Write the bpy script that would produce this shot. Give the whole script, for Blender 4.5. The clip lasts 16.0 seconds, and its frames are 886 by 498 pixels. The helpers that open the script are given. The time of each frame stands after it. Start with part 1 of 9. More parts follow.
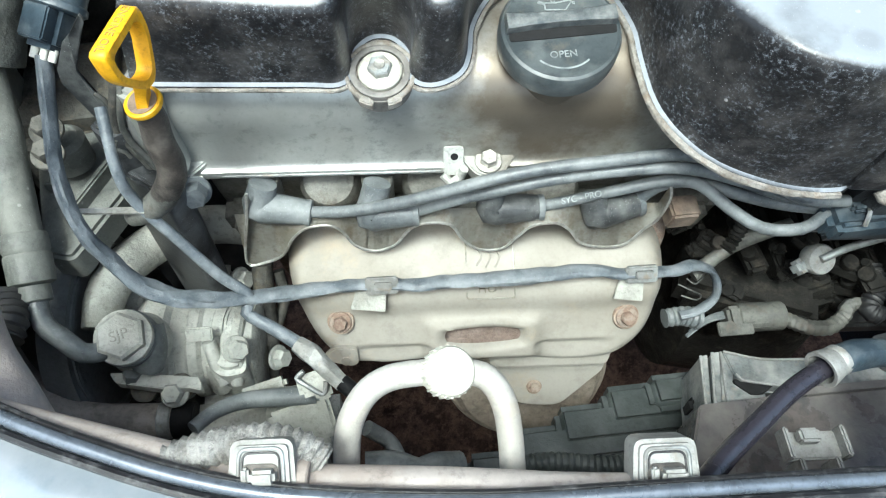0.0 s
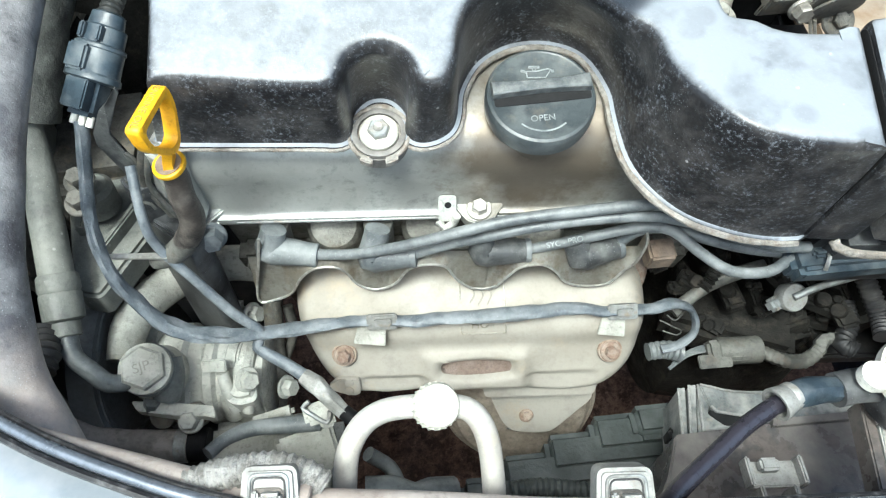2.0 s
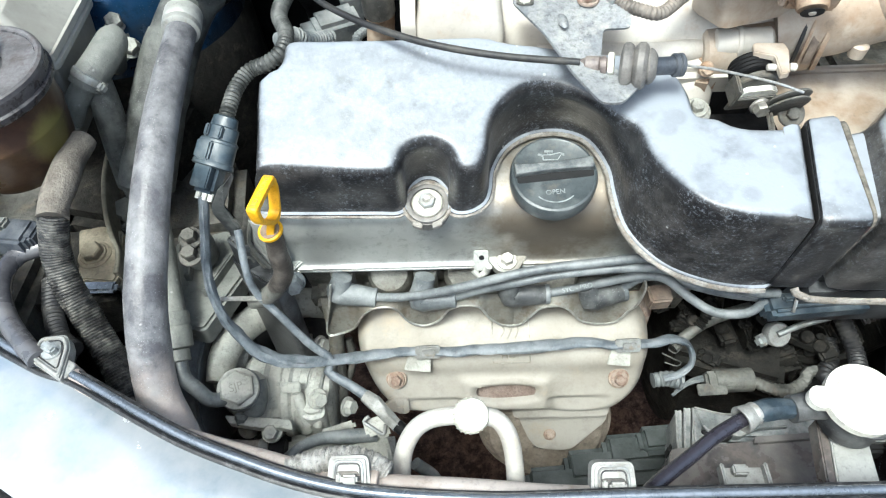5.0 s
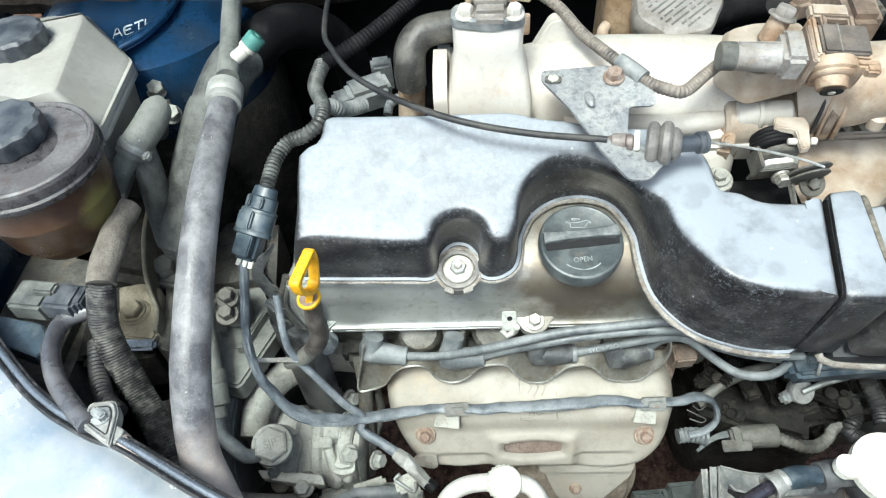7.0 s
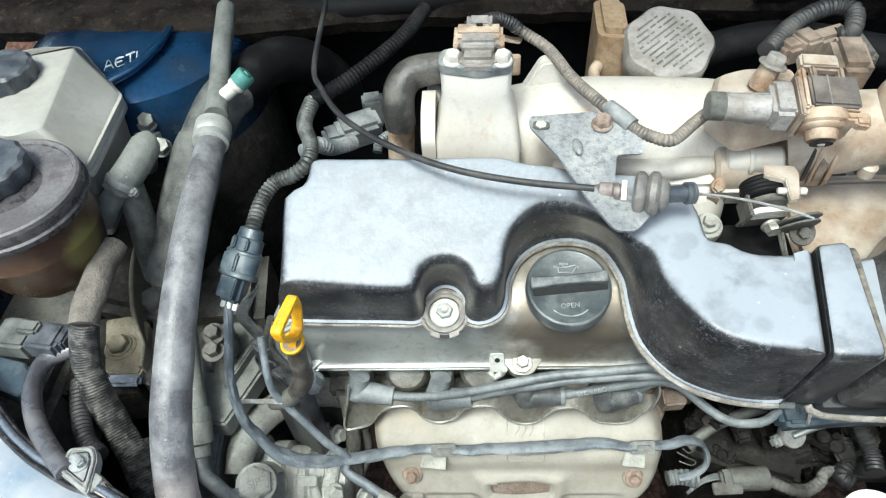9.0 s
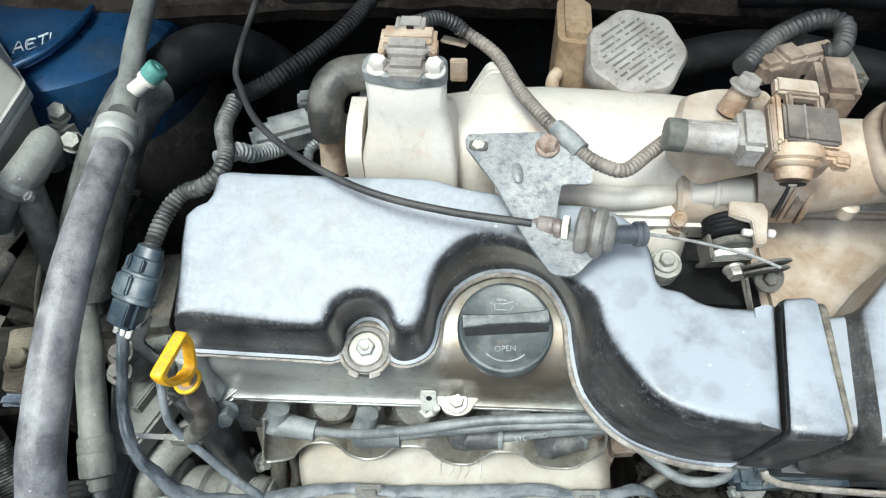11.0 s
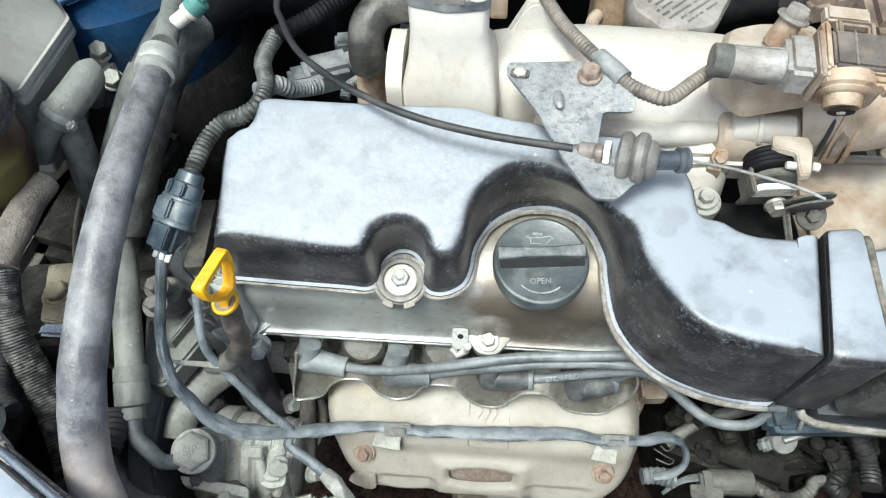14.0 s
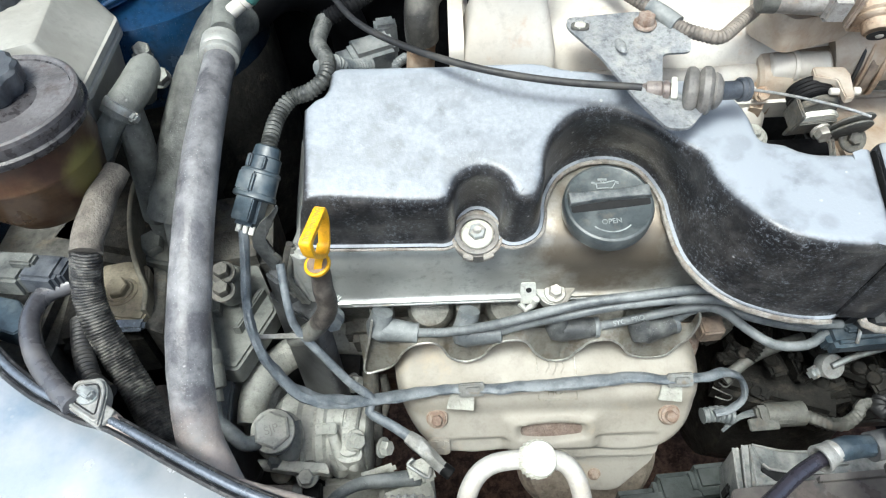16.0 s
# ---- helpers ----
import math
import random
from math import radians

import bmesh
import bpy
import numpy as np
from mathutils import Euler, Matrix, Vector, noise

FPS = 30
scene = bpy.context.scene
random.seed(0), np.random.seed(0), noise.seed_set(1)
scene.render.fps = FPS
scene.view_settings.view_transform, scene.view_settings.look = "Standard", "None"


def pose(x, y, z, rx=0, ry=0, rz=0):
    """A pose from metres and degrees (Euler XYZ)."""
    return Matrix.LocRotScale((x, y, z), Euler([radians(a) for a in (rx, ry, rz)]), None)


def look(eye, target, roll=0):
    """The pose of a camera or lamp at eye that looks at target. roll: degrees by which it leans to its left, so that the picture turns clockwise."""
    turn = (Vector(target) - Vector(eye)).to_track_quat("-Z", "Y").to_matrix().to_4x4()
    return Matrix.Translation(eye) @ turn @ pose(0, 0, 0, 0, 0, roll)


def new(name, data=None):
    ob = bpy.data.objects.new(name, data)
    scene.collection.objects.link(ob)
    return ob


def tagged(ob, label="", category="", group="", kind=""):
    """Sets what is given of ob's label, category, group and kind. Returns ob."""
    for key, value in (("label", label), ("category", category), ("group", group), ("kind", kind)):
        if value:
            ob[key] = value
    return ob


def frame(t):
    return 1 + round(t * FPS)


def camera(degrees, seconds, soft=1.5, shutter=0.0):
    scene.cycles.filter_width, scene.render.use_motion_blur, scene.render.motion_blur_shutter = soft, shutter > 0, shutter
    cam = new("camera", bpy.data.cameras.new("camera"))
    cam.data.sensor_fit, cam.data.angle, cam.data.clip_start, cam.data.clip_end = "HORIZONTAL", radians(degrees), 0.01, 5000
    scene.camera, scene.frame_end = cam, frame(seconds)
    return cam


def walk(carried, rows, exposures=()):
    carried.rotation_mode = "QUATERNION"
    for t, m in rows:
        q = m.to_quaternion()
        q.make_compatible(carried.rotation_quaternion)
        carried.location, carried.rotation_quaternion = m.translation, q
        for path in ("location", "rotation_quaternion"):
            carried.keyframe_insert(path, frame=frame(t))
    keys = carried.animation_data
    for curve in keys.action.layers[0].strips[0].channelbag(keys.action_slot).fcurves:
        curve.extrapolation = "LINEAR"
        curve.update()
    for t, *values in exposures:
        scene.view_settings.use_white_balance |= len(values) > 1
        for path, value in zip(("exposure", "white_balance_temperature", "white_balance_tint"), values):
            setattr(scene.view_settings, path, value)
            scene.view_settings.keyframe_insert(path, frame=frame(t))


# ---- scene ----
cam = camera(67.0, 16.0, 1.2)
PATH = [
    (0.0, (-0.01515, -0.00262, 1.14392), (0.01884, 0.49159, 0.39253), 1.56),
    (0.5, (-0.01544, 0.00176, 1.14488), (0.02139, 0.49639, 0.39389), 1.84),
    (1.0, (-0.01055, 0.00421, 1.14256), (0.02810, 0.50228, 0.39394), 1.98),
    (1.5, (-0.01086, -0.00657, 1.15600), (0.02489, 0.49622, 0.41039), 2.18),
    (2.0, (-0.00401, -0.01446, 1.18708), (0.01591, 0.50391, 0.45162), 0.24),
    (2.5, (0.00018, -0.03202, 1.20805), (0.00504, 0.49495, 0.47848), -1.42),
    (3.0, (0.00813, -0.05312, 1.22483), (0.00557, 0.46824, 0.49122), -1.69),
    (3.5, (0.02487, -0.07305, 1.24607), (0.01563, 0.44781, 0.51216), -2.53),
    (4.0, (0.02671, -0.08112, 1.26938), (0.02014, 0.45682, 0.54788), -2.64),
    (4.5, (0.01385, -0.07800, 1.28020), (0.00156, 0.47919, 0.57353), -2.46),
    (5.0, (-0.00240, -0.07651, 1.28973), (-0.03360, 0.48023, 0.58329), -4.02),
    (5.2, (-0.00383, -0.07531, 1.29632), (-0.04508, 0.48152, 0.59047), -5.37),
    (7.3, (-0.01681, -0.05903, 1.33215), (-0.06439, 0.52440, 0.64852), -5.14),
    (7.5, (-0.01371, -0.05737, 1.33510), (-0.05931, 0.52547, 0.65083), -5.15),
    (8.0, (-0.00672, -0.05464, 1.33662), (-0.04630, 0.53253, 0.65569), -4.85),
    (8.5, (-0.00267, -0.04235, 1.34399), (-0.04572, 0.54602, 0.66432), -5.13),
    (8.7, (-0.00433, -0.04082, 1.34367), (-0.05025, 0.55047, 0.66671), -5.02),
    (10.8, (0.04279, 0.03861, 1.33288), (-0.01433, 0.60444, 0.63533), -3.13),
    (11.0, (0.04767, 0.03994, 1.31868), (0.00411, 0.60654, 0.62078), -2.01),
    (11.5, (0.05788, 0.02411, 1.29061), (0.03435, 0.58774, 0.58935), 0.05),
    (12.0, (0.07474, 0.02789, 1.28913), (0.03625, 0.58923, 0.58669), -0.14),
    (12.5, (0.07339, 0.02170, 1.28110), (0.01333, 0.57312, 0.57235), -0.90),
    (13.0, (0.06187, 0.01587, 1.28065), (-0.00124, 0.56206, 0.56812), -1.45),
    (13.5, (0.04999, 0.00580, 1.28447), (-0.01421, 0.55299, 0.57280), -1.51),
    (14.0, (0.03579, 0.00263, 1.28993), (-0.03207, 0.56068, 0.58709), -2.59),
    (14.5, (0.00800, -0.00986, 1.29127), (-0.05117, 0.56080, 0.59783), -2.71),
    (15.0, (-0.02563, -0.02883, 1.28243), (-0.07776, 0.54584, 0.59175), -3.17),
    (15.5, (-0.04666, -0.04502, 1.27720), (-0.08056, 0.53279, 0.58800), -3.30),
    (16.0, (-0.05140, -0.06008, 1.27496), (-0.06897, 0.52792, 0.59382), -3.47),
]

from mathutils import geometry

EXPOSURES = [(0.0, 1.11, 5790, -6), (3.0, 1.22, 5880, -3.5), (4.8, 1.19, 5880, -2.5), (8.0, 1.0, 5920, -5), (11.0, 0.88, 5880, -3.5), (13.5, 0.92, 5900, -3.5),
    (16.0, 0.99, 5930, -1)]
walk(cam, [(t, look(eye, target, roll)) for t, eye, target, roll in PATH], EXPOSURES)

# ---- light: bright overcast day, soft high sun ----
world = bpy.data.worlds.new("world")
world.use_nodes = True
scene.world = world
sky = world.node_tree.nodes.new("ShaderNodeTexSky")
sky.sky_type, sky.sun_disc = "NISHITA", False
sky.sun_elevation, sky.sun_rotation = radians(66), radians(207)
sky.air_density, sky.dust_density, sky.ozone_density = 1.0, 7.0, 1.0
background = world.node_tree.nodes["Background"]
background.inputs[1].default_value = 0.15
world.node_tree.links.new(sky.outputs[0], background.inputs[0])
sun = new("sun", bpy.data.lights.new("sun", "SUN"))
sun.data.energy, sun.data.angle, sun.data.color = 1.6, radians(14), (1.0, 0.98, 0.95)
sun.matrix_world = look((-0.5, -0.9, 3.4), (0, 0.2, 0.8))

# The engine leans forward: its own axes are x, y to the rear, z along the cylinders.
ENG = pose(0.035, 0.30, 0.80, 15, 0, 0)
UP = Matrix.Identity(4)


# ---- materials ----
def material(name, base, dark=None, rough=0.5, metal=0.0, big=9.0, fine=160.0, bump=0.15, dust=None, dust_amount=0.0, top=0.0, spec=0.5, coat=0.0, dirt=None, dirt_amount=0.0, specks=0.0, stain=None, grime=0.45, flecks=0.0, smudge=None, worn=None, pepper=0.4, film=0.0):
    """Base colour mixed with a darker one in blotches, fine grain, dirt patches, dust and painted sky sheen on what
    faces up, light specks.
    """
    m = bpy.data.materials.new(name)
    m.use_nodes = True
    nt, nodes = m.node_tree, m.node_tree.nodes
    bsdf = nodes["Principled BSDF"]
    coords = nodes.new("ShaderNodeTexCoord")

    def noise_tex(scale, detail=4.0, roughness=0.6):
        n = nodes.new("ShaderNodeTexNoise")
        n.inputs["Scale"].default_value, n.inputs["Detail"].default_value, n.inputs["Roughness"].default_value = scale, detail, roughness
        nt.links.new(coords.outputs["Object"], n.inputs["Vector"])
        return n.outputs[0]

    def ramp(value, low, high, top_value=1.0):
        r = nodes.new("ShaderNodeMapRange")
        r.inputs[1].default_value, r.inputs[2].default_value, r.inputs[4].default_value = low, high, top_value
        nt.links.new(value, r.inputs[0])
        return r.outputs[0]

    def mix(factor, a, b):
        x = nodes.new("ShaderNodeMix")
        x.data_type = "RGBA"
        nt.links.new(factor, x.inputs[0])
        for value, socket in ((a, x.inputs[6]), (b, x.inputs[7])):
            if isinstance(value, tuple):
                socket.default_value = (*value, 1)
            else:
                nt.links.new(value, socket)
        return x.outputs[2]

    def times(a, b):
        x = nodes.new("ShaderNodeMath")
        x.operation = "MULTIPLY"
        nt.links.new(a, x.inputs[0])
        if isinstance(b, float):
            x.inputs[1].default_value = b
        else:
            nt.links.new(b, x.inputs[1])
        return x.outputs[0]

    def flip(value, amount):
        r = nodes.new("ShaderNodeMapRange")
        r.inputs[3].default_value, r.inputs[4].default_value = 1.0, 1.0 - amount
        nt.links.new(value, r.inputs[0])
        return r.outputs[0]

    def patch(centre, reach, inside, outside):
        """A value that changes from inside to outside at an uneven edge round a place."""
        gap = nodes.new("ShaderNodeVectorMath")
        gap.operation = "DISTANCE"
        nt.links.new(coords.outputs["Object"], gap.inputs[0])
        gap.inputs[1].default_value = centre
        uneven = nodes.new("ShaderNodeMath")
        uneven.operation = "MULTIPLY_ADD"
        nt.links.new(noise_tex(32.0, 6.0, 0.7), uneven.inputs[0])
        uneven.inputs[1].default_value = reach * 1.1
        nt.links.new(gap.outputs["Value"], uneven.inputs[2])
        r = nodes.new("ShaderNodeMapRange")
        r.inputs[1].default_value, r.inputs[2].default_value = reach * 1.15, reach * 1.75
        r.inputs[3].default_value, r.inputs[4].default_value = inside, outside
        nt.links.new(uneven.outputs[0], r.inputs[0])
        return r.outputs[0]

    dark = dark or tuple(0.6 * v for v in base)
    large, small = noise_tex(big, 5.0, 0.65), noise_tex(fine, 3.0)
    colour = mix(ramp(large, 0.42, 0.6), base, dark)
    colour = mix(ramp(noise_tex(big * 7.0, 6.0, 0.72), 0.53, 0.68, grime), colour, tuple(0.38 * v for v in dark))
    colour = mix(ramp(small, 0.48, 0.75, pepper), colour, tuple(0.5 * v for v in dark))
    if dirt:
        colour = mix(ramp(noise_tex(big * 2.2, 6.0, 0.7), 0.62 - 0.35 * dirt_amount, 0.78 - 0.25 * dirt_amount, 0.9), colour, dirt)
    roughness_from = ramp(large, 0.3, 0.7)
    if stain:
        centre, reach, tint = stain
        colour = mix(patch(centre, reach, 0.85, 0.0), colour, tint)
    if film:
        ragged_film = times(ramp(noise_tex(340.0, 5.0, 0.78), 0.52, 0.66), ramp(noise_tex(38.0, 4.0, 0.65), 0.36, 0.62))
        colour = mix(times(ragged_film, film), colour, tuple(0.75 * v for v in dust))
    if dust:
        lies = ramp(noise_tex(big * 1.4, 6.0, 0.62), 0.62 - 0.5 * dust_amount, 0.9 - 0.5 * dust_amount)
        # Up-facing parts turn paler: settled dust, with sky sheen held in its colour.
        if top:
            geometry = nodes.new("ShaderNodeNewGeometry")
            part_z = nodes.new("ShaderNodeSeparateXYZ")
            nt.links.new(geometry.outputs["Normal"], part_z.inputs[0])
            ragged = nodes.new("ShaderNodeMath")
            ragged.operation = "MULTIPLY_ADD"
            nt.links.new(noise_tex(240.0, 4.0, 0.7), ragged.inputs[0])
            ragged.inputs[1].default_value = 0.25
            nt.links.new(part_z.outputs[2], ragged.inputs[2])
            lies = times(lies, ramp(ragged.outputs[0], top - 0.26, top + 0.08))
        if worn:
            lies = times(lies, patch(worn[0], worn[1], 0.86, 1.0))
        if smudge:
            prints = nodes.new("ShaderNodeTexVoronoi")
            prints.inputs["Scale"].default_value = smudge
            nt.links.new(coords.outputs["Object"], prints.inputs["Vector"])
            oval = times(ramp(prints.outputs["Distance"], 0.42, 0.3), ramp(noise_tex(smudge * 0.45, 2.0), 0.4, 0.55))
            rub = times(ramp(noise_tex(smudge * 0.5, 4.0, 0.6), 0.5, 0.62), ramp(noise_tex(120.0, 4.0, 0.7), 0.2, 0.5))
            lies = times(times(lies, flip(oval, 0.21)), flip(rub, 0.3))
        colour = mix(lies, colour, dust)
        roughness_from = lies
    if specks:
        cells = nodes.new("ShaderNodeTexVoronoi")
        cells.inputs["Scale"].default_value = 520.0
        nt.links.new(coords.outputs["Object"], cells.inputs["Vector"])
        near = ramp(cells.outputs["Distance"], 0.16, 0.1)
        colour = mix(times(times(near, ramp(noise_tex(60.0), 0.45, 0.58)), specks), colour, (0.5, 0.52, 0.54))
    if flecks:
        cells = nodes.new("ShaderNodeTexVoronoi")
        cells.inputs["Scale"].default_value = 95.0
        nt.links.new(coords.outputs["Object"], cells.inputs["Vector"])
        colour = mix(times(times(ramp(cells.outputs["Distance"], 0.14, 0.09), ramp(noise_tex(33.0), 0.56, 0.6)), flecks), colour, (0.52, 0.52, 0.5))
    nt.links.new(colour, bsdf.inputs["Base Color"])
    rr = nodes.new("ShaderNodeMapRange")
    rr.inputs[3].default_value, rr.inputs[4].default_value = max(rough - 0.08, 0.04), min(rough + 0.18, 1.0)
    nt.links.new(roughness_from, rr.inputs[0])
    nt.links.new(rr.outputs[0], bsdf.inputs["Roughness"])
    bsdf.inputs["Metallic"].default_value = metal
    bsdf.inputs["Specular IOR Level"].default_value = spec
    bsdf.inputs["Coat Weight"].default_value = coat
    bsdf.inputs["Coat Roughness"].default_value = 0.12
    relief = nodes.new("ShaderNodeBump")
    relief.inputs["Strength"].default_value, relief.inputs["Distance"].default_value = bump, 0.001
    dents = nodes.new("ShaderNodeMath")
    dents.operation = "MULTIPLY_ADD"
    nt.links.new(noise_tex(big * 5.0, 5.0, 0.7), dents.inputs[0])
    dents.inputs[1].default_value = 2.0
    nt.links.new(small, dents.inputs[2])
    nt.links.new(dents.outputs[0], relief.inputs["Height"])
    nt.links.new(relief.outputs[0], bsdf.inputs["Normal"])
    return m


SOIL = material("red_soil", (0.125, 0.07, 0.047), (0.045, 0.025, 0.018), rough=0.95, spec=0.1, big=40, fine=150, bump=1.0, dirt=(0.2, 0.115, 0.08), dirt_amount=0.24, grime=0.8, pepper=0.7)
# Pale and darker blotches: dust, plus sky reflections painted into the colour.
PAINT = material("blue_paint", (0.39, 0.43, 0.46),
    (0.27, 0.335, 0.39), rough=0.17, metal=0.5, big=11, fine=300, bump=0.03, dust=(0.52, 0.525, 0.53), dust_amount=0.42, coat=0.8, grime=0.12, flecks=0.35, pepper=0.1, specks=0.3)
DEEP_BLUE = material("inner_blue_paint", (0.02, 0.072, 0.17),
    (0.009, 0.03, 0.075), rough=0.22, metal=0.5, big=9, bump=0.05, dust=(0.05, 0.065, 0.08), dust_amount=0.3, coat=0.6, specks=0.4)
# Dust tone on the tops is pale and bluish to include the sky's reflection.
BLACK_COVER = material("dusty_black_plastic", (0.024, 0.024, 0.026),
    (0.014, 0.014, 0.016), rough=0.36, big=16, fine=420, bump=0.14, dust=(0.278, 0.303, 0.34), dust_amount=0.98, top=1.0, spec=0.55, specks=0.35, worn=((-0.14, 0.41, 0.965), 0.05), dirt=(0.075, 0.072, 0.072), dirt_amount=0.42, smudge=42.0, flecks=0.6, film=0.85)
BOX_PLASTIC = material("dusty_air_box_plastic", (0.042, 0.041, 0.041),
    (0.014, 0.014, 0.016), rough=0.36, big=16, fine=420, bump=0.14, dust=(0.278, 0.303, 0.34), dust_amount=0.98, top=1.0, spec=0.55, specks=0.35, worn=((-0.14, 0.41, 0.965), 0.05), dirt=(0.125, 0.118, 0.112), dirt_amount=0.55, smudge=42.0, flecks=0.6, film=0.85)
BLACK_PLASTIC = material("black_plastic", (0.025, 0.026, 0.029), rough=0.45, big=20, fine=380, bump=0.2, dust=(0.15, 0.155, 0.16), dust_amount=0.35, specks=0.5)
GREY_PLASTIC = material("weathered_grey_plastic", (0.13, 0.15, 0.16), (0.07, 0.08, 0.09), rough=0.55, big=30, bump=0.25, dust=(0.3, 0.307, 0.3), dust_amount=0.5)
BLUE_PLASTIC = material("blue_grey_plastic", (0.045, 0.066, 0.085), (0.026, 0.038, 0.051), rough=0.38, big=30, bump=0.2, dust=(0.13, 0.152, 0.165), dust_amount=0.34)
VALVE_METAL = material("oily_cast_aluminium", (0.49, 0.5, 0.475),
    (0.39, 0.395, 0.37), rough=0.33, metal=0.5, big=12, fine=500, bump=0.1, dirt=(0.19, 0.16, 0.12), dirt_amount=0.08, stain=((0.078, 0.315, 0.85), 0.074, (0.13, 0.098, 0.064)), pepper=0.12)
SHIELD_METAL = material("pale_heat_shield_steel", (0.385, 0.365, 0.325),
    (0.315, 0.293, 0.252), rough=0.6, metal=0.12, big=9, fine=400, bump=0.08, dirt=(0.42, 0.35, 0.26), dirt_amount=0.14, grime=0.22, pepper=0.14)
CAST = material("dusty_cast_metal", (0.42, 0.422, 0.385),
    (0.3, 0.3, 0.27), rough=0.62, metal=0.25, big=25, fine=350, bump=0.5, dirt=(0.15, 0.13, 0.1), dirt_amount=0.1, pepper=0.22)
HEAD_CAST = material("oily_cylinder_head", (0.23, 0.228, 0.205), (0.13, 0.127, 0.112), rough=0.6, metal=0.25, big=30, fine=300, bump=0.5, dirt=(0.11, 0.09, 0.07), dirt_amount=0.25, pepper=0.3)
DARK_METAL = material("grimy_dark_metal", (0.14, 0.136, 0.122),
    (0.055, 0.053, 0.048), rough=0.7, metal=0.2, big=22, fine=250, bump=0.6, dirt=(0.17, 0.14, 0.1), dirt_amount=0.25)
BRIGHT_METAL = material("zinc_plated_steel", (0.62, 0.62, 0.59), (0.42, 0.4, 0.36), rough=0.35, metal=0.7, big=40, bump=0.1)
DULL_STEEL = material("dull_zinc_steel", (0.38, 0.4, 0.4), (0.24, 0.24, 0.23), rough=0.5, metal=0.5, big=35, bump=0.25, dirt=(0.28, 0.22, 0.16), dirt_amount=0.2)
PUMP_METAL = material("dusty_pale_cast_metal", (0.56, 0.565, 0.525),
    (0.43, 0.435, 0.4), rough=0.6, metal=0.2, big=25, fine=350, bump=0.5, dirt=(0.25, 0.22, 0.18), dirt_amount=0.08, pepper=0.22)
MOUNT_TAN = material("tan_dusty_steel", (0.34, 0.3, 0.225), (0.23, 0.2, 0.145), rough=0.7, metal=0.15, big=26, fine=300, bump=0.35, dirt=(0.14, 0.12, 0.09), dirt_amount=0.2, grime=0.5)
OLIVE = material("olive_dusty_steel", (0.27, 0.25, 0.195),
    (0.18, 0.165, 0.125), rough=0.7, metal=0.2, big=18, fine=300, bump=0.3, dirt=(0.14, 0.12, 0.09), dirt_amount=0.1)
PINK_PIPE = material("dirty_pinkish_pipe", (0.46, 0.415, 0.39),
    (0.36, 0.31, 0.28), rough=0.55, metal=0.2, big=20, fine=300, bump=0.2, dirt=(0.26, 0.2, 0.16), dirt_amount=0.15, pepper=0.22)
GLOSS_BLACK = material("glossy_black_hose", (0.034, 0.032, 0.043), (0.022, 0.02, 0.028), rough=0.2, big=10, fine=300, bump=0.05, spec=0.8)
BROWN_HOSE = material("mud_stained_hose", (0.3, 0.268, 0.245), (0.17, 0.15, 0.137), rough=0.75, big=18, fine=260, bump=0.4)
BLACK = material("deep_black_rubber", (0.009, 0.009, 0.01), rough=0.7, spec=0.15, big=20, fine=300, bump=0.2, dust=(0.03, 0.03, 0.03), dust_amount=0.2)
SHROUD = material("dirty_green_grey_plastic", (0.055, 0.064, 0.062),
    (0.022, 0.027, 0.026), rough=0.42, big=16, fine=300, bump=0.3, dust=(0.1, 0.11, 0.107), dust_amount=0.36)
RUST = material("rusty_bolt", (0.24, 0.165, 0.125), (0.4, 0.335, 0.285), rough=0.75, metal=0.2, big=160, bump=0.5)
CREAM = material("dusty_manifold_aluminium", (0.6, 0.575, 0.53),
    (0.53, 0.49, 0.43), rough=0.52, metal=0.12, big=9, fine=420, bump=0.14, dirt=(0.46, 0.3, 0.185), dirt_amount=0.12, grime=0.25, pepper=0.12)
ORANGE_DUST = material("clay_dusty_metal", (0.36, 0.25, 0.165),
    (0.22, 0.13, 0.078), rough=0.6, metal=0.1, big=24, fine=300, bump=0.5, dust=(0.5, 0.415, 0.325), dust_amount=0.44, grime=0.85, pepper=0.5)
CLAY_CREAM = material("clay_stained_aluminium", (0.43, 0.365, 0.295),
    (0.33, 0.25, 0.18), rough=0.55, metal=0.12, big=14, fine=380, bump=0.25, dirt=(0.25, 0.15, 0.085), dirt_amount=0.2, grime=0.4, pepper=0.2, dust=(0.53, 0.485, 0.425), dust_amount=0.42)
BELLOWS = material("clay_stained_bellows", (0.36, 0.285, 0.225), (0.24, 0.175, 0.13), rough=0.5, big=16, fine=300, bump=0.2, dust=(0.46, 0.385, 0.315), dust_amount=0.42, grime=0.4)
LID_BROWN = material("brown_grey_plastic", (0.15, 0.135, 0.125), (0.1, 0.085, 0.075), rough=0.5, big=30, fine=300, bump=0.2, dust=(0.24, 0.2, 0.165), dust_amount=0.35)
CLAY_BLACK = material("clay_dusty_plastic", (0.22, 0.165, 0.125), (0.1, 0.08, 0.07), rough=0.5, big=25, bump=0.3, dust=(0.36, 0.29, 0.23), dust_amount=0.45, grime=0.6)
RUBBER = material("black_rubber", (0.03, 0.03, 0.032), rough=0.6, big=18, fine=300, bump=0.2, dust=(0.09, 0.0855, 0.0765), dust_amount=0.3)
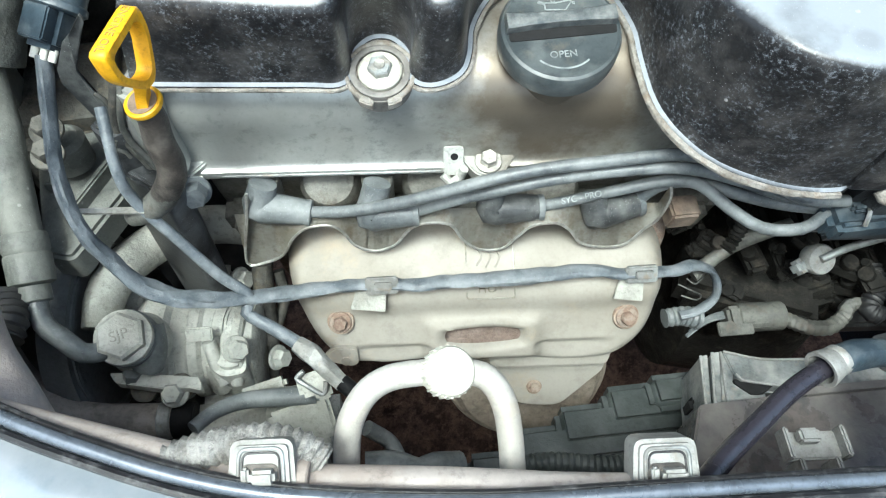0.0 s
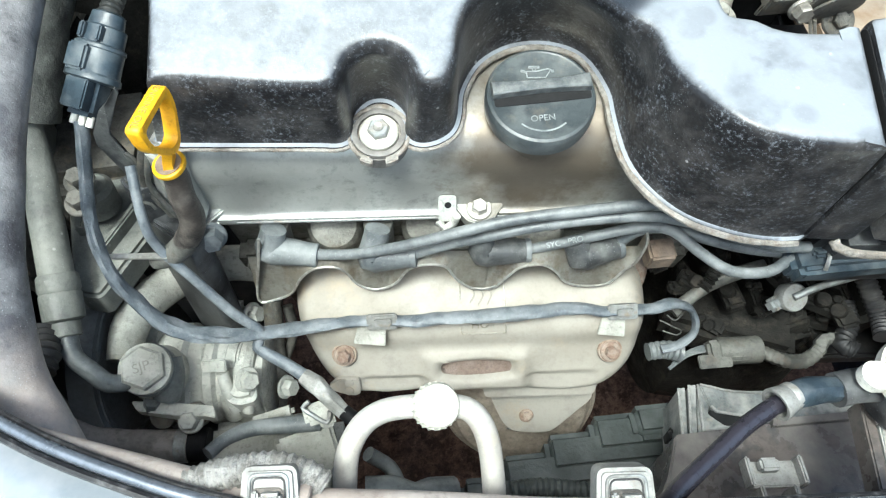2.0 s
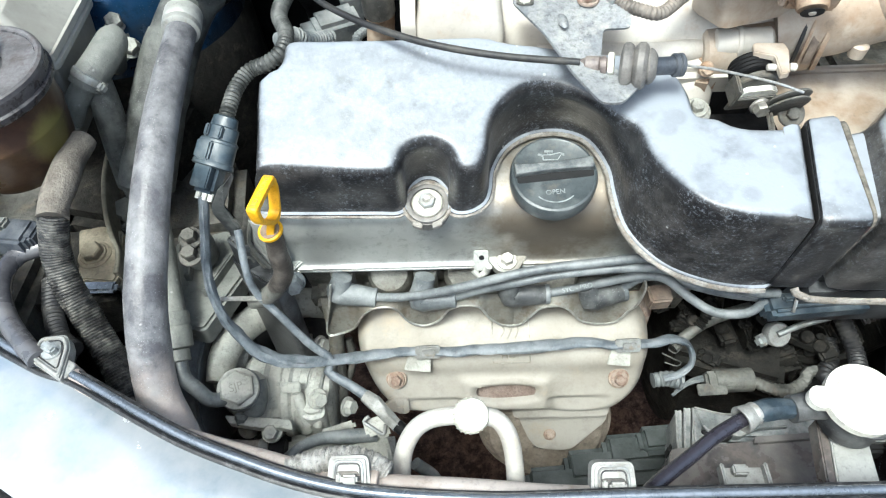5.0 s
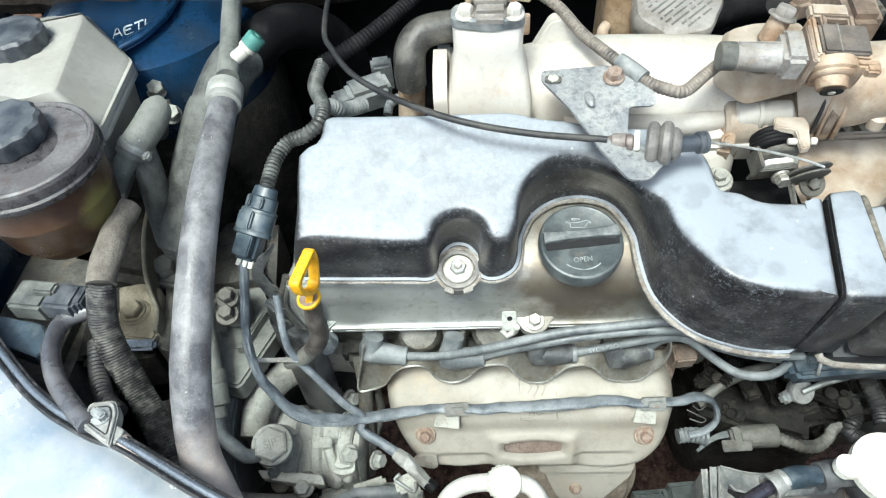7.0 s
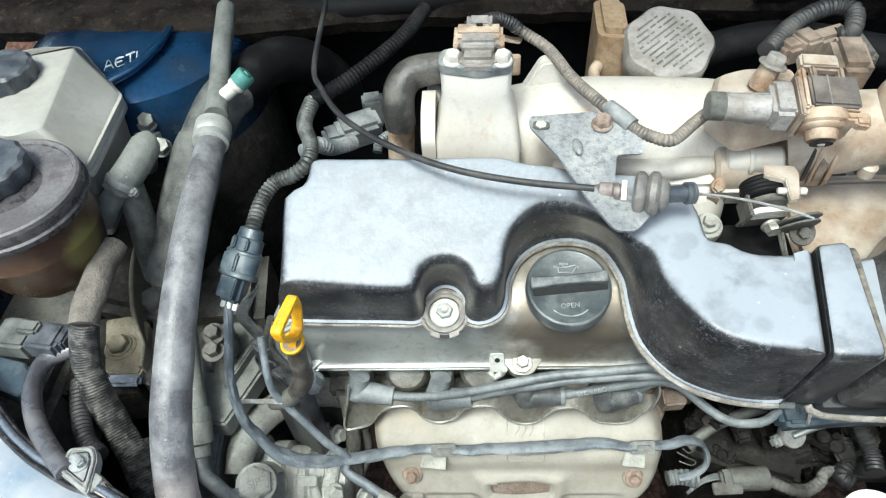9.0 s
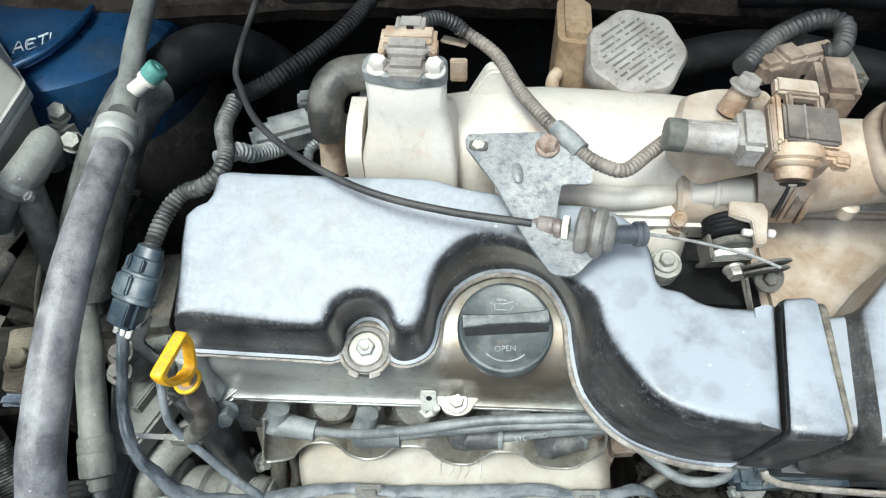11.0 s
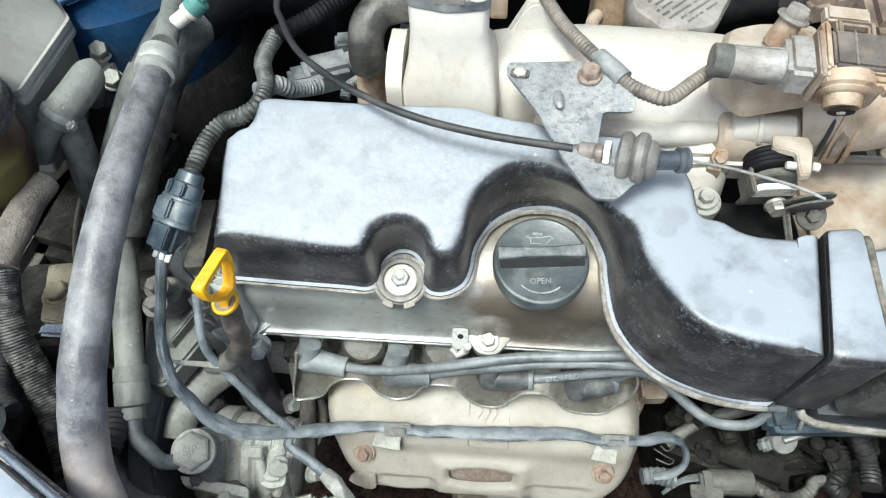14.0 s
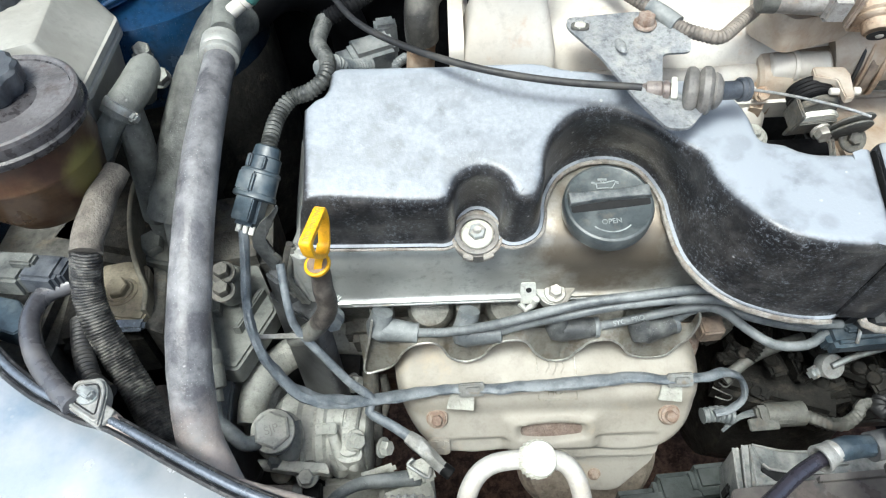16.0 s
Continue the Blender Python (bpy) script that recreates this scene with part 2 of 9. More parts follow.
# Mud tone at the lower bend, lifted to make up for light missing there.
BIG_RUBBER = material("mud_stained_rubber_hose", (0.15, 0.149, 0.158),
    (0.085, 0.084, 0.093), rough=0.42, big=26, fine=320, bump=0.4, dust=(0.28, 0.28, 0.287), dust_amount=0.36, specks=0.8, grime=0.55, flecks=0.9, dirt=(0.065, 0.062, 0.07), dirt_amount=0.42, pepper=0.5, film=0.6,
    stain=((-0.215, 0.1, 0.795), 0.09, (0.46, 0.395, 0.36)))
CURVE_RUBBER = material("smooth_grey_hose", (0.085, 0.085, 0.095), (0.055, 0.055, 0.063), rough=0.3, big=20, fine=300, bump=0.15, dust=(0.16, 0.155, 0.16), dust_amount=0.3, spec=0.7)
LOOM = material("taped_wire_loom", (0.13, 0.15, 0.172),
    (0.085, 0.1, 0.115), rough=0.45, big=40, fine=300, bump=0.4, dust=(0.25, 0.27, 0.285), dust_amount=0.4, grime=0.45, specks=0.5)
LEAD = material("grey_ignition_lead", (0.145, 0.158, 0.165),
    (0.09, 0.1, 0.106), rough=0.42, big=30, fine=300, bump=0.2, dust=(0.25, 0.265, 0.265), dust_amount=0.38, grime=0.45, specks=0.5)
PALE_PIPE = material("pale_aluminium_pipe", (0.43, 0.435, 0.41),
    (0.33, 0.33, 0.308), rough=0.42, metal=0.25, big=30, bump=0.2, dirt=(0.3, 0.27, 0.22), dirt_amount=0.12, pepper=0.12)
WHITE_PLASTIC = material("white_plastic", (0.82, 0.81, 0.74), (0.7, 0.68, 0.6), rough=0.45, big=40, bump=0.1)
TANK = material("yellowed_tank_plastic", (0.43, 0.425, 0.39),
    (0.34, 0.33, 0.3), rough=0.42, big=14, bump=0.08, dust=(0.33, 0.32, 0.29), dust_amount=0.3, grime=0.25, pepper=0.12)
YELLOW = material("yellow_plastic", (0.85, 0.46, 0.01), (0.75, 0.38, 0.01), rough=0.4, big=40, bump=0.1)
RED = material("red_plastic", (0.75, 0.03, 0.015), rough=0.4, big=40)
AMBER_TANK = material("brown_oil_tank", (0.1, 0.06, 0.033), (0.045, 0.022, 0.014), rough=0.3, big=14, bump=0.1, dirt=(0.06, 0.024, 0.015), dirt_amount=0.3, stain=((-0.335, 0.335, 0.93), 0.022, (0.17, 0.15, 0.045)))
GREEN_CAP = material("green_cap_plastic", (0.1, 0.27, 0.23), (0.07, 0.2, 0.18), rough=0.5, big=60)
CHALK = material("chalk_marking", (0.5, 0.53, 0.55), rough=0.9, big=80)
PRINT = material("pale_print", (0.34, 0.37, 0.37), rough=0.7, big=80)
SEAL_RUBBER = material("edge_seal_rubber", (0.02, 0.02, 0.022), rough=0.4, big=120, fine=400, bump=0.15, dust=(0.12, 0.12, 0.125), dust_amount=0.2)
BEAD = material("painted_edge_bead", (0.2, 0.225, 0.265), (0.13, 0.15, 0.18), rough=0.18, metal=0.5, big=60, fine=300, bump=0.05, coat=0.6)
CLIP_METAL = material("dull_clip_steel", (0.35, 0.352, 0.34),
    (0.25, 0.248, 0.235), rough=0.5, metal=0.3, big=60, fine=300, bump=0.2, dirt=(0.25, 0.22, 0.18), dirt_amount=0.12, pepper=0.22)
CONNECTOR = material("shiny_grey_connector", (0.36, 0.345, 0.33),
    (0.24, 0.22, 0.2), rough=0.3, metal=0.1, big=40, fine=300, bump=0.15, dirt=(0.35, 0.25, 0.17), dirt_amount=0.15)
CAP_PLASTIC = material("dusty_cap_plastic", (0.066, 0.078, 0.084),
    (0.045, 0.054, 0.059), rough=0.4, big=22, fine=300, bump=0.15, dust=(0.16, 0.175, 0.176), dust_amount=0.4, dirt=(0.14, 0.125, 0.1), dirt_amount=0.14, pepper=0.2)
LID = material("grimy_black_lid", (0.05, 0.047, 0.05),
    (0.03, 0.025, 0.026), rough=0.3, big=90, fine=420, bump=0.3, dust=(0.085, 0.082, 0.088), dust_amount=0.45, grime=0.3, specks=0.2)
# Paler than the lid: dust on the rim, and its highlight painted in.
LID_RIM = material("pale_lid_rim", (0.17, 0.165, 0.172), (0.1, 0.095, 0.1), rough=0.4, big=40, fine=300, bump=0.3, dirt=(0.07, 0.05, 0.045), dirt_amount=0.3)
DARK_HOSE = material("dark_dusty_hose", (0.075, 0.078, 0.073),
    (0.04, 0.042, 0.04), rough=0.6, big=40, fine=300, bump=0.5, dust=(0.15, 0.155, 0.143), dust_amount=0.42, grime=0.7, specks=0.5)
FOIL = material("crumpled_foil_sheath", (0.5, 0.49, 0.47),
    (0.3, 0.29, 0.27), rough=0.4, metal=0.3, big=90, fine=200, bump=1.0, dirt=(0.04, 0.037, 0.035), dirt_amount=0.3)
BOOT = material("dark_grey_boot_rubber", (0.065, 0.068, 0.07),
    (0.04, 0.042, 0.044), rough=0.45, big=40, fine=300, bump=0.25, dust=(0.15, 0.155, 0.15), dust_amount=0.35, specks=0.5)
GASKET = material("stained_grey_steel", (0.42, 0.41, 0.37),
    (0.3, 0.28, 0.23), rough=0.5, metal=0.35, big=22, fine=350, bump=0.2, dirt=(0.22, 0.17, 0.11), dirt_amount=0.25, pepper=0.22)
ELBOW_RUBBER = material("dusty_elbow_rubber", (0.05, 0.048, 0.044), (0.026, 0.025, 0.023), rough=0.45, big=30, fine=300, bump=0.3, dust=(0.16, 0.15, 0.13), dust_amount=0.36, specks=0.4)
SLOT_STEEL = material("pinkish_rusted_casting", (0.33, 0.262, 0.225), (0.235, 0.175, 0.145), rough=0.75, metal=0.1, big=60, fine=300, bump=0.8, grime=0.3)
RUST_STAIN = material("rust_stained_steel", (0.4, 0.33, 0.27), (0.24, 0.16, 0.115), rough=0.6, metal=0.2, big=110, fine=300, bump=0.3, pepper=0.2)
CUP_METAL = material("heat_greyed_casting", (0.33, 0.285, 0.235), (0.2, 0.165, 0.13), rough=0.6, metal=0.2, big=20, fine=300, bump=0.35, dirt=(0.12, 0.1, 0.08), dirt_amount=0.25)
LOOP_METAL = material("white_oxidised_pipe", (0.5, 0.488, 0.455), (0.42, 0.4, 0.365), rough=0.55, metal=0.1, big=24, fine=300, bump=0.25, dirt=(0.4, 0.36, 0.3), dirt_amount=0.22, grime=0.3, pepper=0.15, specks=0.3)
WIRE_GREY = material("dull_grey_wire", (0.13, 0.13, 0.122), (0.08, 0.08, 0.077), rough=0.5, metal=0.4, big=40)
CAP_WHITE = material("cream_cap_plastic", (0.6, 0.59, 0.52), (0.5, 0.49, 0.42), rough=0.5, big=40, fine=300, bump=0.15, pepper=0.12)
LIP = material("worn_pale_lip", (0.34, 0.32, 0.29), (0.2, 0.18, 0.155), rough=0.55, big=50, fine=260, bump=0.8, dirt=(0.2, 0.155, 0.115), dirt_amount=0.3)
ZINC = material("mottled_zinc_plate", (0.33, 0.34, 0.345),
    (0.21, 0.22, 0.235), rough=0.48, metal=0.3, big=30, fine=300, bump=0.3, dirt=(0.43, 0.42, 0.395), dirt_amount=0.3, grime=0.8, pepper=0.6)
COWL = material("dirty_cowl_felt", (0.03, 0.025, 0.021),
    (0.013, 0.011, 0.01), rough=0.95, spec=0.05, big=30, fine=200, bump=0.8, dirt=(0.07, 0.055, 0.043), dirt_amount=0.2)
SLEEVE = material("scuffed_braided_sleeve", (0.028, 0.027, 0.028),
    (0.014, 0.014, 0.015), rough=0.4, big=80, fine=300, bump=0.6, dust=(0.17, 0.165, 0.15), dust_amount=0.36, grime=0.7)
TUBE_DARK = material("grimy_guide_tube", (0.065, 0.055, 0.048), (0.03, 0.027, 0.025), rough=0.5, big=40, fine=300, bump=0.3, dust=(0.17, 0.15, 0.13), dust_amount=0.3)
CAP_GREY = material("stained_grey_cap", (0.27, 0.255, 0.24), (0.19, 0.17, 0.15), rough=0.5, big=30, fine=300, bump=0.3, dust=(0.34, 0.32, 0.3), dust_amount=0.4)
BOOT_CLAY = material("dusty_boot_rubber", (0.19, 0.18, 0.168), (0.11, 0.105, 0.1), rough=0.55, big=40, fine=300, bump=0.25, dust=(0.27, 0.255, 0.235), dust_amount=0.4)
GREEN_HOSE = material("dusty_greenish_rubber", (0.165, 0.172, 0.16),
    (0.105, 0.11, 0.103), rough=0.55, big=24, fine=300, bump=0.4, dust=(0.23, 0.236, 0.216), dust_amount=0.45, grime=0.55, specks=0.5, flecks=0.4)
CAP_DARK = material("dark_blue_cap_plastic", (0.045, 0.052, 0.066),
    (0.028, 0.033, 0.042), rough=0.42, big=40, fine=300, bump=0.25, dust=(0.12, 0.128, 0.14), dust_amount=0.4)
# Darker than the grimy dark metal: shade deep in the bay put into colour.
GEAR_DARK = material("shaded_dark_metal", (0.024, 0.0228, 0.02),
    (0.011, 0.0105, 0.0095), rough=0.68, metal=0.2, big=30, fine=250, bump=0.7, dirt=(0.07, 0.06, 0.048), dirt_amount=0.25, spec=0.3)
PLUG_GREY = material("dusty_grey_plug", (0.145, 0.145, 0.13), (0.075, 0.075, 0.068), rough=0.55, big=30, fine=300, bump=0.3, dirt=(0.12, 0.1, 0.08), dirt_amount=0.2)
PULLEY = material("dusty_belt_rubber", (0.2, 0.212, 0.218), (0.13, 0.138, 0.142), rough=0.42, big=20, fine=300, bump=0.3, dust=(0.14, 0.145, 0.138), dust_amount=0.4)
CONDUIT = material("dusty_black_conduit", (0.055, 0.057, 0.055), (0.028, 0.03, 0.028), rough=0.5, big=40, fine=300, bump=0.3, dust=(0.15, 0.155, 0.146), dust_amount=0.36)
AMBER_NECK = material("amber_tank_plastic", (0.36, 0.27, 0.18), (0.24, 0.16, 0.09), rough=0.45, big=20, bump=0.15, dirt=(0.2, 0.14, 0.09), dirt_amount=0.2)
CLAY_CONDUIT = material("clay_dusty_conduit", (0.13, 0.115, 0.1), (0.07, 0.063, 0.058), rough=0.55, big=30, fine=300, bump=0.3, dust=(0.3, 0.26, 0.22), dust_amount=0.4)
CLOTH = material("clay_stained_cloth", (0.2, 0.18, 0.155), (0.13, 0.115, 0.098), rough=0.85, big=50, fine=500, bump=0.6, dirt=(0.08, 0.072, 0.063), dirt_amount=0.2)
YELLOW_DARK = material("worn_yellow_lettering", (0.5, 0.33, 0.06), (0.4, 0.27, 0.08), rough=0.6, big=60)
BAR = material("pale_grip_plastic", (0.1, 0.112, 0.118), (0.065, 0.073, 0.078), rough=0.4, big=60, fine=300, bump=0.25, dust=(0.24, 0.25, 0.245), dust_amount=0.4)
SEAM = material("dark_gap", (0.008, 0.008, 0.009), rough=0.8, big=30)
BRACKET_GREY = material("weathered_bracket_plastic", (0.2, 0.215, 0.215),
    (0.1, 0.11, 0.112), rough=0.45, big=40, fine=300, bump=0.35, dust=(0.36, 0.36, 0.34), dust_amount=0.4, dirt=(0.27, 0.22, 0.17), dirt_amount=0.12)
FERRULE = material("brown_grey_ferrule", (0.2, 0.165, 0.15), (0.12, 0.1, 0.095), rough=0.45, big=60, fine=300, bump=0.25, dust=(0.3, 0.27, 0.245), dust_amount=0.35)
SEAM_DIRT = material("packed_brown_dirt", (0.14, 0.125, 0.1), (0.06, 0.054, 0.046), rough=0.8, big=90, fine=400, bump=0.5, dust=(0.24, 0.22, 0.185), dust_amount=0.4)
RAD_TANK = material("brown_radiator_plastic", (0.135, 0.117, 0.108),
    (0.0525, 0.048, 0.0495), rough=0.32, big=14, bump=0.2, dust=(0.2, 0.185, 0.17), dust_amount=0.38, dirt=(0.055, 0.06, 0.066), dirt_amount=0.25)


# ---- building helpers ----
def thing(name, at=(0, 0, 0), label="", category="", group="", kind=""):
    ob = new(name)
    ob.empty_display_size = 0.02
    ob.location = at
    return tagged(ob, label, category, group, kind)


def part(name, bm, mat, parent=None, label="", m=None, sharp=38):
    if m is not None:
        bm.transform(m)
    bmesh.ops.recalc_face_normals(bm, faces=bm.faces)
    me = bpy.data.meshes.new(name)
    bm.to_mesh(me)
    bm.free()
    me.materials.append(mat)
    me.polygons.foreach_set("use_smooth", [True] * len(me.polygons))
    me.set_sharp_from_angle(angle=radians(sharp))
    ob = new(name, me)
    if parent is not None:
        ob.parent = parent
        if parent.data is None:
            ob.matrix_parent_inverse = Matrix.Translation(-Vector(parent.location))
    if label:
        ob["label"] = label
    return ob


def single(name, bm, mat, label, category, group="", kind="", m=None, sharp=38):
    return tagged(part(name, bm, mat, None, "", m, sharp), label, category, group, kind)


def merged(*many):
    out = bmesh.new()
    for bm in many:
        me = bpy.data.meshes.new("scrap")
        bm.to_mesh(me)
        bm.free()
        out.from_mesh(me)
        bpy.data.meshes.remove(me)
    return out


def smooth_line(points, step=0.006, closed=False):
    """Points along a curve through the given ones, with the given spacing."""
    p = [Vector(q) for q in points]
    if len(p) < 3 and not closed:
        return [p[0].lerp(p[1], k / 4) for k in range(5)]
    n, out = len(p), []
    for k in range(n if closed else n - 1):
        b, c = p[k], p[(k + 1) % n]
        a = p[k - 1] if k or closed else b + (b - c)
        d = p[(k + 2) % n] if k + 2 < n or closed else c + (c - b)
        count = max(1, round((c - b).length / step))
        for i in range(count):
            s = i / count
            out.append(0.5 * (2 * b + (c - a) * s + (2 * a - 5 * b + 4 * c - d) * s * s + (3 * b - a - 3 * c + d) * s**3))
    if not closed:
        out.append(p[-1])
    return out


def tube(points, r, n=14, step=0.006, ribs=0.0, pitch=0.005, flat=1.0, hollow=False, wander=0.0, up=None):
    """A hose or wire along a smooth line; r is one radius or one for each given point; ribs: depth of corrugations."""
    if ribs:
        step = pitch / 4
    line = smooth_line(points, step)
    radii = r if isinstance(r, (list, tuple)) else [r] * len(points)
    lengths = [0.0]
    for a, b in zip(points, points[1:]):
        lengths.append(lengths[-1] + (Vector(b) - Vector(a)).length)
    bm, rings, run = bmesh.new(), [], 0.0
    side = None
    for k, p in enumerate(line):
        ahead = (line[min(k + 1, len(line) - 1)] - line[max(k - 1, 0)]).normalized()
        if side is None:
            side = Vector(up) if up else ahead.orthogonal().normalized()
        side = (side - ahead * side.dot(ahead)).normalized()
        other = ahead.cross(side)
        run += (p - line[k - 1]).length if k else 0.0
        radius = float(np.interp(run / max(1e-6, lengths[-1]), [v / lengths[-1] for v in lengths], radii))
        if ribs:
            radius += ribs * (0.5 + 0.5 * math.cos(run / pitch * 2 * math.pi)) - ribs
        ring = []
        for i in range(n):
            a = 2 * math.pi * i / n
            rr = radius * (1 + wander * noise.noise(Vector((run * 60, 3 * math.cos(a), 3 * math.sin(a)))))
            ring.append(bm.verts.new(p + rr * math.cos(a) * side + rr * flat * math.sin(a) * other))
        rings.append(ring)
    for a, b in zip(rings, rings[1:]):
        for i in range(n):
            bm.faces.new((a[i], a[(i + 1) % n], b[(i + 1) % n], b[i]))
    for ring in (rings[0], rings[-1]):
        if not hollow:
            bm.faces.new(ring)
    return bm


def lathe(profile, n=32, m=UP, wave=0.0, lobes=0):
    """A turned body round z from (radius, height) pairs; lobes scallop it."""
    bm, rings = bmesh.new(), []
    for r, z in profile:
        ring = []
        for i in range(n):
            a = 2 * math.pi * i / n
            rr = max(r, 1e-5) * (1 + (wave * math.cos(lobes * a) if lobes else 0.0))
            ring.append(bm.verts.new((rr * math.cos(a), rr * math.sin(a), z)))
        rings.append(ring)
    for a, b in zip(rings, rings[1:]):
        for i in range(n):
            bm.faces.new((a[i], a[(i + 1) % n], b[(i + 1) % n], b[i]))
    bm.faces.new(rings[0])
    bm.faces.new(rings[-1])
    bm.transform(m)
    return bm


def aim(p, q, spin=0.0):
    """A pose at p whose z points to q."""
    turn = (Vector(q) - Vector(p)).to_track_quat("Z", "Y").to_matrix().to_4x4()
    return Matrix.Translation(p) @ turn @ pose(0, 0, 0, 0, 0, spin)


def rod(p, q, r, n=20, edge=0.0008):
    """A cylinder from p to q with eased edges; r may be a pair of radii."""
    a, b = r if isinstance(r, tuple) else (r, r)
    h = (Vector(q) - Vector(p)).length
    return lathe([(a - edge, 0), (a, edge), (b, h - edge), (b - edge, h)], n, aim(p, q))


def prism(outline, z0, z1, m=UP, edge=0.0015, both=False):
    """A flat outline given depth from z0 to z1, its upper rim eased."""
    bm = bmesh.new()
    low = [bm.verts.new((x, y, z0)) for x, y in outline]
    bottom = bm.faces.new(low)
    made = bmesh.ops.extrude_face_region(bm, geom=[bottom])
    verts = [v for v in made["geom"] if isinstance(v, bmesh.types.BMVert)]
    bmesh.ops.translate(bm, vec=(0, 0, z1 - z0), verts=verts)
    bmesh.ops.recalc_face_normals(bm, faces=bm.faces)
    if edge:
        rims = [e for e in bm.edges if all(abs(v.co.z - z1) < 1e-6 for v in e.verts) or (both and all(abs(v.co.z - z0) < 1e-6 for v in e.verts))]
        bmesh.ops.bevel(bm, geom=rims, offset=edge, segments=2, affect="EDGES", clamp_overlap=True)
    bm.transform(m)
    return bm


def box(size, m=UP, edge=0.002, segments=2):
    bm = bmesh.new()
    bmesh.ops.create_cube(bm, size=1)
    bmesh.ops.scale(bm, vec=size, verts=bm.verts)
    if edge:
        bmesh.ops.bevel(bm, geom=bm.edges[:], offset=edge, segments=segments, affect="EDGES")
    bm.transform(m)
    return bm


def rounded(points, radius, steps=5):
    """The closed outline with its corners rounded; radius: one, or one for each corner."""
    out, n = [], len(points)
    for k in range(n):
        p, q, s = Vector(points[k - 1]), Vector(points[k]), Vector(points[(k + 1) % n])
        r = radius[k] if isinstance(radius, (list, tuple)) else radius
        a, b = (p - q), (s - q)
        cut = min(r, 0.45 * a.length, 0.45 * b.length)
        a, b = q + a.normalized() * cut, q + b.normalized() * cut
        for i in range(steps + 1):
            t = i / steps
            out.append(tuple((1 - t) ** 2 * a + 2 * t * (1 - t) * q + t * t * b))
    return out


def disc(r, n=24, cx=0.0, cy=0.0):
    return [(cx + r * math.cos(2 * math.pi * i / n), cy + r * math.sin(2 * math.pi * i / n)) for i in range(n)]


def loft(rings, cap_first=True, cap_last=True):
    bm = bmesh.new()
    made = [[bm.verts.new(p) for p in ring] for ring in rings]
    n = len(made[0])
    for a, b in zip(made, made[1:]):
        for i in range(n):
            bm.faces.new((a[i], a[(i + 1) % n], b[(i + 1) % n], b[i]))
    for ring, wanted in ((made[0], cap_first), (made[-1], cap_last)):
        if wanted:
            bm.faces.new(ring)
    return bm


def words(text, size, m, mat, name, parent, depth=0.0003, label=""):
    """Raised lettering as a mesh."""
    curve = bpy.data.curves.new("lettering", "FONT")
    curve.body, curve.size, curve.extrude, curve.align_x, curve.align_y = text, size, depth, "CENTER", "CENTER"
    scrap = bpy.data.objects.new("lettering", curve)
    me = bpy.data.meshes.new_from_object(scrap)
    bpy.data.objects.remove(scrap)
    bm = bmesh.new()
    bm.from_mesh(me)
    bpy.data.meshes.remove(me)
    return part(name, bm, mat, parent, label, m)


def hex_head(r, h, m=UP, flange=0.0):
    """A hexagon bolt head, with a washer flange if given."""
    head = lathe([(r * 0.98, 0), (r, 0.0005), (r, h * 0.8), (r * 0.86, h), (r * 0.5, h * 0.97)], 6)
    pieces = [head]
    if flange:
        pieces.append(lathe([(flange, -0.0022), (flange, -0.0008), (flange * 0.8, 0.0004), (r * 0.8, 0.001)], 24))
    bm = merged(*pieces)
    bm.transform(m)
    return bm


def bolt(at, toward, r=0.006, h=0.005, flange=0.009, mat=None, label="zinc-plated hexagon bolt", spin=10.0, washer=None):
    """A bolt as a thing: head and washer."""
    ob = thing("bolt", at, label, "bolt")
    m = aim(at, Vector(at) + Vector(toward), spin)
    part("head", hex_head(r, h, m @ pose(0, 0, 0.002)), mat or DULL_STEEL, ob)
    part("washer", lathe([(flange, 0), (flange, 0.0012), (flange - 0.0006, 0.002), (r * 0.7, 0.0021)], 28, m), washer or mat or DULL_STEEL, ob)
    return ob


E_Z = (ENG.to_3x3() @ Vector((0, 0, 1)))[:]


def eng(p):
    """From the engine's own axes to the world."""
    return (ENG @ Vector(p))[:]


# ---- ground and body ----
def spaced(reach):
    """Coordinates close together under the car and wide apart far away."""
    near = [k * 0.02 for k in range(-30, 31)]
    far = [0.6 * 1.45**k for k in range(1, 23)]
    return [-v for v in reversed(far)] + near + far


ground_bm = bmesh.new()
xs = spaced(2000)
rows_of_verts = []
for gy in xs:
    row = []
    for gx in xs:
        near = max(0.0, 1.0 - max(abs(gx), abs(gy)) / 3.0)
        h = 0.03 * noise.noise(Vector((gx * 9, gy * 9, 0.3))) + 0.018 * noise.noise(Vector((gx * 31, gy * 31, 1.7)))
        row.append(ground_bm.verts.new((gx + 0.05, gy + 0.2, h * near)))
    rows_of_verts.append(row)
for a, b in zip(rows_of_verts, rows_of_verts[1:]):
    for k in range(len(a) - 1):
        ground_bm.faces.new((a[k], a[k + 1], b[k + 1], b[k]))
single("ground", ground_bm, SOIL, "reddish brown bare soil under the car", "ground", kind="structure")

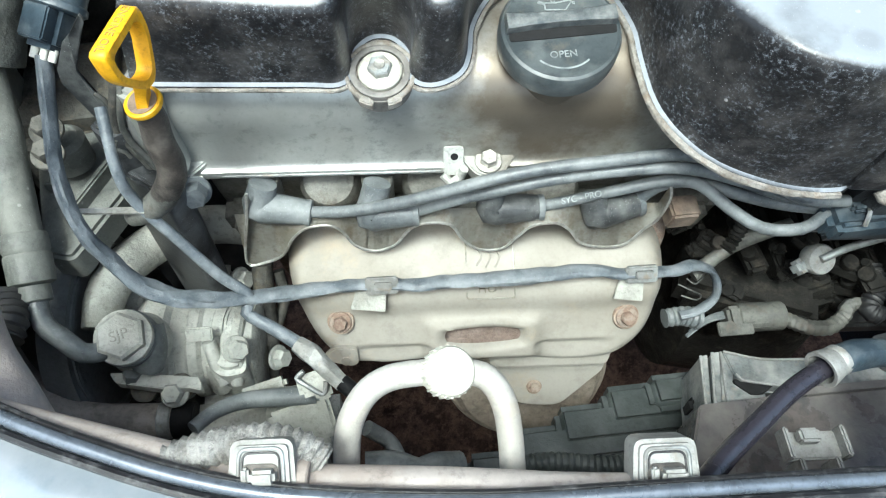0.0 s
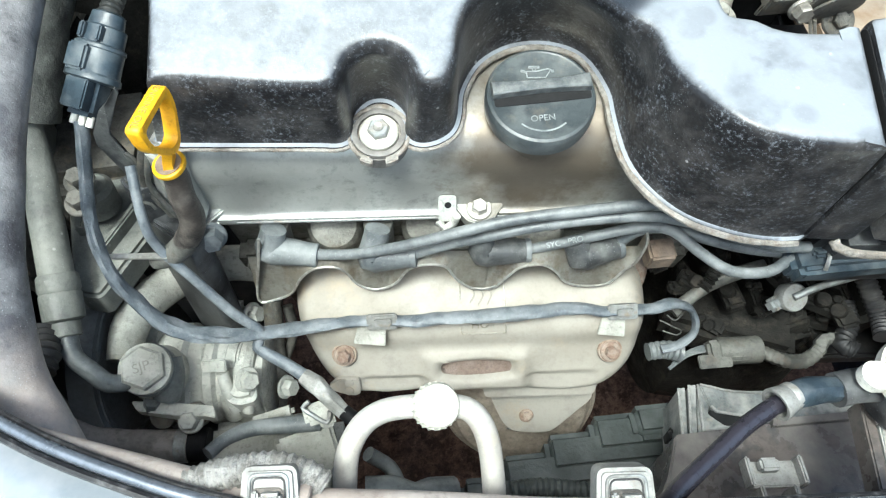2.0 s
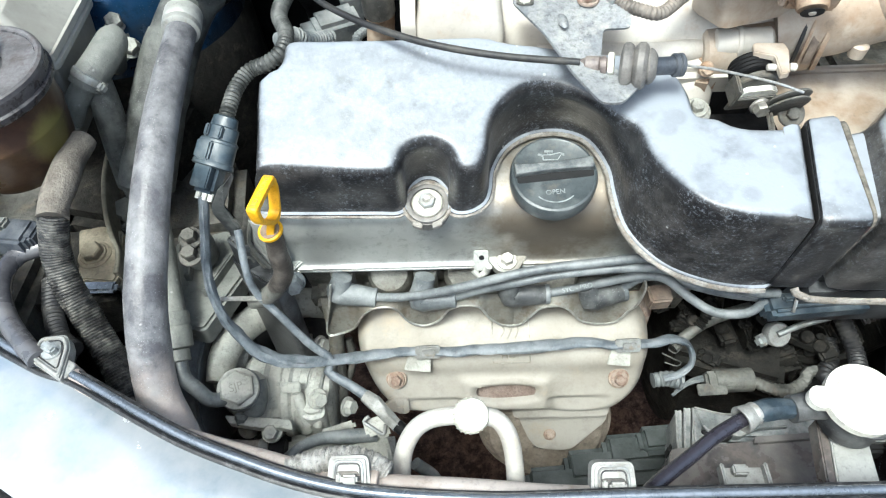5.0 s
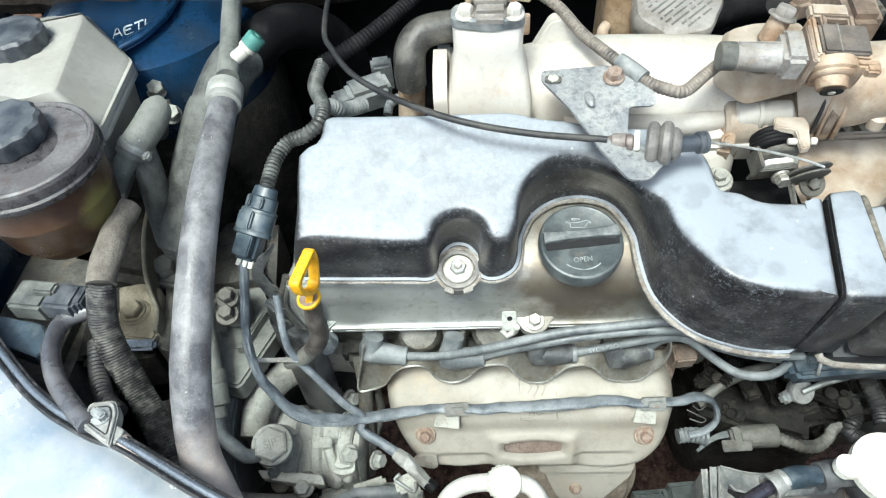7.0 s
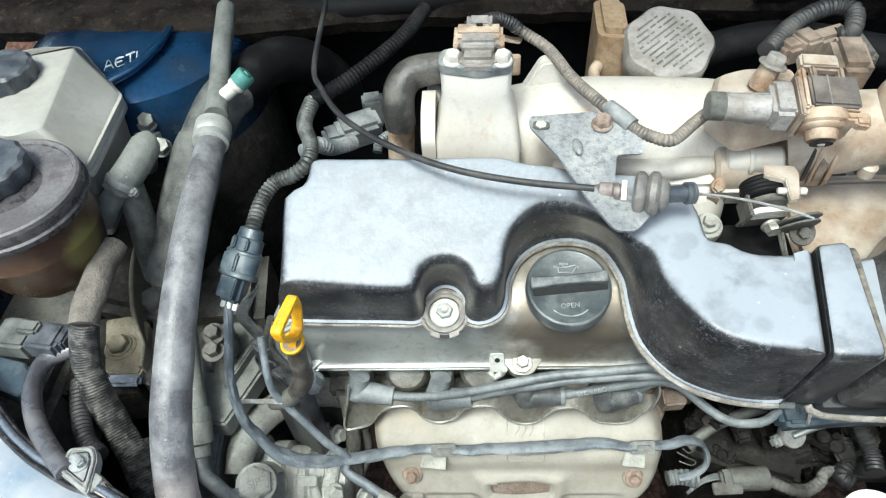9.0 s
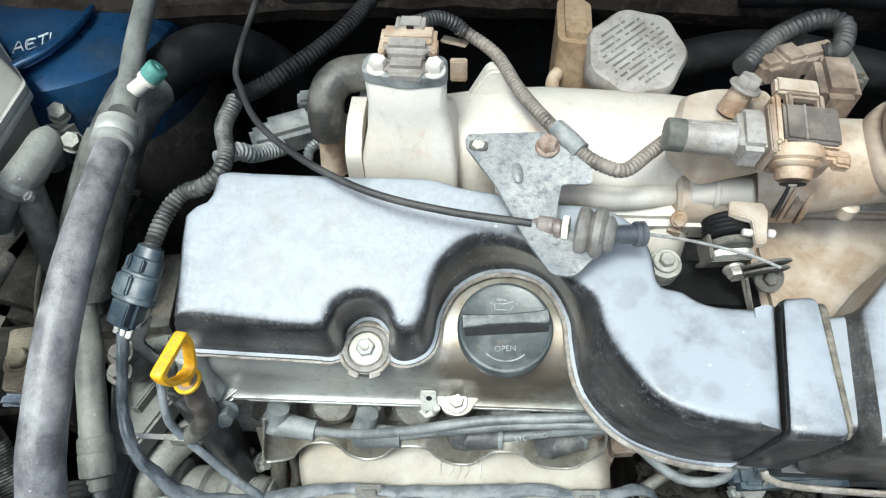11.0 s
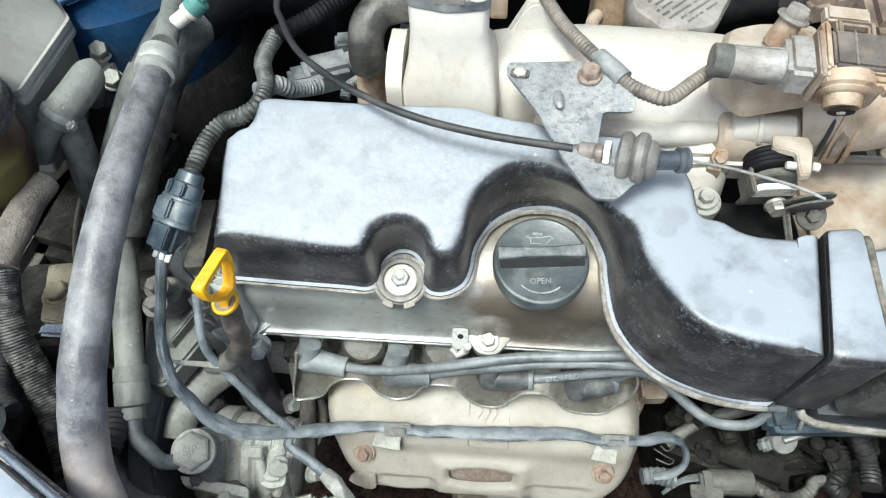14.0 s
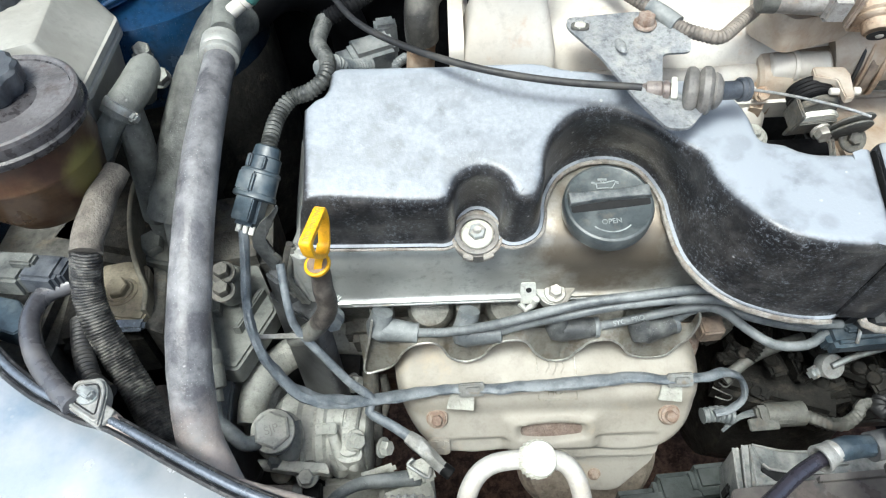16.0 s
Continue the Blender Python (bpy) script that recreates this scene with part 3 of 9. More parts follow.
# Edge of the bay: the rubber seal line, from the side of the car round the front.
SEAL = [(-0.64, 0.86, 0.935), (-0.605, 0.62, 0.905), (-0.56, 0.42, 0.885), (-0.505, 0.32, 0.88)] + [(-0.3877, 0.2029, 0.87), (-0.3233, 0.1617, 0.866),
    (-0.288, 0.149, 0.865), (-0.2406, 0.1243, 0.864), (-0.1964, 0.1022, 0.863), (-0.1554, 0.0863, 0.863), (-0.117, 0.0737, 0.862),
    (-0.0802, 0.0655, 0.862), (-0.0446, 0.0615, 0.862), (-0.0095, 0.0592, 0.862), (0.0252, 0.0582, 0.862), (0.0772, 0.0592, 0.862),
    (0.1292, 0.0601, 0.862), (0.1986, 0.0607, 0.862), (0.2882, 0.0612, 0.862)] + [(0.40, 0.06, 0.86), (0.50, 0.085, 0.865), (0.575, 0.17, 0.875),
    (0.60, 0.30, 0.88), (0.635, 0.55, 0.9), (0.66, 0.86, 0.935)]
seal_line = smooth_line(SEAL, 0.012)


def beside(line, k, out):
    """The point beside a line, out metres towards the outside of the car."""
    t = (line[min(k + 1, len(line) - 1)] - line[max(k - 1, 0)]).normalized()
    return line[k] + Vector((t.y, -t.x, 0)).normalized() * out


def panel_strip(line, section):
    """A strip along the line from (outward, upward) pairs."""
    bm = bmesh.new()
    made = [[bm.verts.new(beside(line, k, o) + Vector((0, 0, h))) for o, h in section] for k in range(len(line))]
    for a, b in zip(made, made[1:]):
        for i in range(len(section) - 1):
            bm.faces.new((a[i], a[i + 1], b[i + 1], b[i]))
    return bm


def panel_height(out):
    return float(np.interp(out, [0.002, 0.022, 0.05, 0.09, 0.13, 0.17], [0, 0.001, -0.001, -0.006, -0.016, -0.035]))


def on_panel(x, out, lift=0.0):
    """A point on the front panel, out metres in front of the edge at x."""
    k = min(range(len(seal_line)), key=lambda i: abs(seal_line[i].x - x) + (9 if seal_line[i].y > 0.2 else 0))
    p = beside(seal_line, k, out)
    return Vector((p.x, p.y, seal_line[k].z + panel_height(out) + lift))


body = thing("car_body", (0, 0, 0), "light metallic blue painted front panel and inner body of a car", "car body", kind="structure")
part("front_panel", panel_strip(seal_line, [(-0.004, -0.03), (-0.004, -0.004), (-0.002, -0.001), (0.002, 0), (0.022, 0.001), (0.05, -0.001),
    (0.09, -0.006), (0.13, -0.016), (0.17, -0.035), (0.2, -0.07), (0.215, -0.13),
    (0.215, -0.5)]), PAINT, body, "light metallic blue painted panel, dust and sky reflections in its blotches")
part("edge_bead", tube([beside(seal_line, k, -0.0012) + Vector((0, 0, 0.0012)) for k in range(0, len(seal_line), 2)], 0.0031, 12), BEAD, body, "shiny blue-grey bead along the panel edge")
part("seal_strip", merged(tube([beside(seal_line, k, -0.0052) + Vector((0, 0, -0.0005)) for k in range(0, len(seal_line), 2)], 0.0016, 8), tube([beside(seal_line, k, 0.0042) + Vector((0, 0, 0.0008)) for k in range(0, len(seal_line), 2)], 0.0022, 8)), SEAL_RUBBER, body, "black rubber edge seal")
part("panel_gap", tube([beside(seal_line, k, 0.083) + Vector((0, 0, -0.0055)) for k in range(36, 76, 2)], 0.0028, 8), SEAM, body, "dark shut line")

single("wall_left", box((0.03, 0.95, 0.62), pose(-0.56, 0.36, 0.56), 0.006), DEEP_BLUE, "dusty blue inner wing panel", "inner wing", kind="structure")
single("wall_right", box((0.03, 0.95, 0.62), pose(0.62, 0.36, 0.56), 0.006), DEEP_BLUE, "dusty blue inner wing panel", "inner wing", kind="structure")
single("wall_firewall", box((1.3, 0.03, 0.75), pose(0.03, 0.80, 0.62), 0.006), BLACK, "black insulated bulkhead at the rear of the bay", "bulkhead", kind="structure")
cowl_line = [(-1.1, 0.70, 0.95), (-0.62, 0.68, 0.95), (-0.475, 0.652, 0.95), (-0.37, 0.638, 0.95), (-0.26, 0.65, 0.95), (-0.1, 0.668, 0.95),
    (0.1, 0.672, 0.95), (0.4, 0.655, 0.95), (0.7, 0.64, 0.95), (1.1, 0.66, 0.95)]
cowl_bm = bmesh.new()
made = []
for k, p in enumerate(smooth_line(cowl_line, 0.012)):
    sag = 0.006 * noise.noise(Vector((p.x * 22, 0, 0))) + 0.003 * noise.noise(Vector((p.x * 80, 2, 0)))
    made.append([cowl_bm.verts.new(p + Vector((0, o + (sag if o < 0.04 else 0), h))) for o, h in ((0.14, -0.06), (0.01, -0.03), (0, -0.012),
        (0.003, 0.0), (0.02, 0.006), (0.4, 0.02))])
for a, b in zip(made, made[1:]):
    for i in range(len(a) - 1):
        cowl_bm.faces.new((a[i], a[i + 1], b[i + 1], b[i]))
single("cowl_panel", cowl_bm, COWL, "dirty brown-black cowl edge over the rear of the bay", "cowl", kind="structure")
# Strut tower with the sloping blue inner panel behind the reservoirs.
tower = lathe([(0.137, -0.055), (0.135, 0.0), (0.125, 0.03), (0.1, 0.045), (0.05, 0.05)], 40, pose(-0.40, 0.655, 0.90))
single("strut_tower", tower, DEEP_BLUE, "deep blue painted suspension tower with chalk marking", "strut tower", kind="structure")
single("tower_base", lathe([(0.15, -0.3), (0.142, -0.12), (0.139, -0.056), (0.134, -0.05)], 40, pose(-0.40, 0.655, 0.90)), GEAR_DARK, "grimy dark lower part of the suspension tower", "tower base", kind="structure")
# Added black sheets that stand in for the darkness between the parts.
single("dark_fill_panel", box((0.36, 0.8, 0.02), pose(-0.36, 0.36, 0.5), 0.004), RUBBER, "black panel added to keep the gaps low in the bay dark", "splash panel", kind="structure")
single("dark_fill_panel", box((0.3, 0.45, 0.02), pose(0.46, 0.55, 0.45), 0.004), RUBBER, "black panel added to keep the gaps low in the bay dark", "splash panel", kind="structure")
single("side_rail", box((0.11, 0.75, 0.12), pose(-0.49, 0.38, 0.70, 0, 0, 0), 0.012), DARK_METAL, "grimy grey chassis rail beside the engine", "chassis rail", kind="structure")
single("side_rail", box((0.11, 0.75, 0.12), pose(0.54, 0.38, 0.66, 0, 0, 0), 0.012), DARK_METAL, "grimy grey chassis rail beside the gearbox", "chassis rail", kind="structure")

for side, x in (("left", -0.86), ("right", 0.92)):
    single("wing_" + side, box((0.5, 1.3, 0.03), pose(x, 0.55, 0.9, 4, 0, 0), 0.012, 3), PAINT, "light metallic blue wing beside the engine bay", "wing", kind="structure")
# The bonnet stands open on its rear hinges: unseen, added to shade the rear.
bonnet_bm = loft([[(x, y, 0.035 * (1 - (x / 0.68) ** 2) + 0.03 * y + z) for x in [-0.66 + 0.06 * k for k in range(23)]] + [(x, y, 0.035 * (1 - (x / 0.68) ** 2) + 0.03 * y + z + 0.025) for x in [0.66 - 0.06 * k for k in range(23)]] for y, z in [(0.09 * k, 0.02 * math.sin(0.3 * k)) for k in range(11)]])
single("bonnet", bonnet_bm, DEEP_BLUE, "open blue bonnet on its rear hinges, out of view, added to shade the bay", "bonnet", kind="structure", m=pose(0.03, 0.80, 0.99, 118, 0, 0) @ pose(0, 0, 0, 0, 0, 0))

# ---- engine: dark masses behind and under the visible parts ----
block = thing("engine_block", eng((0, 0.1, -0.3)), "grimy grey engine block and cylinder head", "engine")
part("cylinder_head", merged(box((0.40, 0.16, 0.14), ENG @ pose(-0.005, 0.085, -0.095), 0.008), box((0.39, 0.03, 0.05), ENG @ pose(-0.005, -0.002, -0.10), 0.008)), HEAD_CAST, block, "dusty cast cylinder head")
part("crankcase", box((0.38, 0.2, 0.3), ENG @ pose(-0.01, 0.1, -0.33), 0.02), DARK_METAL, block)
for k in range(4):
    part("exhaust_port", tube([eng((-0.115 + 0.084 * k, 0.0, -0.1)), eng((-0.113 + 0.082 * k, -0.022, -0.1)), eng((-0.108 + 0.078 * k, -0.04, -0.125))], 0.019, 18), RUST, block)

# ---- valve cover ----
valve = thing("valve_cover", eng((0, 0.06, 0)), "grey cast aluminium valve cover stained with oil", "valve cover")
profile = [(-0.006, -0.016), (-0.006, -0.0112), (-0.005, -0.0094), (-0.002, -0.0086), (0.0002, -0.0068), (0.0017, -0.002), (0.0042, 0.005), (0.006, 0.014), (0.0066, 0.022),
    (0.007, 0.03), (0.0082, 0.038), (0.0112, 0.046), (0.0165, 0.053), (0.0245, 0.0585), (0.036, 0.0625), (0.055, 0.065), (0.14, 0.066), (0.15, 0.06),
    (0.155, -0.016)]
rings = []
for x, grow in ((-0.222, -0.012), (-0.216, -0.003), (-0.206, 0.0), (-0.1, 0.0), (0.0, 0.0), (0.1, 0.0), (0.155, 0.0), (0.163, -0.003), (0.168, -0.012)):
    rings.append([(x, y - grow * (1 if y < 0.07 else -1), z + (grow if z > 0.03 else 0)) for y, z in profile])
part("cover", loft(rings), VALVE_METAL, valve, "", ENG, 45)
# Neck under the filler cap; a metal strip draws the flange edge's glint.
part("filler_neck", lathe([(0.031, 0.03), (0.029, 0.05), (0.028, 0.074)], 48, ENG @ pose(0.037, 0.04, 0.0)), VALVE_METAL, valve, "oil-stained neck under the filler cap")
part("flange_edge", tube([eng((-0.186, -0.0045, -0.0135)), eng((-0.18, -0.0062, -0.0125)), eng((-0.1, -0.0062, -0.0125)), eng((0.0, -0.0062, -0.0125)), eng((0.15, -0.0062, -0.0125))], 0.0011, 8, 0.02), DULL_STEEL, valve, "metal strip drawn for the polished flange edge that catches light")
corner_ear = rounded([(-0.188, 0.004), (-0.195, -0.004), (-0.2045, -0.0125), (-0.212, -0.012), (-0.218, 0.0), (-0.2195, 0.018), (-0.206, 0.026), (-0.194, 0.016)], 0.004)
part("bolt_ear", prism(corner_ear, -0.016, -0.0035, ENG, 0.0015), VALVE_METAL, valve, "corner ear of the flange")
# Brighter metal along the ear paints the edge that catches light.
part("ear_rim", tube([eng((x, y, -0.0125)) for x, y in ((-0.188, -0.0045), (-0.195, -0.0052), (-0.2045, -0.0138), (-0.212, -0.0133), (-0.2192, 0.0))], 0.0011, 8, 0.004), BRIGHT_METAL, valve, "bright strip drawn for the lit edge of the corner ear")
bolt(eng((-0.2085, 0.0112, -0.003)), E_Z, 0.0062, 0.006, 0.0095, BRIGHT_METAL, "small bright flange bolt on the valve cover edge", 20)
for x, w in ((0.0, 0.021), (0.15, 0.018)):
    ear = rounded([(x - w, 0.004), (x - 0.01, -0.012), (x - 0.004, -0.0145), (x + 0.004, -0.0145), (x + 0.01, -0.012), (x + w, 0.004)], 0.004)
    part("bolt_ear", prism(ear, -0.016, -0.0045, ENG, 0.0012), VALVE_METAL, valve)
    bolt(eng((x, -0.0035, -0.005)), E_Z, 0.0062, 0.006, 0.0095, BRIGHT_METAL, "small bright flange bolt on the valve cover edge", 20)
# Cable hook standing on the flange.
hook = thing("cable_hook", eng((-0.024, -0.006, -0.012)), "small plated steel cable hook on the valve cover edge", "hook")
outer = rounded([(-0.0068, 0), (0.0068, 0), (0.0068, 0.022), (-0.0068, 0.022)], 0.003)
part("plate", prism(outer, 0, 0.0016, ENG @ pose(-0.024, -0.009, -0.012, 55), 0.0004), PUMP_METAL, hook)
part("slot", prism(disc(0.0026, 20, 0.0005, 0.0145), 0.0015, 0.0019, ENG @ pose(-0.024, -0.009, -0.012, 55), 0), SEAM, hook, "dark round hole")
part("curl", tube([eng((-0.031, -0.009, -0.012)), eng((-0.026, -0.014, -0.015)), eng((-0.019, -0.011, -0.012)), eng((-0.017, -0.009, -0.004))], 0.0032, 10), PUMP_METAL, hook)

# ---- black engine cover running into the intake duct ----
LOW = [(-0.2118, 0.0166), (-0.1607, 0.0149), (-0.1114, 0.0137), (-0.0937, 0.0132), (-0.0868, 0.0204), (-0.0857, 0.0339), (-0.0776, 0.0435),
    (-0.068, 0.046), (-0.0586, 0.0429), (-0.0508, 0.0327), (-0.0512, 0.0197), (-0.0446, 0.0126), (-0.0338, 0.0128), (-0.0226, 0.0198), (-0.018, 0.0321),
    (-0.015, 0.0513), (-0.002, 0.0736), (0.0211, 0.0874), (0.049, 0.0887), (0.0723, 0.0768), (0.0869, 0.0511), (0.0896, 0.0272), (0.0945, -0.0005),
    (0.1071, -0.0207), (0.1288, -0.0373), (0.1614, -0.0474), (0.1884, -0.0502), (0.2085, -0.05)]
HIGH = [(-0.1985, 0.0235), (-0.1508, 0.0195), (-0.1078, 0.0161), (-0.0912, 0.0185), (-0.0872, 0.0264), (-0.0832, 0.0338), (-0.0755, 0.0392),
    (-0.0669, 0.041), (-0.0583, 0.0398), (-0.0498, 0.0345), (-0.0448, 0.0262), (-0.0412, 0.0185), (-0.0325, 0.0166), (-0.0248, 0.0206), (-0.0192, 0.034),
    (-0.0165, 0.0505), (-0.0085, 0.0668), (0.0113, 0.0815), (0.0378, 0.0812), (0.0625, 0.0689), (0.0795, 0.0515), (0.0923, 0.0393), (0.097, 0.018),
    (0.1082, -0.0059), (0.1257, -0.0279), (0.1481, -0.0388), (0.1719, -0.0436), (0.1985, -0.0452)]
BACK = [(0.2115, 0.037), (0.195, 0.0357), (0.1732, 0.0366), (0.1608, 0.0406), (0.153, 0.0464), (0.1458, 0.0485), (0.1388, 0.0505), (0.1366, 0.058),
    (0.136, 0.072), (0.1328, 0.086), (0.1275, 0.0965), (0.1185, 0.106), (0.106, 0.111), (0.0926, 0.1135), (0.076, 0.1132), (0.0578, 0.114),
    (0.034, 0.1165), (0.0074, 0.1195), (-0.0084, 0.123), (-0.0247, 0.1268), (-0.0859, 0.1272), (-0.1514, 0.1285), (-0.1706, 0.129), (-0.1782, 0.1245),
    (-0.1796, 0.115), (-0.1838, 0.1062), (-0.1985, 0.0955), (-0.1985, 0.06)]


def top_height(x, y):
    """Height of the cover's top: it rises to the rear on the engine, and is level along the duct."""
    s = min(1.0, max(0.0, (x - 0.02) / 0.1))
    return (1 - s) * (0.125 + 0.21 * y) + s * (0.151 - 0.13 * y)


def low_height(x):
    return 0.0705 - 0.0255 * min(1.0, max(0.0, (x - 0.08) / 0.11)) ** 0.8


front_line = [(Vector((*a, low_height(a[0]))), Vector((*b, top_height(*b)))) for a, b in zip(LOW, HIGH)]


def resampled(points, per=4):
    """Each stretch of a smooth curve through the points cut into the same number of steps."""
    out = []
    for k in range(len(points) - 1):
        a, b, c, d = points[max(k - 1, 0)], points[k], points[k + 1], points[min(k + 2, len(points) - 1)]
        for i in range(per):
            s = i / per
            out.append(b + 0.5 * s * ((c - a) + s * (2 * a - 5 * b + 4 * c - d + s * (3 * (b - c) + d - a))))
    return out + [points[-1]]


low_ring = resampled([p for p, _ in front_line])
high_ring = resampled([q for _, q in front_line])
back_pts = resampled([Vector((x, y, top_height(x, y))) for x, y in BACK], 2)
low_ring += [Vector((p.x, p.y, 0.067)) for p in back_pts]
high_ring += back_pts
count = len(low_ring)


def inward(ring, k, d, step=1):
    """A point of the ring moved d into its inside, level."""
    t = ring[(k + step) % count] - ring[k - step]
    n = Vector((-t.y, t.x, 0))
    return ring[k] + n.normalized() * d if n.length > 1e-9 else ring[k].copy()


def fill_top(bm, ring):
    """Closes the cover with a top of evenly spaced points, slightly uneven as moulded plastic is."""
    edge_pts = [v.co.xy for v in ring]
    inside = []
    for i in range(-22, 26):
        for j in range(-8, 14):
            p = Vector((i * 0.0105, j * 0.0105))
            hits, far = 0, 1.0
            for a, b in zip(edge_pts, edge_pts[1:] + edge_pts[:1]):
                if (a.y > p.y) != (b.y > p.y) and p.x < a.x + (p.y - a.y) / (b.y - a.y) * (b.x - a.x):
                    hits += 1
                far = min(far, (a - p).length)
            if hits % 2 and far > 0.006:
                inside.append(p)
    flat, _, faces, came, _, _ = geometry.delaunay_2d_cdt(edge_pts + inside, [], [list(range(len(ring)))], 1, 1e-7)
    verts = []
    for p, old in zip(flat, came):
        rim = [k for k in old if k < len(ring)]
        z = top_height(p.x, p.y) + 0.0004 * noise.noise(Vector((p.x * 30, p.y * 30, 5)))
        verts.append(ring[rim[0]] if rim else bm.verts.new((p.x, p.y, z)))
    for f in faces:
        if len(set(verts[k] for k in f)) == len(f):
            bm.faces.new([verts[k] for k in f])


shell = []
for out, up, share in ((-0.0042, -0.0045, 0), (-0.0046, -0.001, 0), (-0.0035, 0.0008, 0), (-0.0008, 0.0012, 0), (0.0002, 0.003, 0.0)):
    shell.append([inward(low_ring, k, out) + Vector((0, 0, up)) for k in range(count)])
for share in (0.25, 0.5, 0.72):
    ring = []
    for k in range(count):
        p = low_ring[k].lerp(high_ring[k], share)
        ring.append(Vector((p.x, p.y, low_ring[k].z + 0.003 + (high_ring[k].z - low_ring[k].z - 0.003) * share)))
    shell.append(ring)
for d, drop in ((-0.0004, 0.0085), (0.0006, 0.0042), (0.0026, 0.0014), (0.0055, 0.0002), (0.009, 0.0)):
    ring = []
    for k in range(count):
        p = inward(high_ring, k, d, 2)
        ring.append(Vector((p.x, p.y, top_height(p.x, p.y) - drop)))
    shell.append(ring)
cover = thing("engine_cover", eng((0, 0.06, 0.07)), "dusty black plastic engine cover with a curved intake duct", "engine cover")
cover_bm = bmesh.new()
made = [[cover_bm.verts.new(p) for p in ring] for ring in shell]
for a, b in zip(made, made[1:]):
    for i in range(count):
        cover_bm.faces.new((a[i], a[(i + 1) % count], b[(i + 1) % count], b[i]))
fill_top(cover_bm, made[-1])
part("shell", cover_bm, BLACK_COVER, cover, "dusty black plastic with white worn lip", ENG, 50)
lip = tube([inward(low_ring, k, -0.0048) + Vector((0, 0, -0.001)) for k in range(0, len(front_line) * 4 - 4)], [0.0013] * 44 + [0.0015] * 20 + [0.0022] * (len(front_line) * 4 - 68), 10, 0.003, wander=0.3)
part("lip", lip, LIP, cover, "pale worn edge of the cover", ENG)
BOLT_AT = (-0.069, 0.0195, 0.0715)
ear = disc(0.0215, 40)
part("bolt_seat", merged(prism(disc(0.0188, 40), -0.014, -0.002, ENG @ pose(*BOLT_AT), 0.001), lathe([(0.0138, -0.004), (0.0142, 0.0006),
    (0.016, 0.0012), (0.0178, 0.0006), (0.0182, -0.004)], 44, ENG @ pose(*BOLT_AT))), BOOT_CLAY, cover, "grey rubber seat ring round the bolt")
arc = [Vector((0.0198 * math.sin(a), -0.0198 * math.cos(a), -0.001)) for a in [radians(d) for d in range(14, 347, 8)]]
part("seat_lip", tube([ENG @ pose(*BOLT_AT) @ p for p in arc], 0.0017, 8, 0.003, wander=0.12), LIP, cover, "pale worn lip round the bolt seat")
for side in (-1, 1):
    lug = [(0.0192 * math.sin(a), -0.0192 * math.cos(a)) for a in [radians(d) for d in (12, 24, 36)]] + [(0.0232 * math.sin(a), -0.0232 * math.cos(a)) for a in [radians(d) for d in (33, 22, 11)]]
    part("seat_lug", prism(rounded([(side * x, y) for x, y in lug], 0.0008, 2), -0.005, 0.0005, ENG @ pose(*BOLT_AT), 0.0008), LIP, cover)
cover_bolt = thing("cover_bolt", eng(BOLT_AT), "bright hexagon bolt with a broad white washer", "bolt")
part("washer", lathe([(0.0128, -0.003), (0.0128, 0.001), (0.0118, 0.0022), (0.006, 0.0026)], 40, ENG @ pose(*BOLT_AT)), CAP_WHITE, cover_bolt, "broad pale washer")
part("head", lathe([(0.007, 0), (0.0072, 0.0006), (0.0072, 0.0042),
    (0.0064, 0.005)], 6, ENG @ pose(BOLT_AT[0], BOLT_AT[1], BOLT_AT[2] + 0.002, 0, 0, 12)), DULL_STEEL, cover_bolt)
part("stamp", lathe([(0.0034, 0), (0.003, 0.0005), (0.0022, 0.0002)], 20, ENG @ pose(BOLT_AT[0], BOLT_AT[1], BOLT_AT[2] + 0.0072)), BRIGHT_METAL, cover_bolt)

# Collar and air box beyond the duct.
def duct_section(x, lean, grow, front_low, front_high, back, skew=0.0):
    """One section of the duct at x: an upright four-sided ring with eased corners, in the engine's axes."""
    (fy, fz), (hy, hz), (by, bz) = front_low, front_high, back
    pts = rounded([(fy - grow, fz - grow), (hy - grow, hz + grow), (by + grow, bz + grow), (by + grow, 0.07)], [0.004, 0.009, 0.008, 0.004], 4)
    return [(x + lean * (z - 0.15) + skew * (y + 0.044), y, z) for y, z in pts]


DUCT_END = ((-0.049, 0.048), (-0.0455, 0.1555), (0.0385, 0.1455))
collar = loft([duct_section(x, -0.08, g, *DUCT_END, k) for x, g, k in ((0.2015, 0.0, 0.148), (0.202, 0.003, 0.148), (0.204, 0.004, 0.146),
    (0.2305, 0.0052, 0.02), (0.234, 0.0042, 0.012), (0.2352, 0.0, 0.01))])
part("joint_seal", loft([duct_section(0.2003 + k * 0.001, -0.08, 0.0004 - 0.001 * (k in (0, 1)), *DUCT_END, 0.148) for k in (0, 0.2, 0.8, 1)]), SEAM, cover, "dark joint between duct and collar", ENG, 45)
part("joint_seal", loft([duct_section(0.2352 + k * 0.0036, -0.06, 0.0022 - 0.001 * (k in (0, 1)), *DUCT_END, 0.01 + 0.03 * k) for k in (0, 0.2, 0.8, 1)]), SEAM_DIRT, cover, "dirt packed behind the collar", ENG, 45)
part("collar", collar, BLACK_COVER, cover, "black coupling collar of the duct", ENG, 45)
airbox = thing("air_box", eng((0.3, 0.0, 0.05)), "large dusty black air filter box with a pale lower lip", "air box")
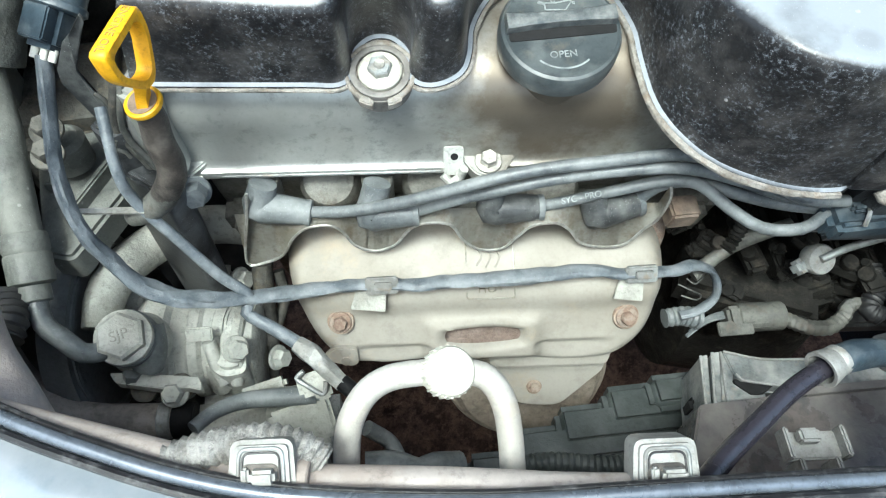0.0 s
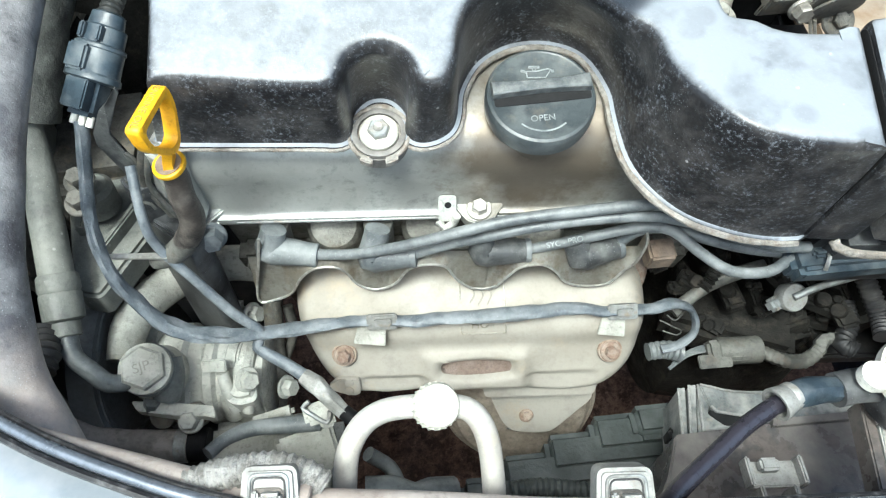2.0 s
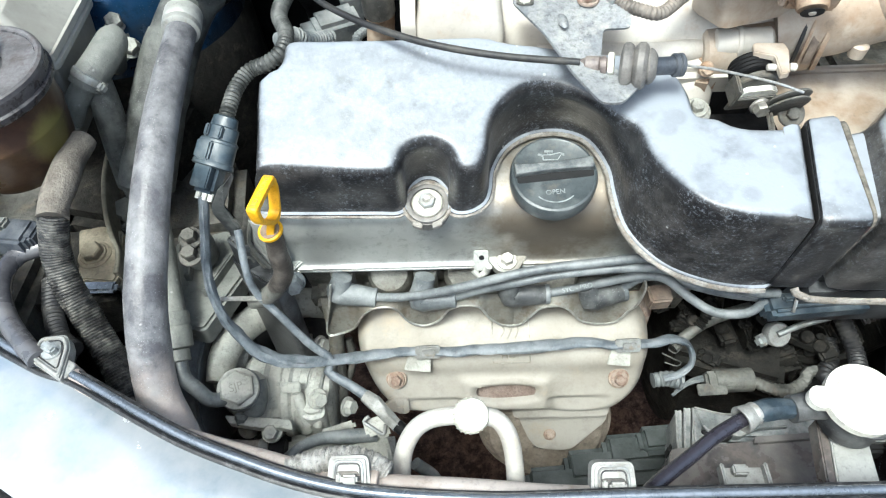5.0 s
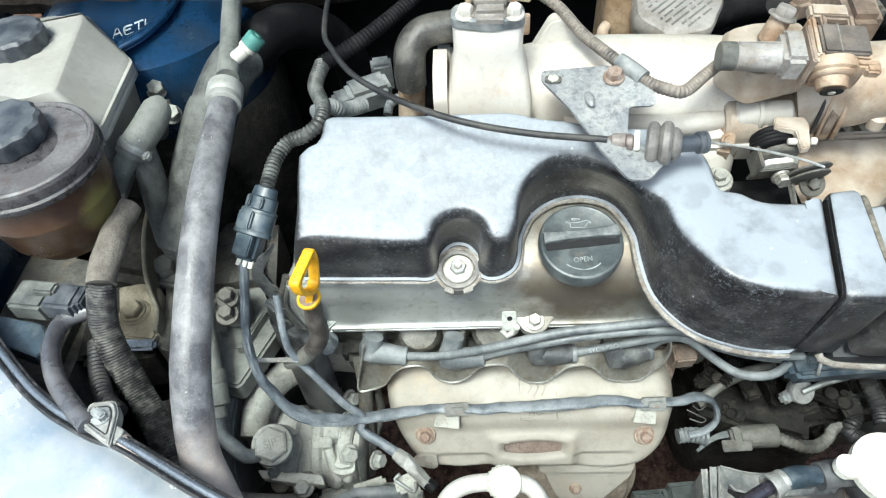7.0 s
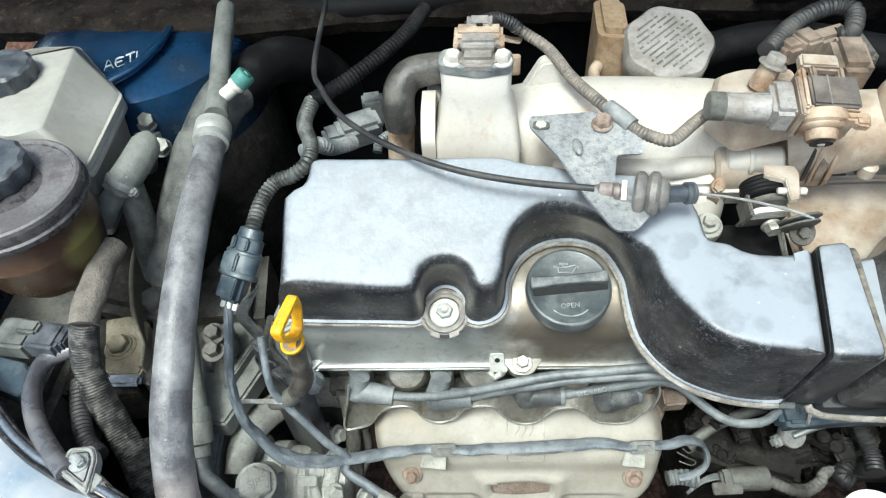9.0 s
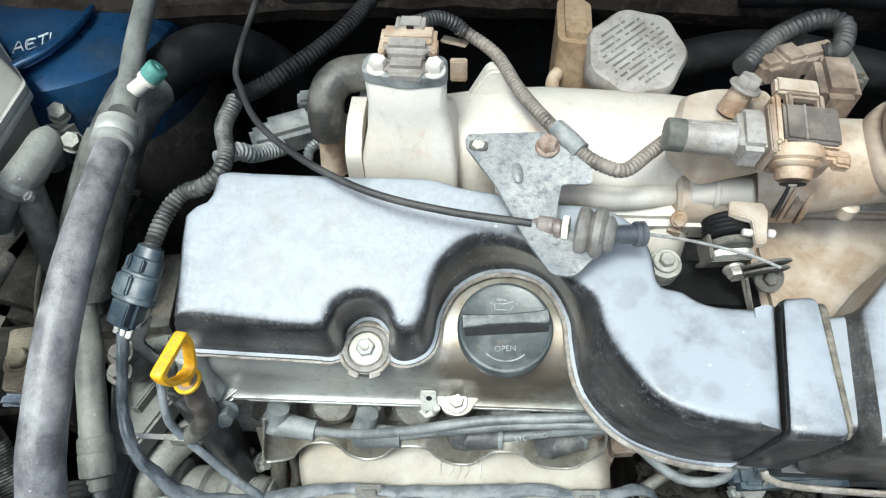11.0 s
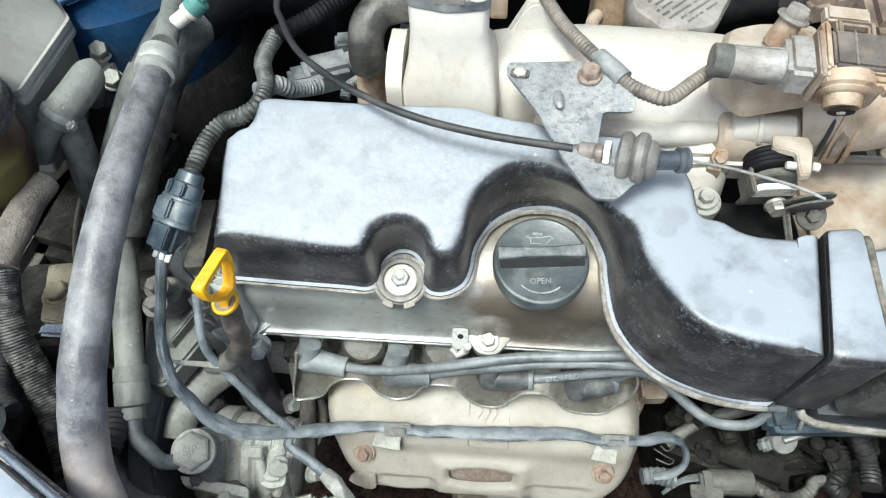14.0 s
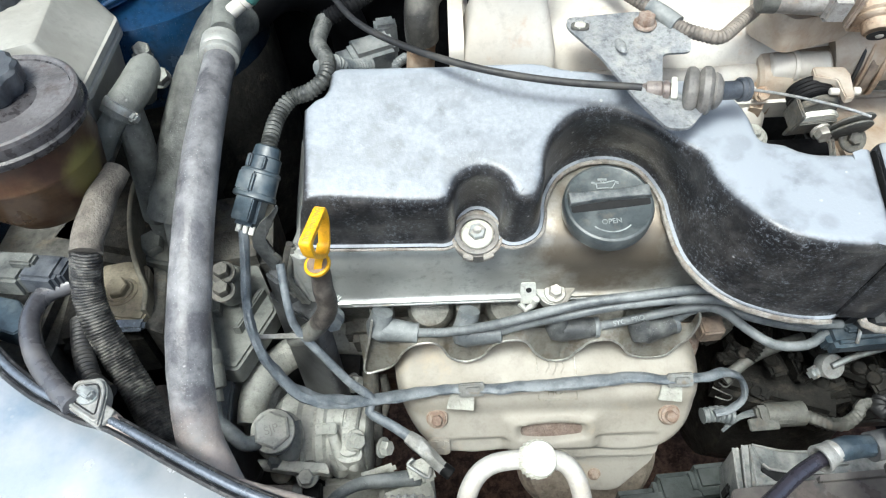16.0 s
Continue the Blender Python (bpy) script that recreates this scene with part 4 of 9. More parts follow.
box_rings = [duct_section(x, -0.05, 0, a, b, c, k) for x, a, b, c, k in (
    (0.238, (-0.045, 0.054), (-0.041, 0.147), (0.034, 0.138), 0.03), (0.2455, (-0.047, 0.052), (-0.043, 0.148), (0.036, 0.139), 0.14),
    (0.2475, (-0.053, 0.05), (-0.049, 0.159), (0.036, 0.147), 0.16), (0.2505, (-0.056, 0.047), (-0.052, 0.166), (0.038, 0.151), 0.16),
    (0.262, (-0.058, 0.046), (-0.054, 0.172), (0.052, 0.15), 0.16), (0.285, (-0.059, 0.046), (-0.055, 0.176), (0.078, 0.148), 0.14),
    (0.34, (-0.06, 0.046), (-0.056, 0.18), (0.12, 0.135), 0.08), (0.47, (-0.06, 0.046), (-0.056, 0.18), (0.16, 0.125), 0))]
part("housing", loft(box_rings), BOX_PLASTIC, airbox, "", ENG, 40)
part("lip", tube([eng((0.226, -0.056, 0.05)), eng((0.236, -0.064, 0.0475)), eng((0.3, -0.068, 0.047)), eng((0.46, -0.068, 0.047))], 0.0035, 10, flat=0.6, wander=0.15), LIP, airbox, "pale flange along the lower edge")
part("lower_housing", box((0.24, 0.2, 0.1), ENG @ pose(0.355, 0.045, -0.004), 0.01), BLACK_PLASTIC, airbox)
part("red_latch", merged(tube([(0.341, 0.221, 0.845), (0.357, 0.223, 0.845), (0.373, 0.2245, 0.845)], 0.0026, 10, flat=0.7),
    tube([(0.352, 0.222, 0.844), (0.3485, 0.2155, 0.8425), (0.3478, 0.2095, 0.8415), (0.352, 0.203, 0.84), (0.363, 0.2, 0.838)], 0.0026, 10)), RED, airbox, "red latch clip")


# ---- oil filler cap ----
CAP = ENG @ pose(0.0365, 0.0365, 0.0715)
cap = thing("oil_filler_cap", CAP.translation[:], "round dark grey plastic oil filler cap with a raised grip bar", "filler cap")
part("body", lathe([(0.033, -0.004), (0.0355, -0.002), (0.0362, 0.002), (0.0362, 0.011), (0.0348, 0.0138), (0.033, 0.0145), (0.0315, 0.0138),
    (0.012, 0.0134)], 64, CAP), CAP_PLASTIC, cap)
bar = []
for x in (-0.0325, -0.032, -0.02, 0.0, 0.02, 0.032, 0.0325):
    w = 0.0036 + 0.0016 * (abs(x) / 0.0325) ** 2
    h = 0.0205 if abs(x) < 0.0322 else 0.015
    bar.append([(x, -w, 0.012), (x, -w, h - 0.001), (x, -w + 0.001, h), (x, w - 0.001, h), (x, w, h - 0.001), (x, w + 0.001, 0.012)])
GRIP = CAP @ pose(0, 0.0045, 0, 0, 0, 5)
part("grip_bar", loft(bar), BAR, cap, "raised paler grip bar", GRIP, 30)
# Dark strip that paints the shadow line in front of the bar.
part("grip_shadow_line", prism(rounded([(-0.0315, -0.0105), (0.0325, -0.0105), (0.032, -0.0035),
    (-0.031, -0.0035)], 0.0025), 0.0135, 0.0143, GRIP, 0), SEAM, cap, "dark strip drawn for the shadow line beside the grip bar")
words("OPEN", 0.0062, CAP @ pose(0, -0.0172, 0.0137, 0, 0, 4), PRINT, "lettering", cap)
arc = [Vector((0.021 * math.sin(a), -0.0055 - 0.021 * math.cos(a), 0.0139)) for a in [radians(d) for d in range(-42, 43, 6)]]
part("arrow_arc", tube([CAP @ p for p in arc], 0.0006, 6, 0.002), PRINT, cap)
oil_can = [[(-0.008, 0.013), (0.004, 0.013), (0.008, 0.019), (0.006, 0.0196), (-0.002, 0.0178), (-0.008, 0.0178)], [(-0.012, 0.018), (-0.008, 0.0165),
    (-0.008, 0.0175), (-0.0115, 0.019)], [(-0.004, 0.0182), (-0.002, 0.0182), (-0.002, 0.0208), (-0.004, 0.0208)], [(-0.0065, 0.0205), (0.0005, 0.0205),
    (0.0005, 0.0216), (-0.0065, 0.0216)], [(0.0085, 0.017), (0.0095, 0.017), (0.0095, 0.0185), (0.0085, 0.0185)]]
for k, shape in enumerate(oil_can):
    line = [Vector((x, y, 0.0139)) for x, y in shape]
    part("oil_can_mark", tube([CAP @ p for p in line + [line[0]]], 0.0005, 6, 0.02), PRINT, cap)

# ---- exhaust heat shield ----
SHIELD = pose(0.035, 0.2641, 0.7294, 56.06)
shield = thing("heat_shield", (SHIELD @ Vector((0, -0.05, -0.02)))[:], "pale pressed steel exhaust heat shield with a slot and rusty bolts", "heat shield")
RIM = [(0.143, -0.0138), (0.1395, 0.004), (0.128, 0.0122), (0.0834, 0.0133), (0.0165, 0.0149), (-0.066, 0.0165), (-0.137, 0.018), (-0.148, 0.0085),
    (-0.1513, -0.0061), (-0.1476, -0.0341), (-0.1415, -0.0585), (-0.1305, -0.0806), (-0.1148, -0.0936), (-0.093, -0.0998), (-0.0618, -0.1015),
    (-0.0123, -0.1018), (0.0467, -0.104), (0.0933, -0.1026), (0.1155, -0.0951), (0.1322, -0.0796), (0.1404, -0.0611), (0.143, -0.0376)]
rim_line = [Vector((x, y, 0)) for x, y in RIM]
rim_line = resampled(rim_line + [rim_line[0]], 5)[:-1]
SLOT = Vector((-0.001, -0.0708, 0))


def step_down(v, a, b):
    s = min(1.0, max(0.0, (v - a) / (b - a)))
    return s * s * (3 - 2 * s)


def shield_height(x, y, to_rim, to_slot):
    h = -0.005 * step_down(-y, 0.036, 0.054) - 0.021 * step_down(y, -0.034, 0.012)
    bulge = step_down(0.05 - abs(x + 0.001), 0.0, 0.013) * step_down(-y, 0.05, 0.062) * step_down(0.0965 + y, 0.0, 0.009)
    h += 0.0062 * bulge
    h -= 0.0045 * step_down(-y, 0.077, 0.0815) * (1 - bulge) * step_down(0.108 - abs(x), 0.0, 0.02)
    h += 0.0012 * noise.noise(Vector((x * 25, y * 25, 0)))
    h -= 0.022 * max(0.0, 1 - to_rim / 0.016) ** 2
    h -= 0.006 * max(0.0, 1 - to_slot / 0.007) ** 2
    return h


shield_rings = []
for s in [0, 0.03, 0.07, 0.12, 0.17, 0.23, 0.29, 0.35, 0.41, 0.47, 0.53, 0.59, 0.65, 0.71, 0.76, 0.81, 0.86, 0.9, 0.935, 0.965, 0.985, 1.0]:
    ring = []
    for p in rim_line:
        way = p - SLOT
        a = math.atan2(way.y * 2.2, way.x)
        q = SLOT + Vector((0.0228 * max(-1, min(1, 1.35 * math.cos(a))) + 0.007 * math.cos(a), 0.007 * math.sin(a), 0))
        v = q.lerp(p, s)
        v.z = shield_height(v.x, v.y, (1 - s) * (p - q).length, s * (p - q).length)
        ring.append(v)
    shield_rings.append(ring)
part("pressing", loft(shield_rings, False, False), SHIELD_METAL, shield, "", SHIELD, 60)
part("slot_backing", prism(rounded([(-0.042, -0.087), (0.04, -0.087), (0.04, -0.056),
    (-0.042, -0.056)], 0.01), -0.0165, -0.0128, SHIELD), SLOT_STEEL, shield, "pinkish rusted manifold seen through the slot")


def on_shield(x, y, lift=0.0004):
    """A point on the face of the heat shield."""
    return SHIELD @ Vector((x, y, shield_height(x, y, 1.0, 1.0) + lift))


frame_line = [on_shield(x, y) for x, y in resampled([Vector(p) for p in rounded([(-0.0138, -0.0364), (0.0226, -0.0364), (0.0222, 0.0046), (-0.0138, 0.0046)], 0.003)], 3)]
part("embossed_frame", tube(frame_line + [frame_line[0]], 0.0007, 6, 0.01), GASKET, shield)
words("HOT", 0.0098, Matrix.Translation(on_shield(0.0048, -0.0288, 0.0003)) @ pose(0, 0, 0, 60, 0, 0), GASKET, "lettering", shield, 0.0008)
flame = [[(-0.006, -0.013), (-0.002, -0.007), (-0.005, -0.001), (0.0, 0.004)], [(0.001, -0.014), (0.005, -0.007), (0.002, -0.001),
    (0.007, 0.003)], [(0.008, -0.014), (0.012, -0.007), (0.009, -0.002), (0.014, 0.003)]]
for mark in flame:
    part("embossed_flame", tube([on_shield(x, y) for x, y in mark], 0.0007, 6, 0.003), SHIELD_METAL, shield)
bolt_up = (SHIELD.to_3x3() @ Vector((0, 0.2, 1)))[:]
for x, y in ((-0.1107, -0.0533), (0.1108, -0.0572)):
    seat = SHIELD @ Vector((x, y, -0.0015))
    part("bolt_dimple", lathe([(0.0105, -0.002), (0.0098, 0.0), (0.0075, 0.0002)], 28, aim(seat, seat + Vector(bolt_up))), RUST_STAIN, shield, "rust-stained seat of the bolt")
    bolt(seat[:], bolt_up, 0.0056, 0.0055, 0.0086, RUST, "rusty flange bolt in the heat shield", 15)
tab_outline = rounded([(-0.1262, -0.0835), (-0.1175, -0.0755), (-0.0998, -0.076), (-0.099, -0.09), (-0.104, -0.0925), (-0.1187, -0.0885)], 0.003)
part("spot_welded_tab", prism(tab_outline, -0.006, 0.0004, SHIELD, 0.001), SHIELD_METAL, shield, "small spot-welded tab")
for y in (-0.0795, -0.087):
    part("spot_weld", lathe([(0.0042, 0.0), (0.0036, 0.0008), (0.001, 0.0011)], 20, SHIELD @ pose(-0.1085, y, 0.0003)), SHIELD_METAL, shield)
# Lower apron and the outlet cup below it.
apron = rounded([(0.01, -0.108), (0.0165, -0.128), (0.0255, -0.15), (0.0345, -0.1606), (0.0573, -0.1638), (0.0715, -0.163), (0.0855, -0.15), (0.0964, -0.1391),
    (0.1085, -0.128), (0.109, -0.108)], 0.008)
part("apron", prism(apron, -0.0395, -0.035, SHIELD, 0.003), SHIELD_METAL, shield, "small lower apron")
part("apron_wall", prism(rounded([(0.004, -0.094), (0.008, -0.11), (0.104, -0.11), (0.108, -0.094)], 0.004), -0.04, -0.016, SHIELD, 0.003), SHIELD_METAL, shield, "step between shield and apron")
bolt((SHIELD @ Vector((0.0474, -0.1415, -0.0352)))[:], bolt_up, 0.0045, 0.0025, 0.0066, RUST_STAIN, "small stained bolt in the apron of the heat shield", 0)
OUT = Vector((0.0803, 0.238, 0.571))
outlet = thing("exhaust_outlet", OUT[:], "grey cast exhaust outlet cup under the shield", "exhaust")
OM = Matrix.Translation(OUT) @ pose(0, 0, 0, 60, 0, 0)
part("cup", lathe([(0.03, 0.016), (0.058, 0.014), (0.067, 0.009), (0.071, 0.002), (0.0735, -0.008), (0.073, -0.03), (0.06, -0.05)], 56, OM), CUP_METAL, outlet)
for r, z in ((0.0625, 0.0128), (0.0695, 0.006), (0.0748, -0.003), (0.0755, -0.0125)):
    part("rolled_band", lathe([(r - 0.003, z - 0.0022), (r, z - 0.0013), (r + 0.0008, z), (r, z + 0.0013), (r - 0.003, z + 0.0022)], 60, OM), CUP_METAL, outlet, "paler rolled band")
part("downpipe", tube([OUT, OUT + Vector((0, 0.04, -0.1)), OUT + Vector((0.01, 0.1, -0.2)), OUT + Vector((0.02, 0.25, -0.32))], 0.03, 20), DARK_METAL, outlet)

# Scalloped gasket plate over the shield.
SCALLOPS = [(-0.1276, 0.278, 0.7918), (-0.1326, 0.275, 0.7674), (-0.1432, 0.272, 0.717), (-0.129, 0.272, 0.7164), (-0.1147, 0.272, 0.7259),
    (-0.1043, 0.272, 0.7463), (-0.092, 0.272, 0.7592), (-0.0759, 0.272, 0.7613), (-0.0674, 0.272, 0.752), (-0.0608, 0.272, 0.7357),
    (-0.0464, 0.272, 0.7275), (-0.0314, 0.272, 0.7352), (-0.0207, 0.272, 0.7536), (-0.009, 0.272, 0.7608), (0.0083, 0.272, 0.7581),
    (0.0181, 0.272, 0.7391), (0.0306, 0.272, 0.7257), (0.0477, 0.272, 0.7257), (0.0587, 0.272, 0.7418), (0.0675, 0.272, 0.7537), (0.0834, 0.272, 0.7565),
    (0.0953, 0.272, 0.7476), (0.106, 0.272, 0.7309), (0.1212, 0.272, 0.7241), (0.1402, 0.272, 0.7264), (0.1502, 0.272, 0.7454), (0.1572, 0.272, 0.7572),
    (0.1607, 0.274, 0.7778), (0.1591, 0.278, 0.7886)]
gasket_bm = bmesh.new()
edge = smooth_line(SCALLOPS, 0.004)
front = [gasket_bm.verts.new((p.x, p.y, p.z)) for p in edge]
upper = [gasket_bm.verts.new((p.x, 0.283, 0.762)) for p in edge]
for i in range(len(edge) - 1):
    gasket_bm.faces.new((front[i], front[i + 1], upper[i + 1], upper[i]))
bmesh.ops.solidify(gasket_bm, geom=gasket_bm.faces[:], thickness=0.0012)
gasket = thing("scalloped_plate", (0.03, 0.272, 0.71), "thin grey steel plate with scalloped edge above heat shield", "metal plate")
part("plate", gasket_bm, GASKET, gasket)
part("rolled_edge", tube([(p.x, p.y - 0.0006, p.z) for p in edge], 0.0011, 6, 0.004), BRIGHT_METAL, gasket, "bright worn edge")

# ---- ignition leads ----
def ignition_lead(plug, elbow, tip, run, dark):
    lead = thing("ignition_lead", plug, "grey rubber ignition lead with an elbow plug boot", "ignition lead", "ignition leads")
    part("boot", tube([plug, Vector(plug).lerp(Vector(elbow), 0.6), elbow, Vector(elbow).lerp(Vector(tip), 0.25), tip], [0.0095, 0.0105, 0.0118, 0.0112, 0.009], 18, 0.004), BOOT if dark else LEAD, lead, "moulded elbow boot")
    way = (Vector(tip) - Vector(elbow)).normalized()
    part("boot_collar", lathe([(0.0075, -0.002), (0.0092, -0.001), (0.0096, 0.001), (0.0092, 0.003), (0.006, 0.0035)], 20, aim(tip, Vector(tip) + way)), LEAD, lead)
    part("cable", tube([Vector(tip) - way * 0.004] + [Vector(p) for p in run], 0.0042, 12, 0.008), LEAD, lead)
    return lead


ignition_lead((-0.1195, 0.2915, 0.785), (-0.1253, 0.2851, 0.768), (-0.0919, 0.2813, 0.764), [(-0.0624, 0.2755, 0.772), (-0.0231, 0.2724, 0.785),
    (0.0181, 0.2725, 0.8), (0.0583, 0.2752, 0.81), (0.1014, 0.2753, 0.817), (0.161, 0.2758, 0.822), (0.2004, 0.2675, 0.815), (0.2333, 0.2513, 0.805),
    (0.2662, 0.2515, 0.8)], False)
ignition_lead((-0.0415, 0.2895, 0.785), (-0.0476, 0.2791, 0.762), (-0.0164, 0.2782, 0.764), [(0.0079, 0.2769, 0.778), (0.0379, 0.2751, 0.79),
    (0.0749, 0.2758, 0.8), (0.1184, 0.2753, 0.808), (0.1599, 0.2729, 0.812), (0.1935, 0.2687, 0.805), (0.2334, 0.2599, 0.795),
    (0.2734, 0.256, 0.79)], False)
ignition_lead((0.0358, 0.2855, 0.78), (0.0387, 0.2802, 0.764), (0.0719, 0.2804, 0.764), [(0.0931, 0.2823, 0.768), (0.1232, 0.2823, 0.778),
    (0.1553, 0.2804, 0.79), (0.1752, 0.2725, 0.795), (0.1933, 0.2582, 0.788), (0.215, 0.2446, 0.782), (0.2416, 0.243, 0.782), (0.2595, 0.2515, 0.785),
    (0.2801, 0.2594, 0.78)], True)
ignition_lead((0.1091, 0.2839, 0.77), (0.1148, 0.2776, 0.758), (0.1444, 0.284, 0.76), [(0.1495, 0.2848, 0.772), (0.1592, 0.2824, 0.785),
    (0.1783, 0.2779, 0.79), (0.1993, 0.2685, 0.79), (0.2308, 0.2618, 0.785), (0.2718, 0.2587, 0.78)], True)
lead_text = thing("lead_print", (0.1111, 0.2792, 0.776), "pale printed characters along an ignition lead", "print")
PX = [(0.0774, 0.2774, 0.773), (0.1195, 0.2783, 0.782)]
words("SYC - PRO", 0.0062, Matrix.Translation((Vector(PX[0]) + Vector(PX[1])) / 2 + Vector((0, -0.003, 0.0035))) @ pose(0, 0, 0, 38, -6, 8), PRINT, "lettering", lead_text)
for q in [(-0.0781, 0.3003, 0.765), (-0.0028, 0.2994, 0.765), (0.0835, 0.2923, 0.76)]:
    single("head_boss", lathe([(0.024, -0.03), (0.022, 0.0), (0.018, 0.006),
        (0.006, 0.008)], 28, pose(*q) @ pose(0, 0.012, -0.004, 35, 0, 0)), HEAD_CAST, "dusty rounded boss on the cylinder head", "boss", "cylinder head bosses")
for p in ((-0.1224, 0.3, 0.7745), (-0.0424, 0.3, 0.772)):
    single("plug_tube", rod((p[0], p[1] + 0.004, p[2] - 0.03),
        (p[0], p[1] + 0.003, p[2] + 0.003), 0.0115), HEAD_CAST, "grey spark plug tube in the cylinder head", "plug tube", "plug tubes")

# ---- wiring loom over the shield ----
loom = thing("wiring_loom", (-0.0423, 0.2493, 0.714), "blue-grey taped wiring loom clipped across the heat shield", "wiring loom")
LOOM_LINE = [(-0.2189, 0.2995, 0.89), (-0.2184, 0.2763, 0.87), (-0.2191, 0.2524, 0.845), (-0.2123, 0.2333, 0.82), (-0.2007, 0.224, 0.79),
    (-0.1864, 0.2187, 0.77), (-0.1608, 0.2196, 0.755), (-0.1294, 0.2282, 0.74), (-0.0936, 0.241, 0.725), (-0.0634, 0.2469, 0.72),
    (-0.0214, 0.2458, 0.72), (0.0233, 0.2467, 0.722), (0.068, 0.2485, 0.722), (0.1073, 0.2518, 0.722), (0.1459, 0.2487, 0.72), (0.1756, 0.2535, 0.715),
    (0.1972, 0.2594, 0.712), (0.2152, 0.2589, 0.7), (0.2194, 0.2475, 0.685), (0.2078, 0.2416, 0.672), (0.1937, 0.2395, 0.668)]
part("trunk", tube(LOOM_LINE, [0.0066, 0.0064, 0.0062, 0.0066, 0.0074, 0.0082, 0.0076, 0.0062, 0.0068, 0.0055, 0.0056, 0.0068, 0.0076, 0.006, 0.0052, 0.0056, 0.0055, 0.005, 0.005, 0.0048, 0.005], 16, 0.003, flat=0.55, wander=0.34, up=(0, 0.56, 0.83)), LOOM, loom)
BRANCH = [(-0.1916, 0.2802, 0.87), (-0.1871, 0.2558, 0.845), (-0.1845, 0.2514, 0.82), (-0.1672, 0.2435, 0.79), (-0.1486, 0.2351, 0.76),
    (-0.1312, 0.2283, 0.742)] + [(-0.1337, 0.219, 0.735), (-0.1148, 0.2093, 0.728), (-0.0976, 0.1992, 0.722)]
part("branch", tube(BRANCH, [0.0032, 0.0034, 0.0035, 0.0036, 0.0038, 0.004, 0.0044, 0.0046, 0.0048], 12, 0.005, wander=0.08), LOOM, loom, "thin grey branch wire")
part("branch_wrap", tube([(-0.0997, 0.201, 0.722), (-0.091, 0.1944, 0.72), (-0.0803, 0.1845, 0.715),
    (-0.0689, 0.175, 0.71)], [0.0058, 0.0068, 0.006, 0.0055], 12, 0.002, wander=0.3), CLIP_METAL, loom, "crumpled pale tape")
part("branch_end", rod((-0.0704, 0.1763, 0.711), (-0.0627, 0.1707, 0.708), 0.0058), BLACK, loom, "black end of the branch")
for p in [(-0.042, 0.2448, 0.722), (0.1498, 0.2476, 0.722)]:
    clip = merged(box((0.024, 0.013, 0.005), pose(*p) @ pose(0, 0, 0, 50, 0, 2), 0.0012), box((0.013, 0.006, 0.004), pose(*p) @ pose(0.001, -0.003, 0.0035, 50, 0, 2), 0.0008))
    part("clip", clip, DULL_STEEL, loom, "pale plastic loom clip")
for p, w in zip([(-0.0528, 0.2416, 0.708), (0.1425, 0.2433, 0.708)], (0.026, 0.022)):
    single("clip_bracket", prism(rounded([(-w / 2, -0.008), (w / 2, -0.009), (w / 2, 0.008),
        (-w / 2 + 0.004, 0.008)], 0.0015), 0, 0.002, pose(*p, 40, 0, -4), 0.0006), CAST, "small pale metal loom bracket on the heat shield", "bracket")

# ---- power steering pump, belt and hoses ----
pump = thing("power_steering_pump", (-0.19, 0.245, 0.6), "dusty grey cast power steering pump with banjo fitting", "pump")
PX0 = pose(-0.19, 0.247, 0.632, 0, 90, 0)
part("housing", lathe([(0.03, -0.05), (0.041, -0.046), (0.046, -0.04), (0.046, -0.024), (0.041, -0.02), (0.041, -0.008), (0.0435, -0.005),
    (0.0435, 0.002), (0.04, 0.005), (0.0395, 0.026), (0.037, 0.032), (0.024, 0.036)], 48, PX0), PUMP_METAL, pump)
part("rear_cover", lathe([(0.036, 0.033), (0.038, 0.035), (0.038, 0.043), (0.034, 0.046), (0.012, 0.047)], 36, PX0), CAST, pump, "darker rear cover")
BANJO_AXIS = Vector((0.13, -0.34, 0.93)).normalized()
BANJO_AT = Vector((-0.2243, 0.2151, 0.712))
part("port_boss", merged(rod(BANJO_AT - BANJO_AXIS * 0.045, BANJO_AT - BANJO_AXIS * 0.012, (0.024, 0.0195), 32, 0.002), rod(BANJO_AT - BANJO_AXIS * 0.012, BANJO_AT, 0.0195, 32)), PUMP_METAL, pump, "round port boss")
part("boss_sleeve", lathe([(0.0198, -0.02), (0.0208, -0.019), (0.0208, -0.006),
    (0.0198, -0.005)], 32, aim(BANJO_AT, BANJO_AT + BANJO_AXIS)), LEAD, pump, "blue-grey sleeve round the boss")
part("sleeve", tube([Vector(p) for p in [(-0.215, 0.2287, 0.7), (-0.2126, 0.2162, 0.692), (-0.2174, 0.2079, 0.68)]], 0.012, 18), LEAD, pump, "blue-grey sleeve")
P1, P2 = Vector((-0.2408, 0.2582, 0.645)), Vector((-0.1631, 0.2486, 0.645))
part("main_body", merged(lathe([(0.021, 0), (0.025, 0.003), (0.0255, 0.016), (0.0235, 0.018), (0.0235, 0.03), (0.026, 0.033), (0.0265, 0.055),
    (0.028, 0.058), (0.028, 0.07), (0.024, 0.075),
    (0.012, 0.077)], 40, aim(P1, P2)), box((0.044, 0.05, 0.05), pose(*(-0.2073, 0.2261, 0.64), 35, 0, 0), 0.02, 4)), PUMP_METAL, pump, "rounded cast body")
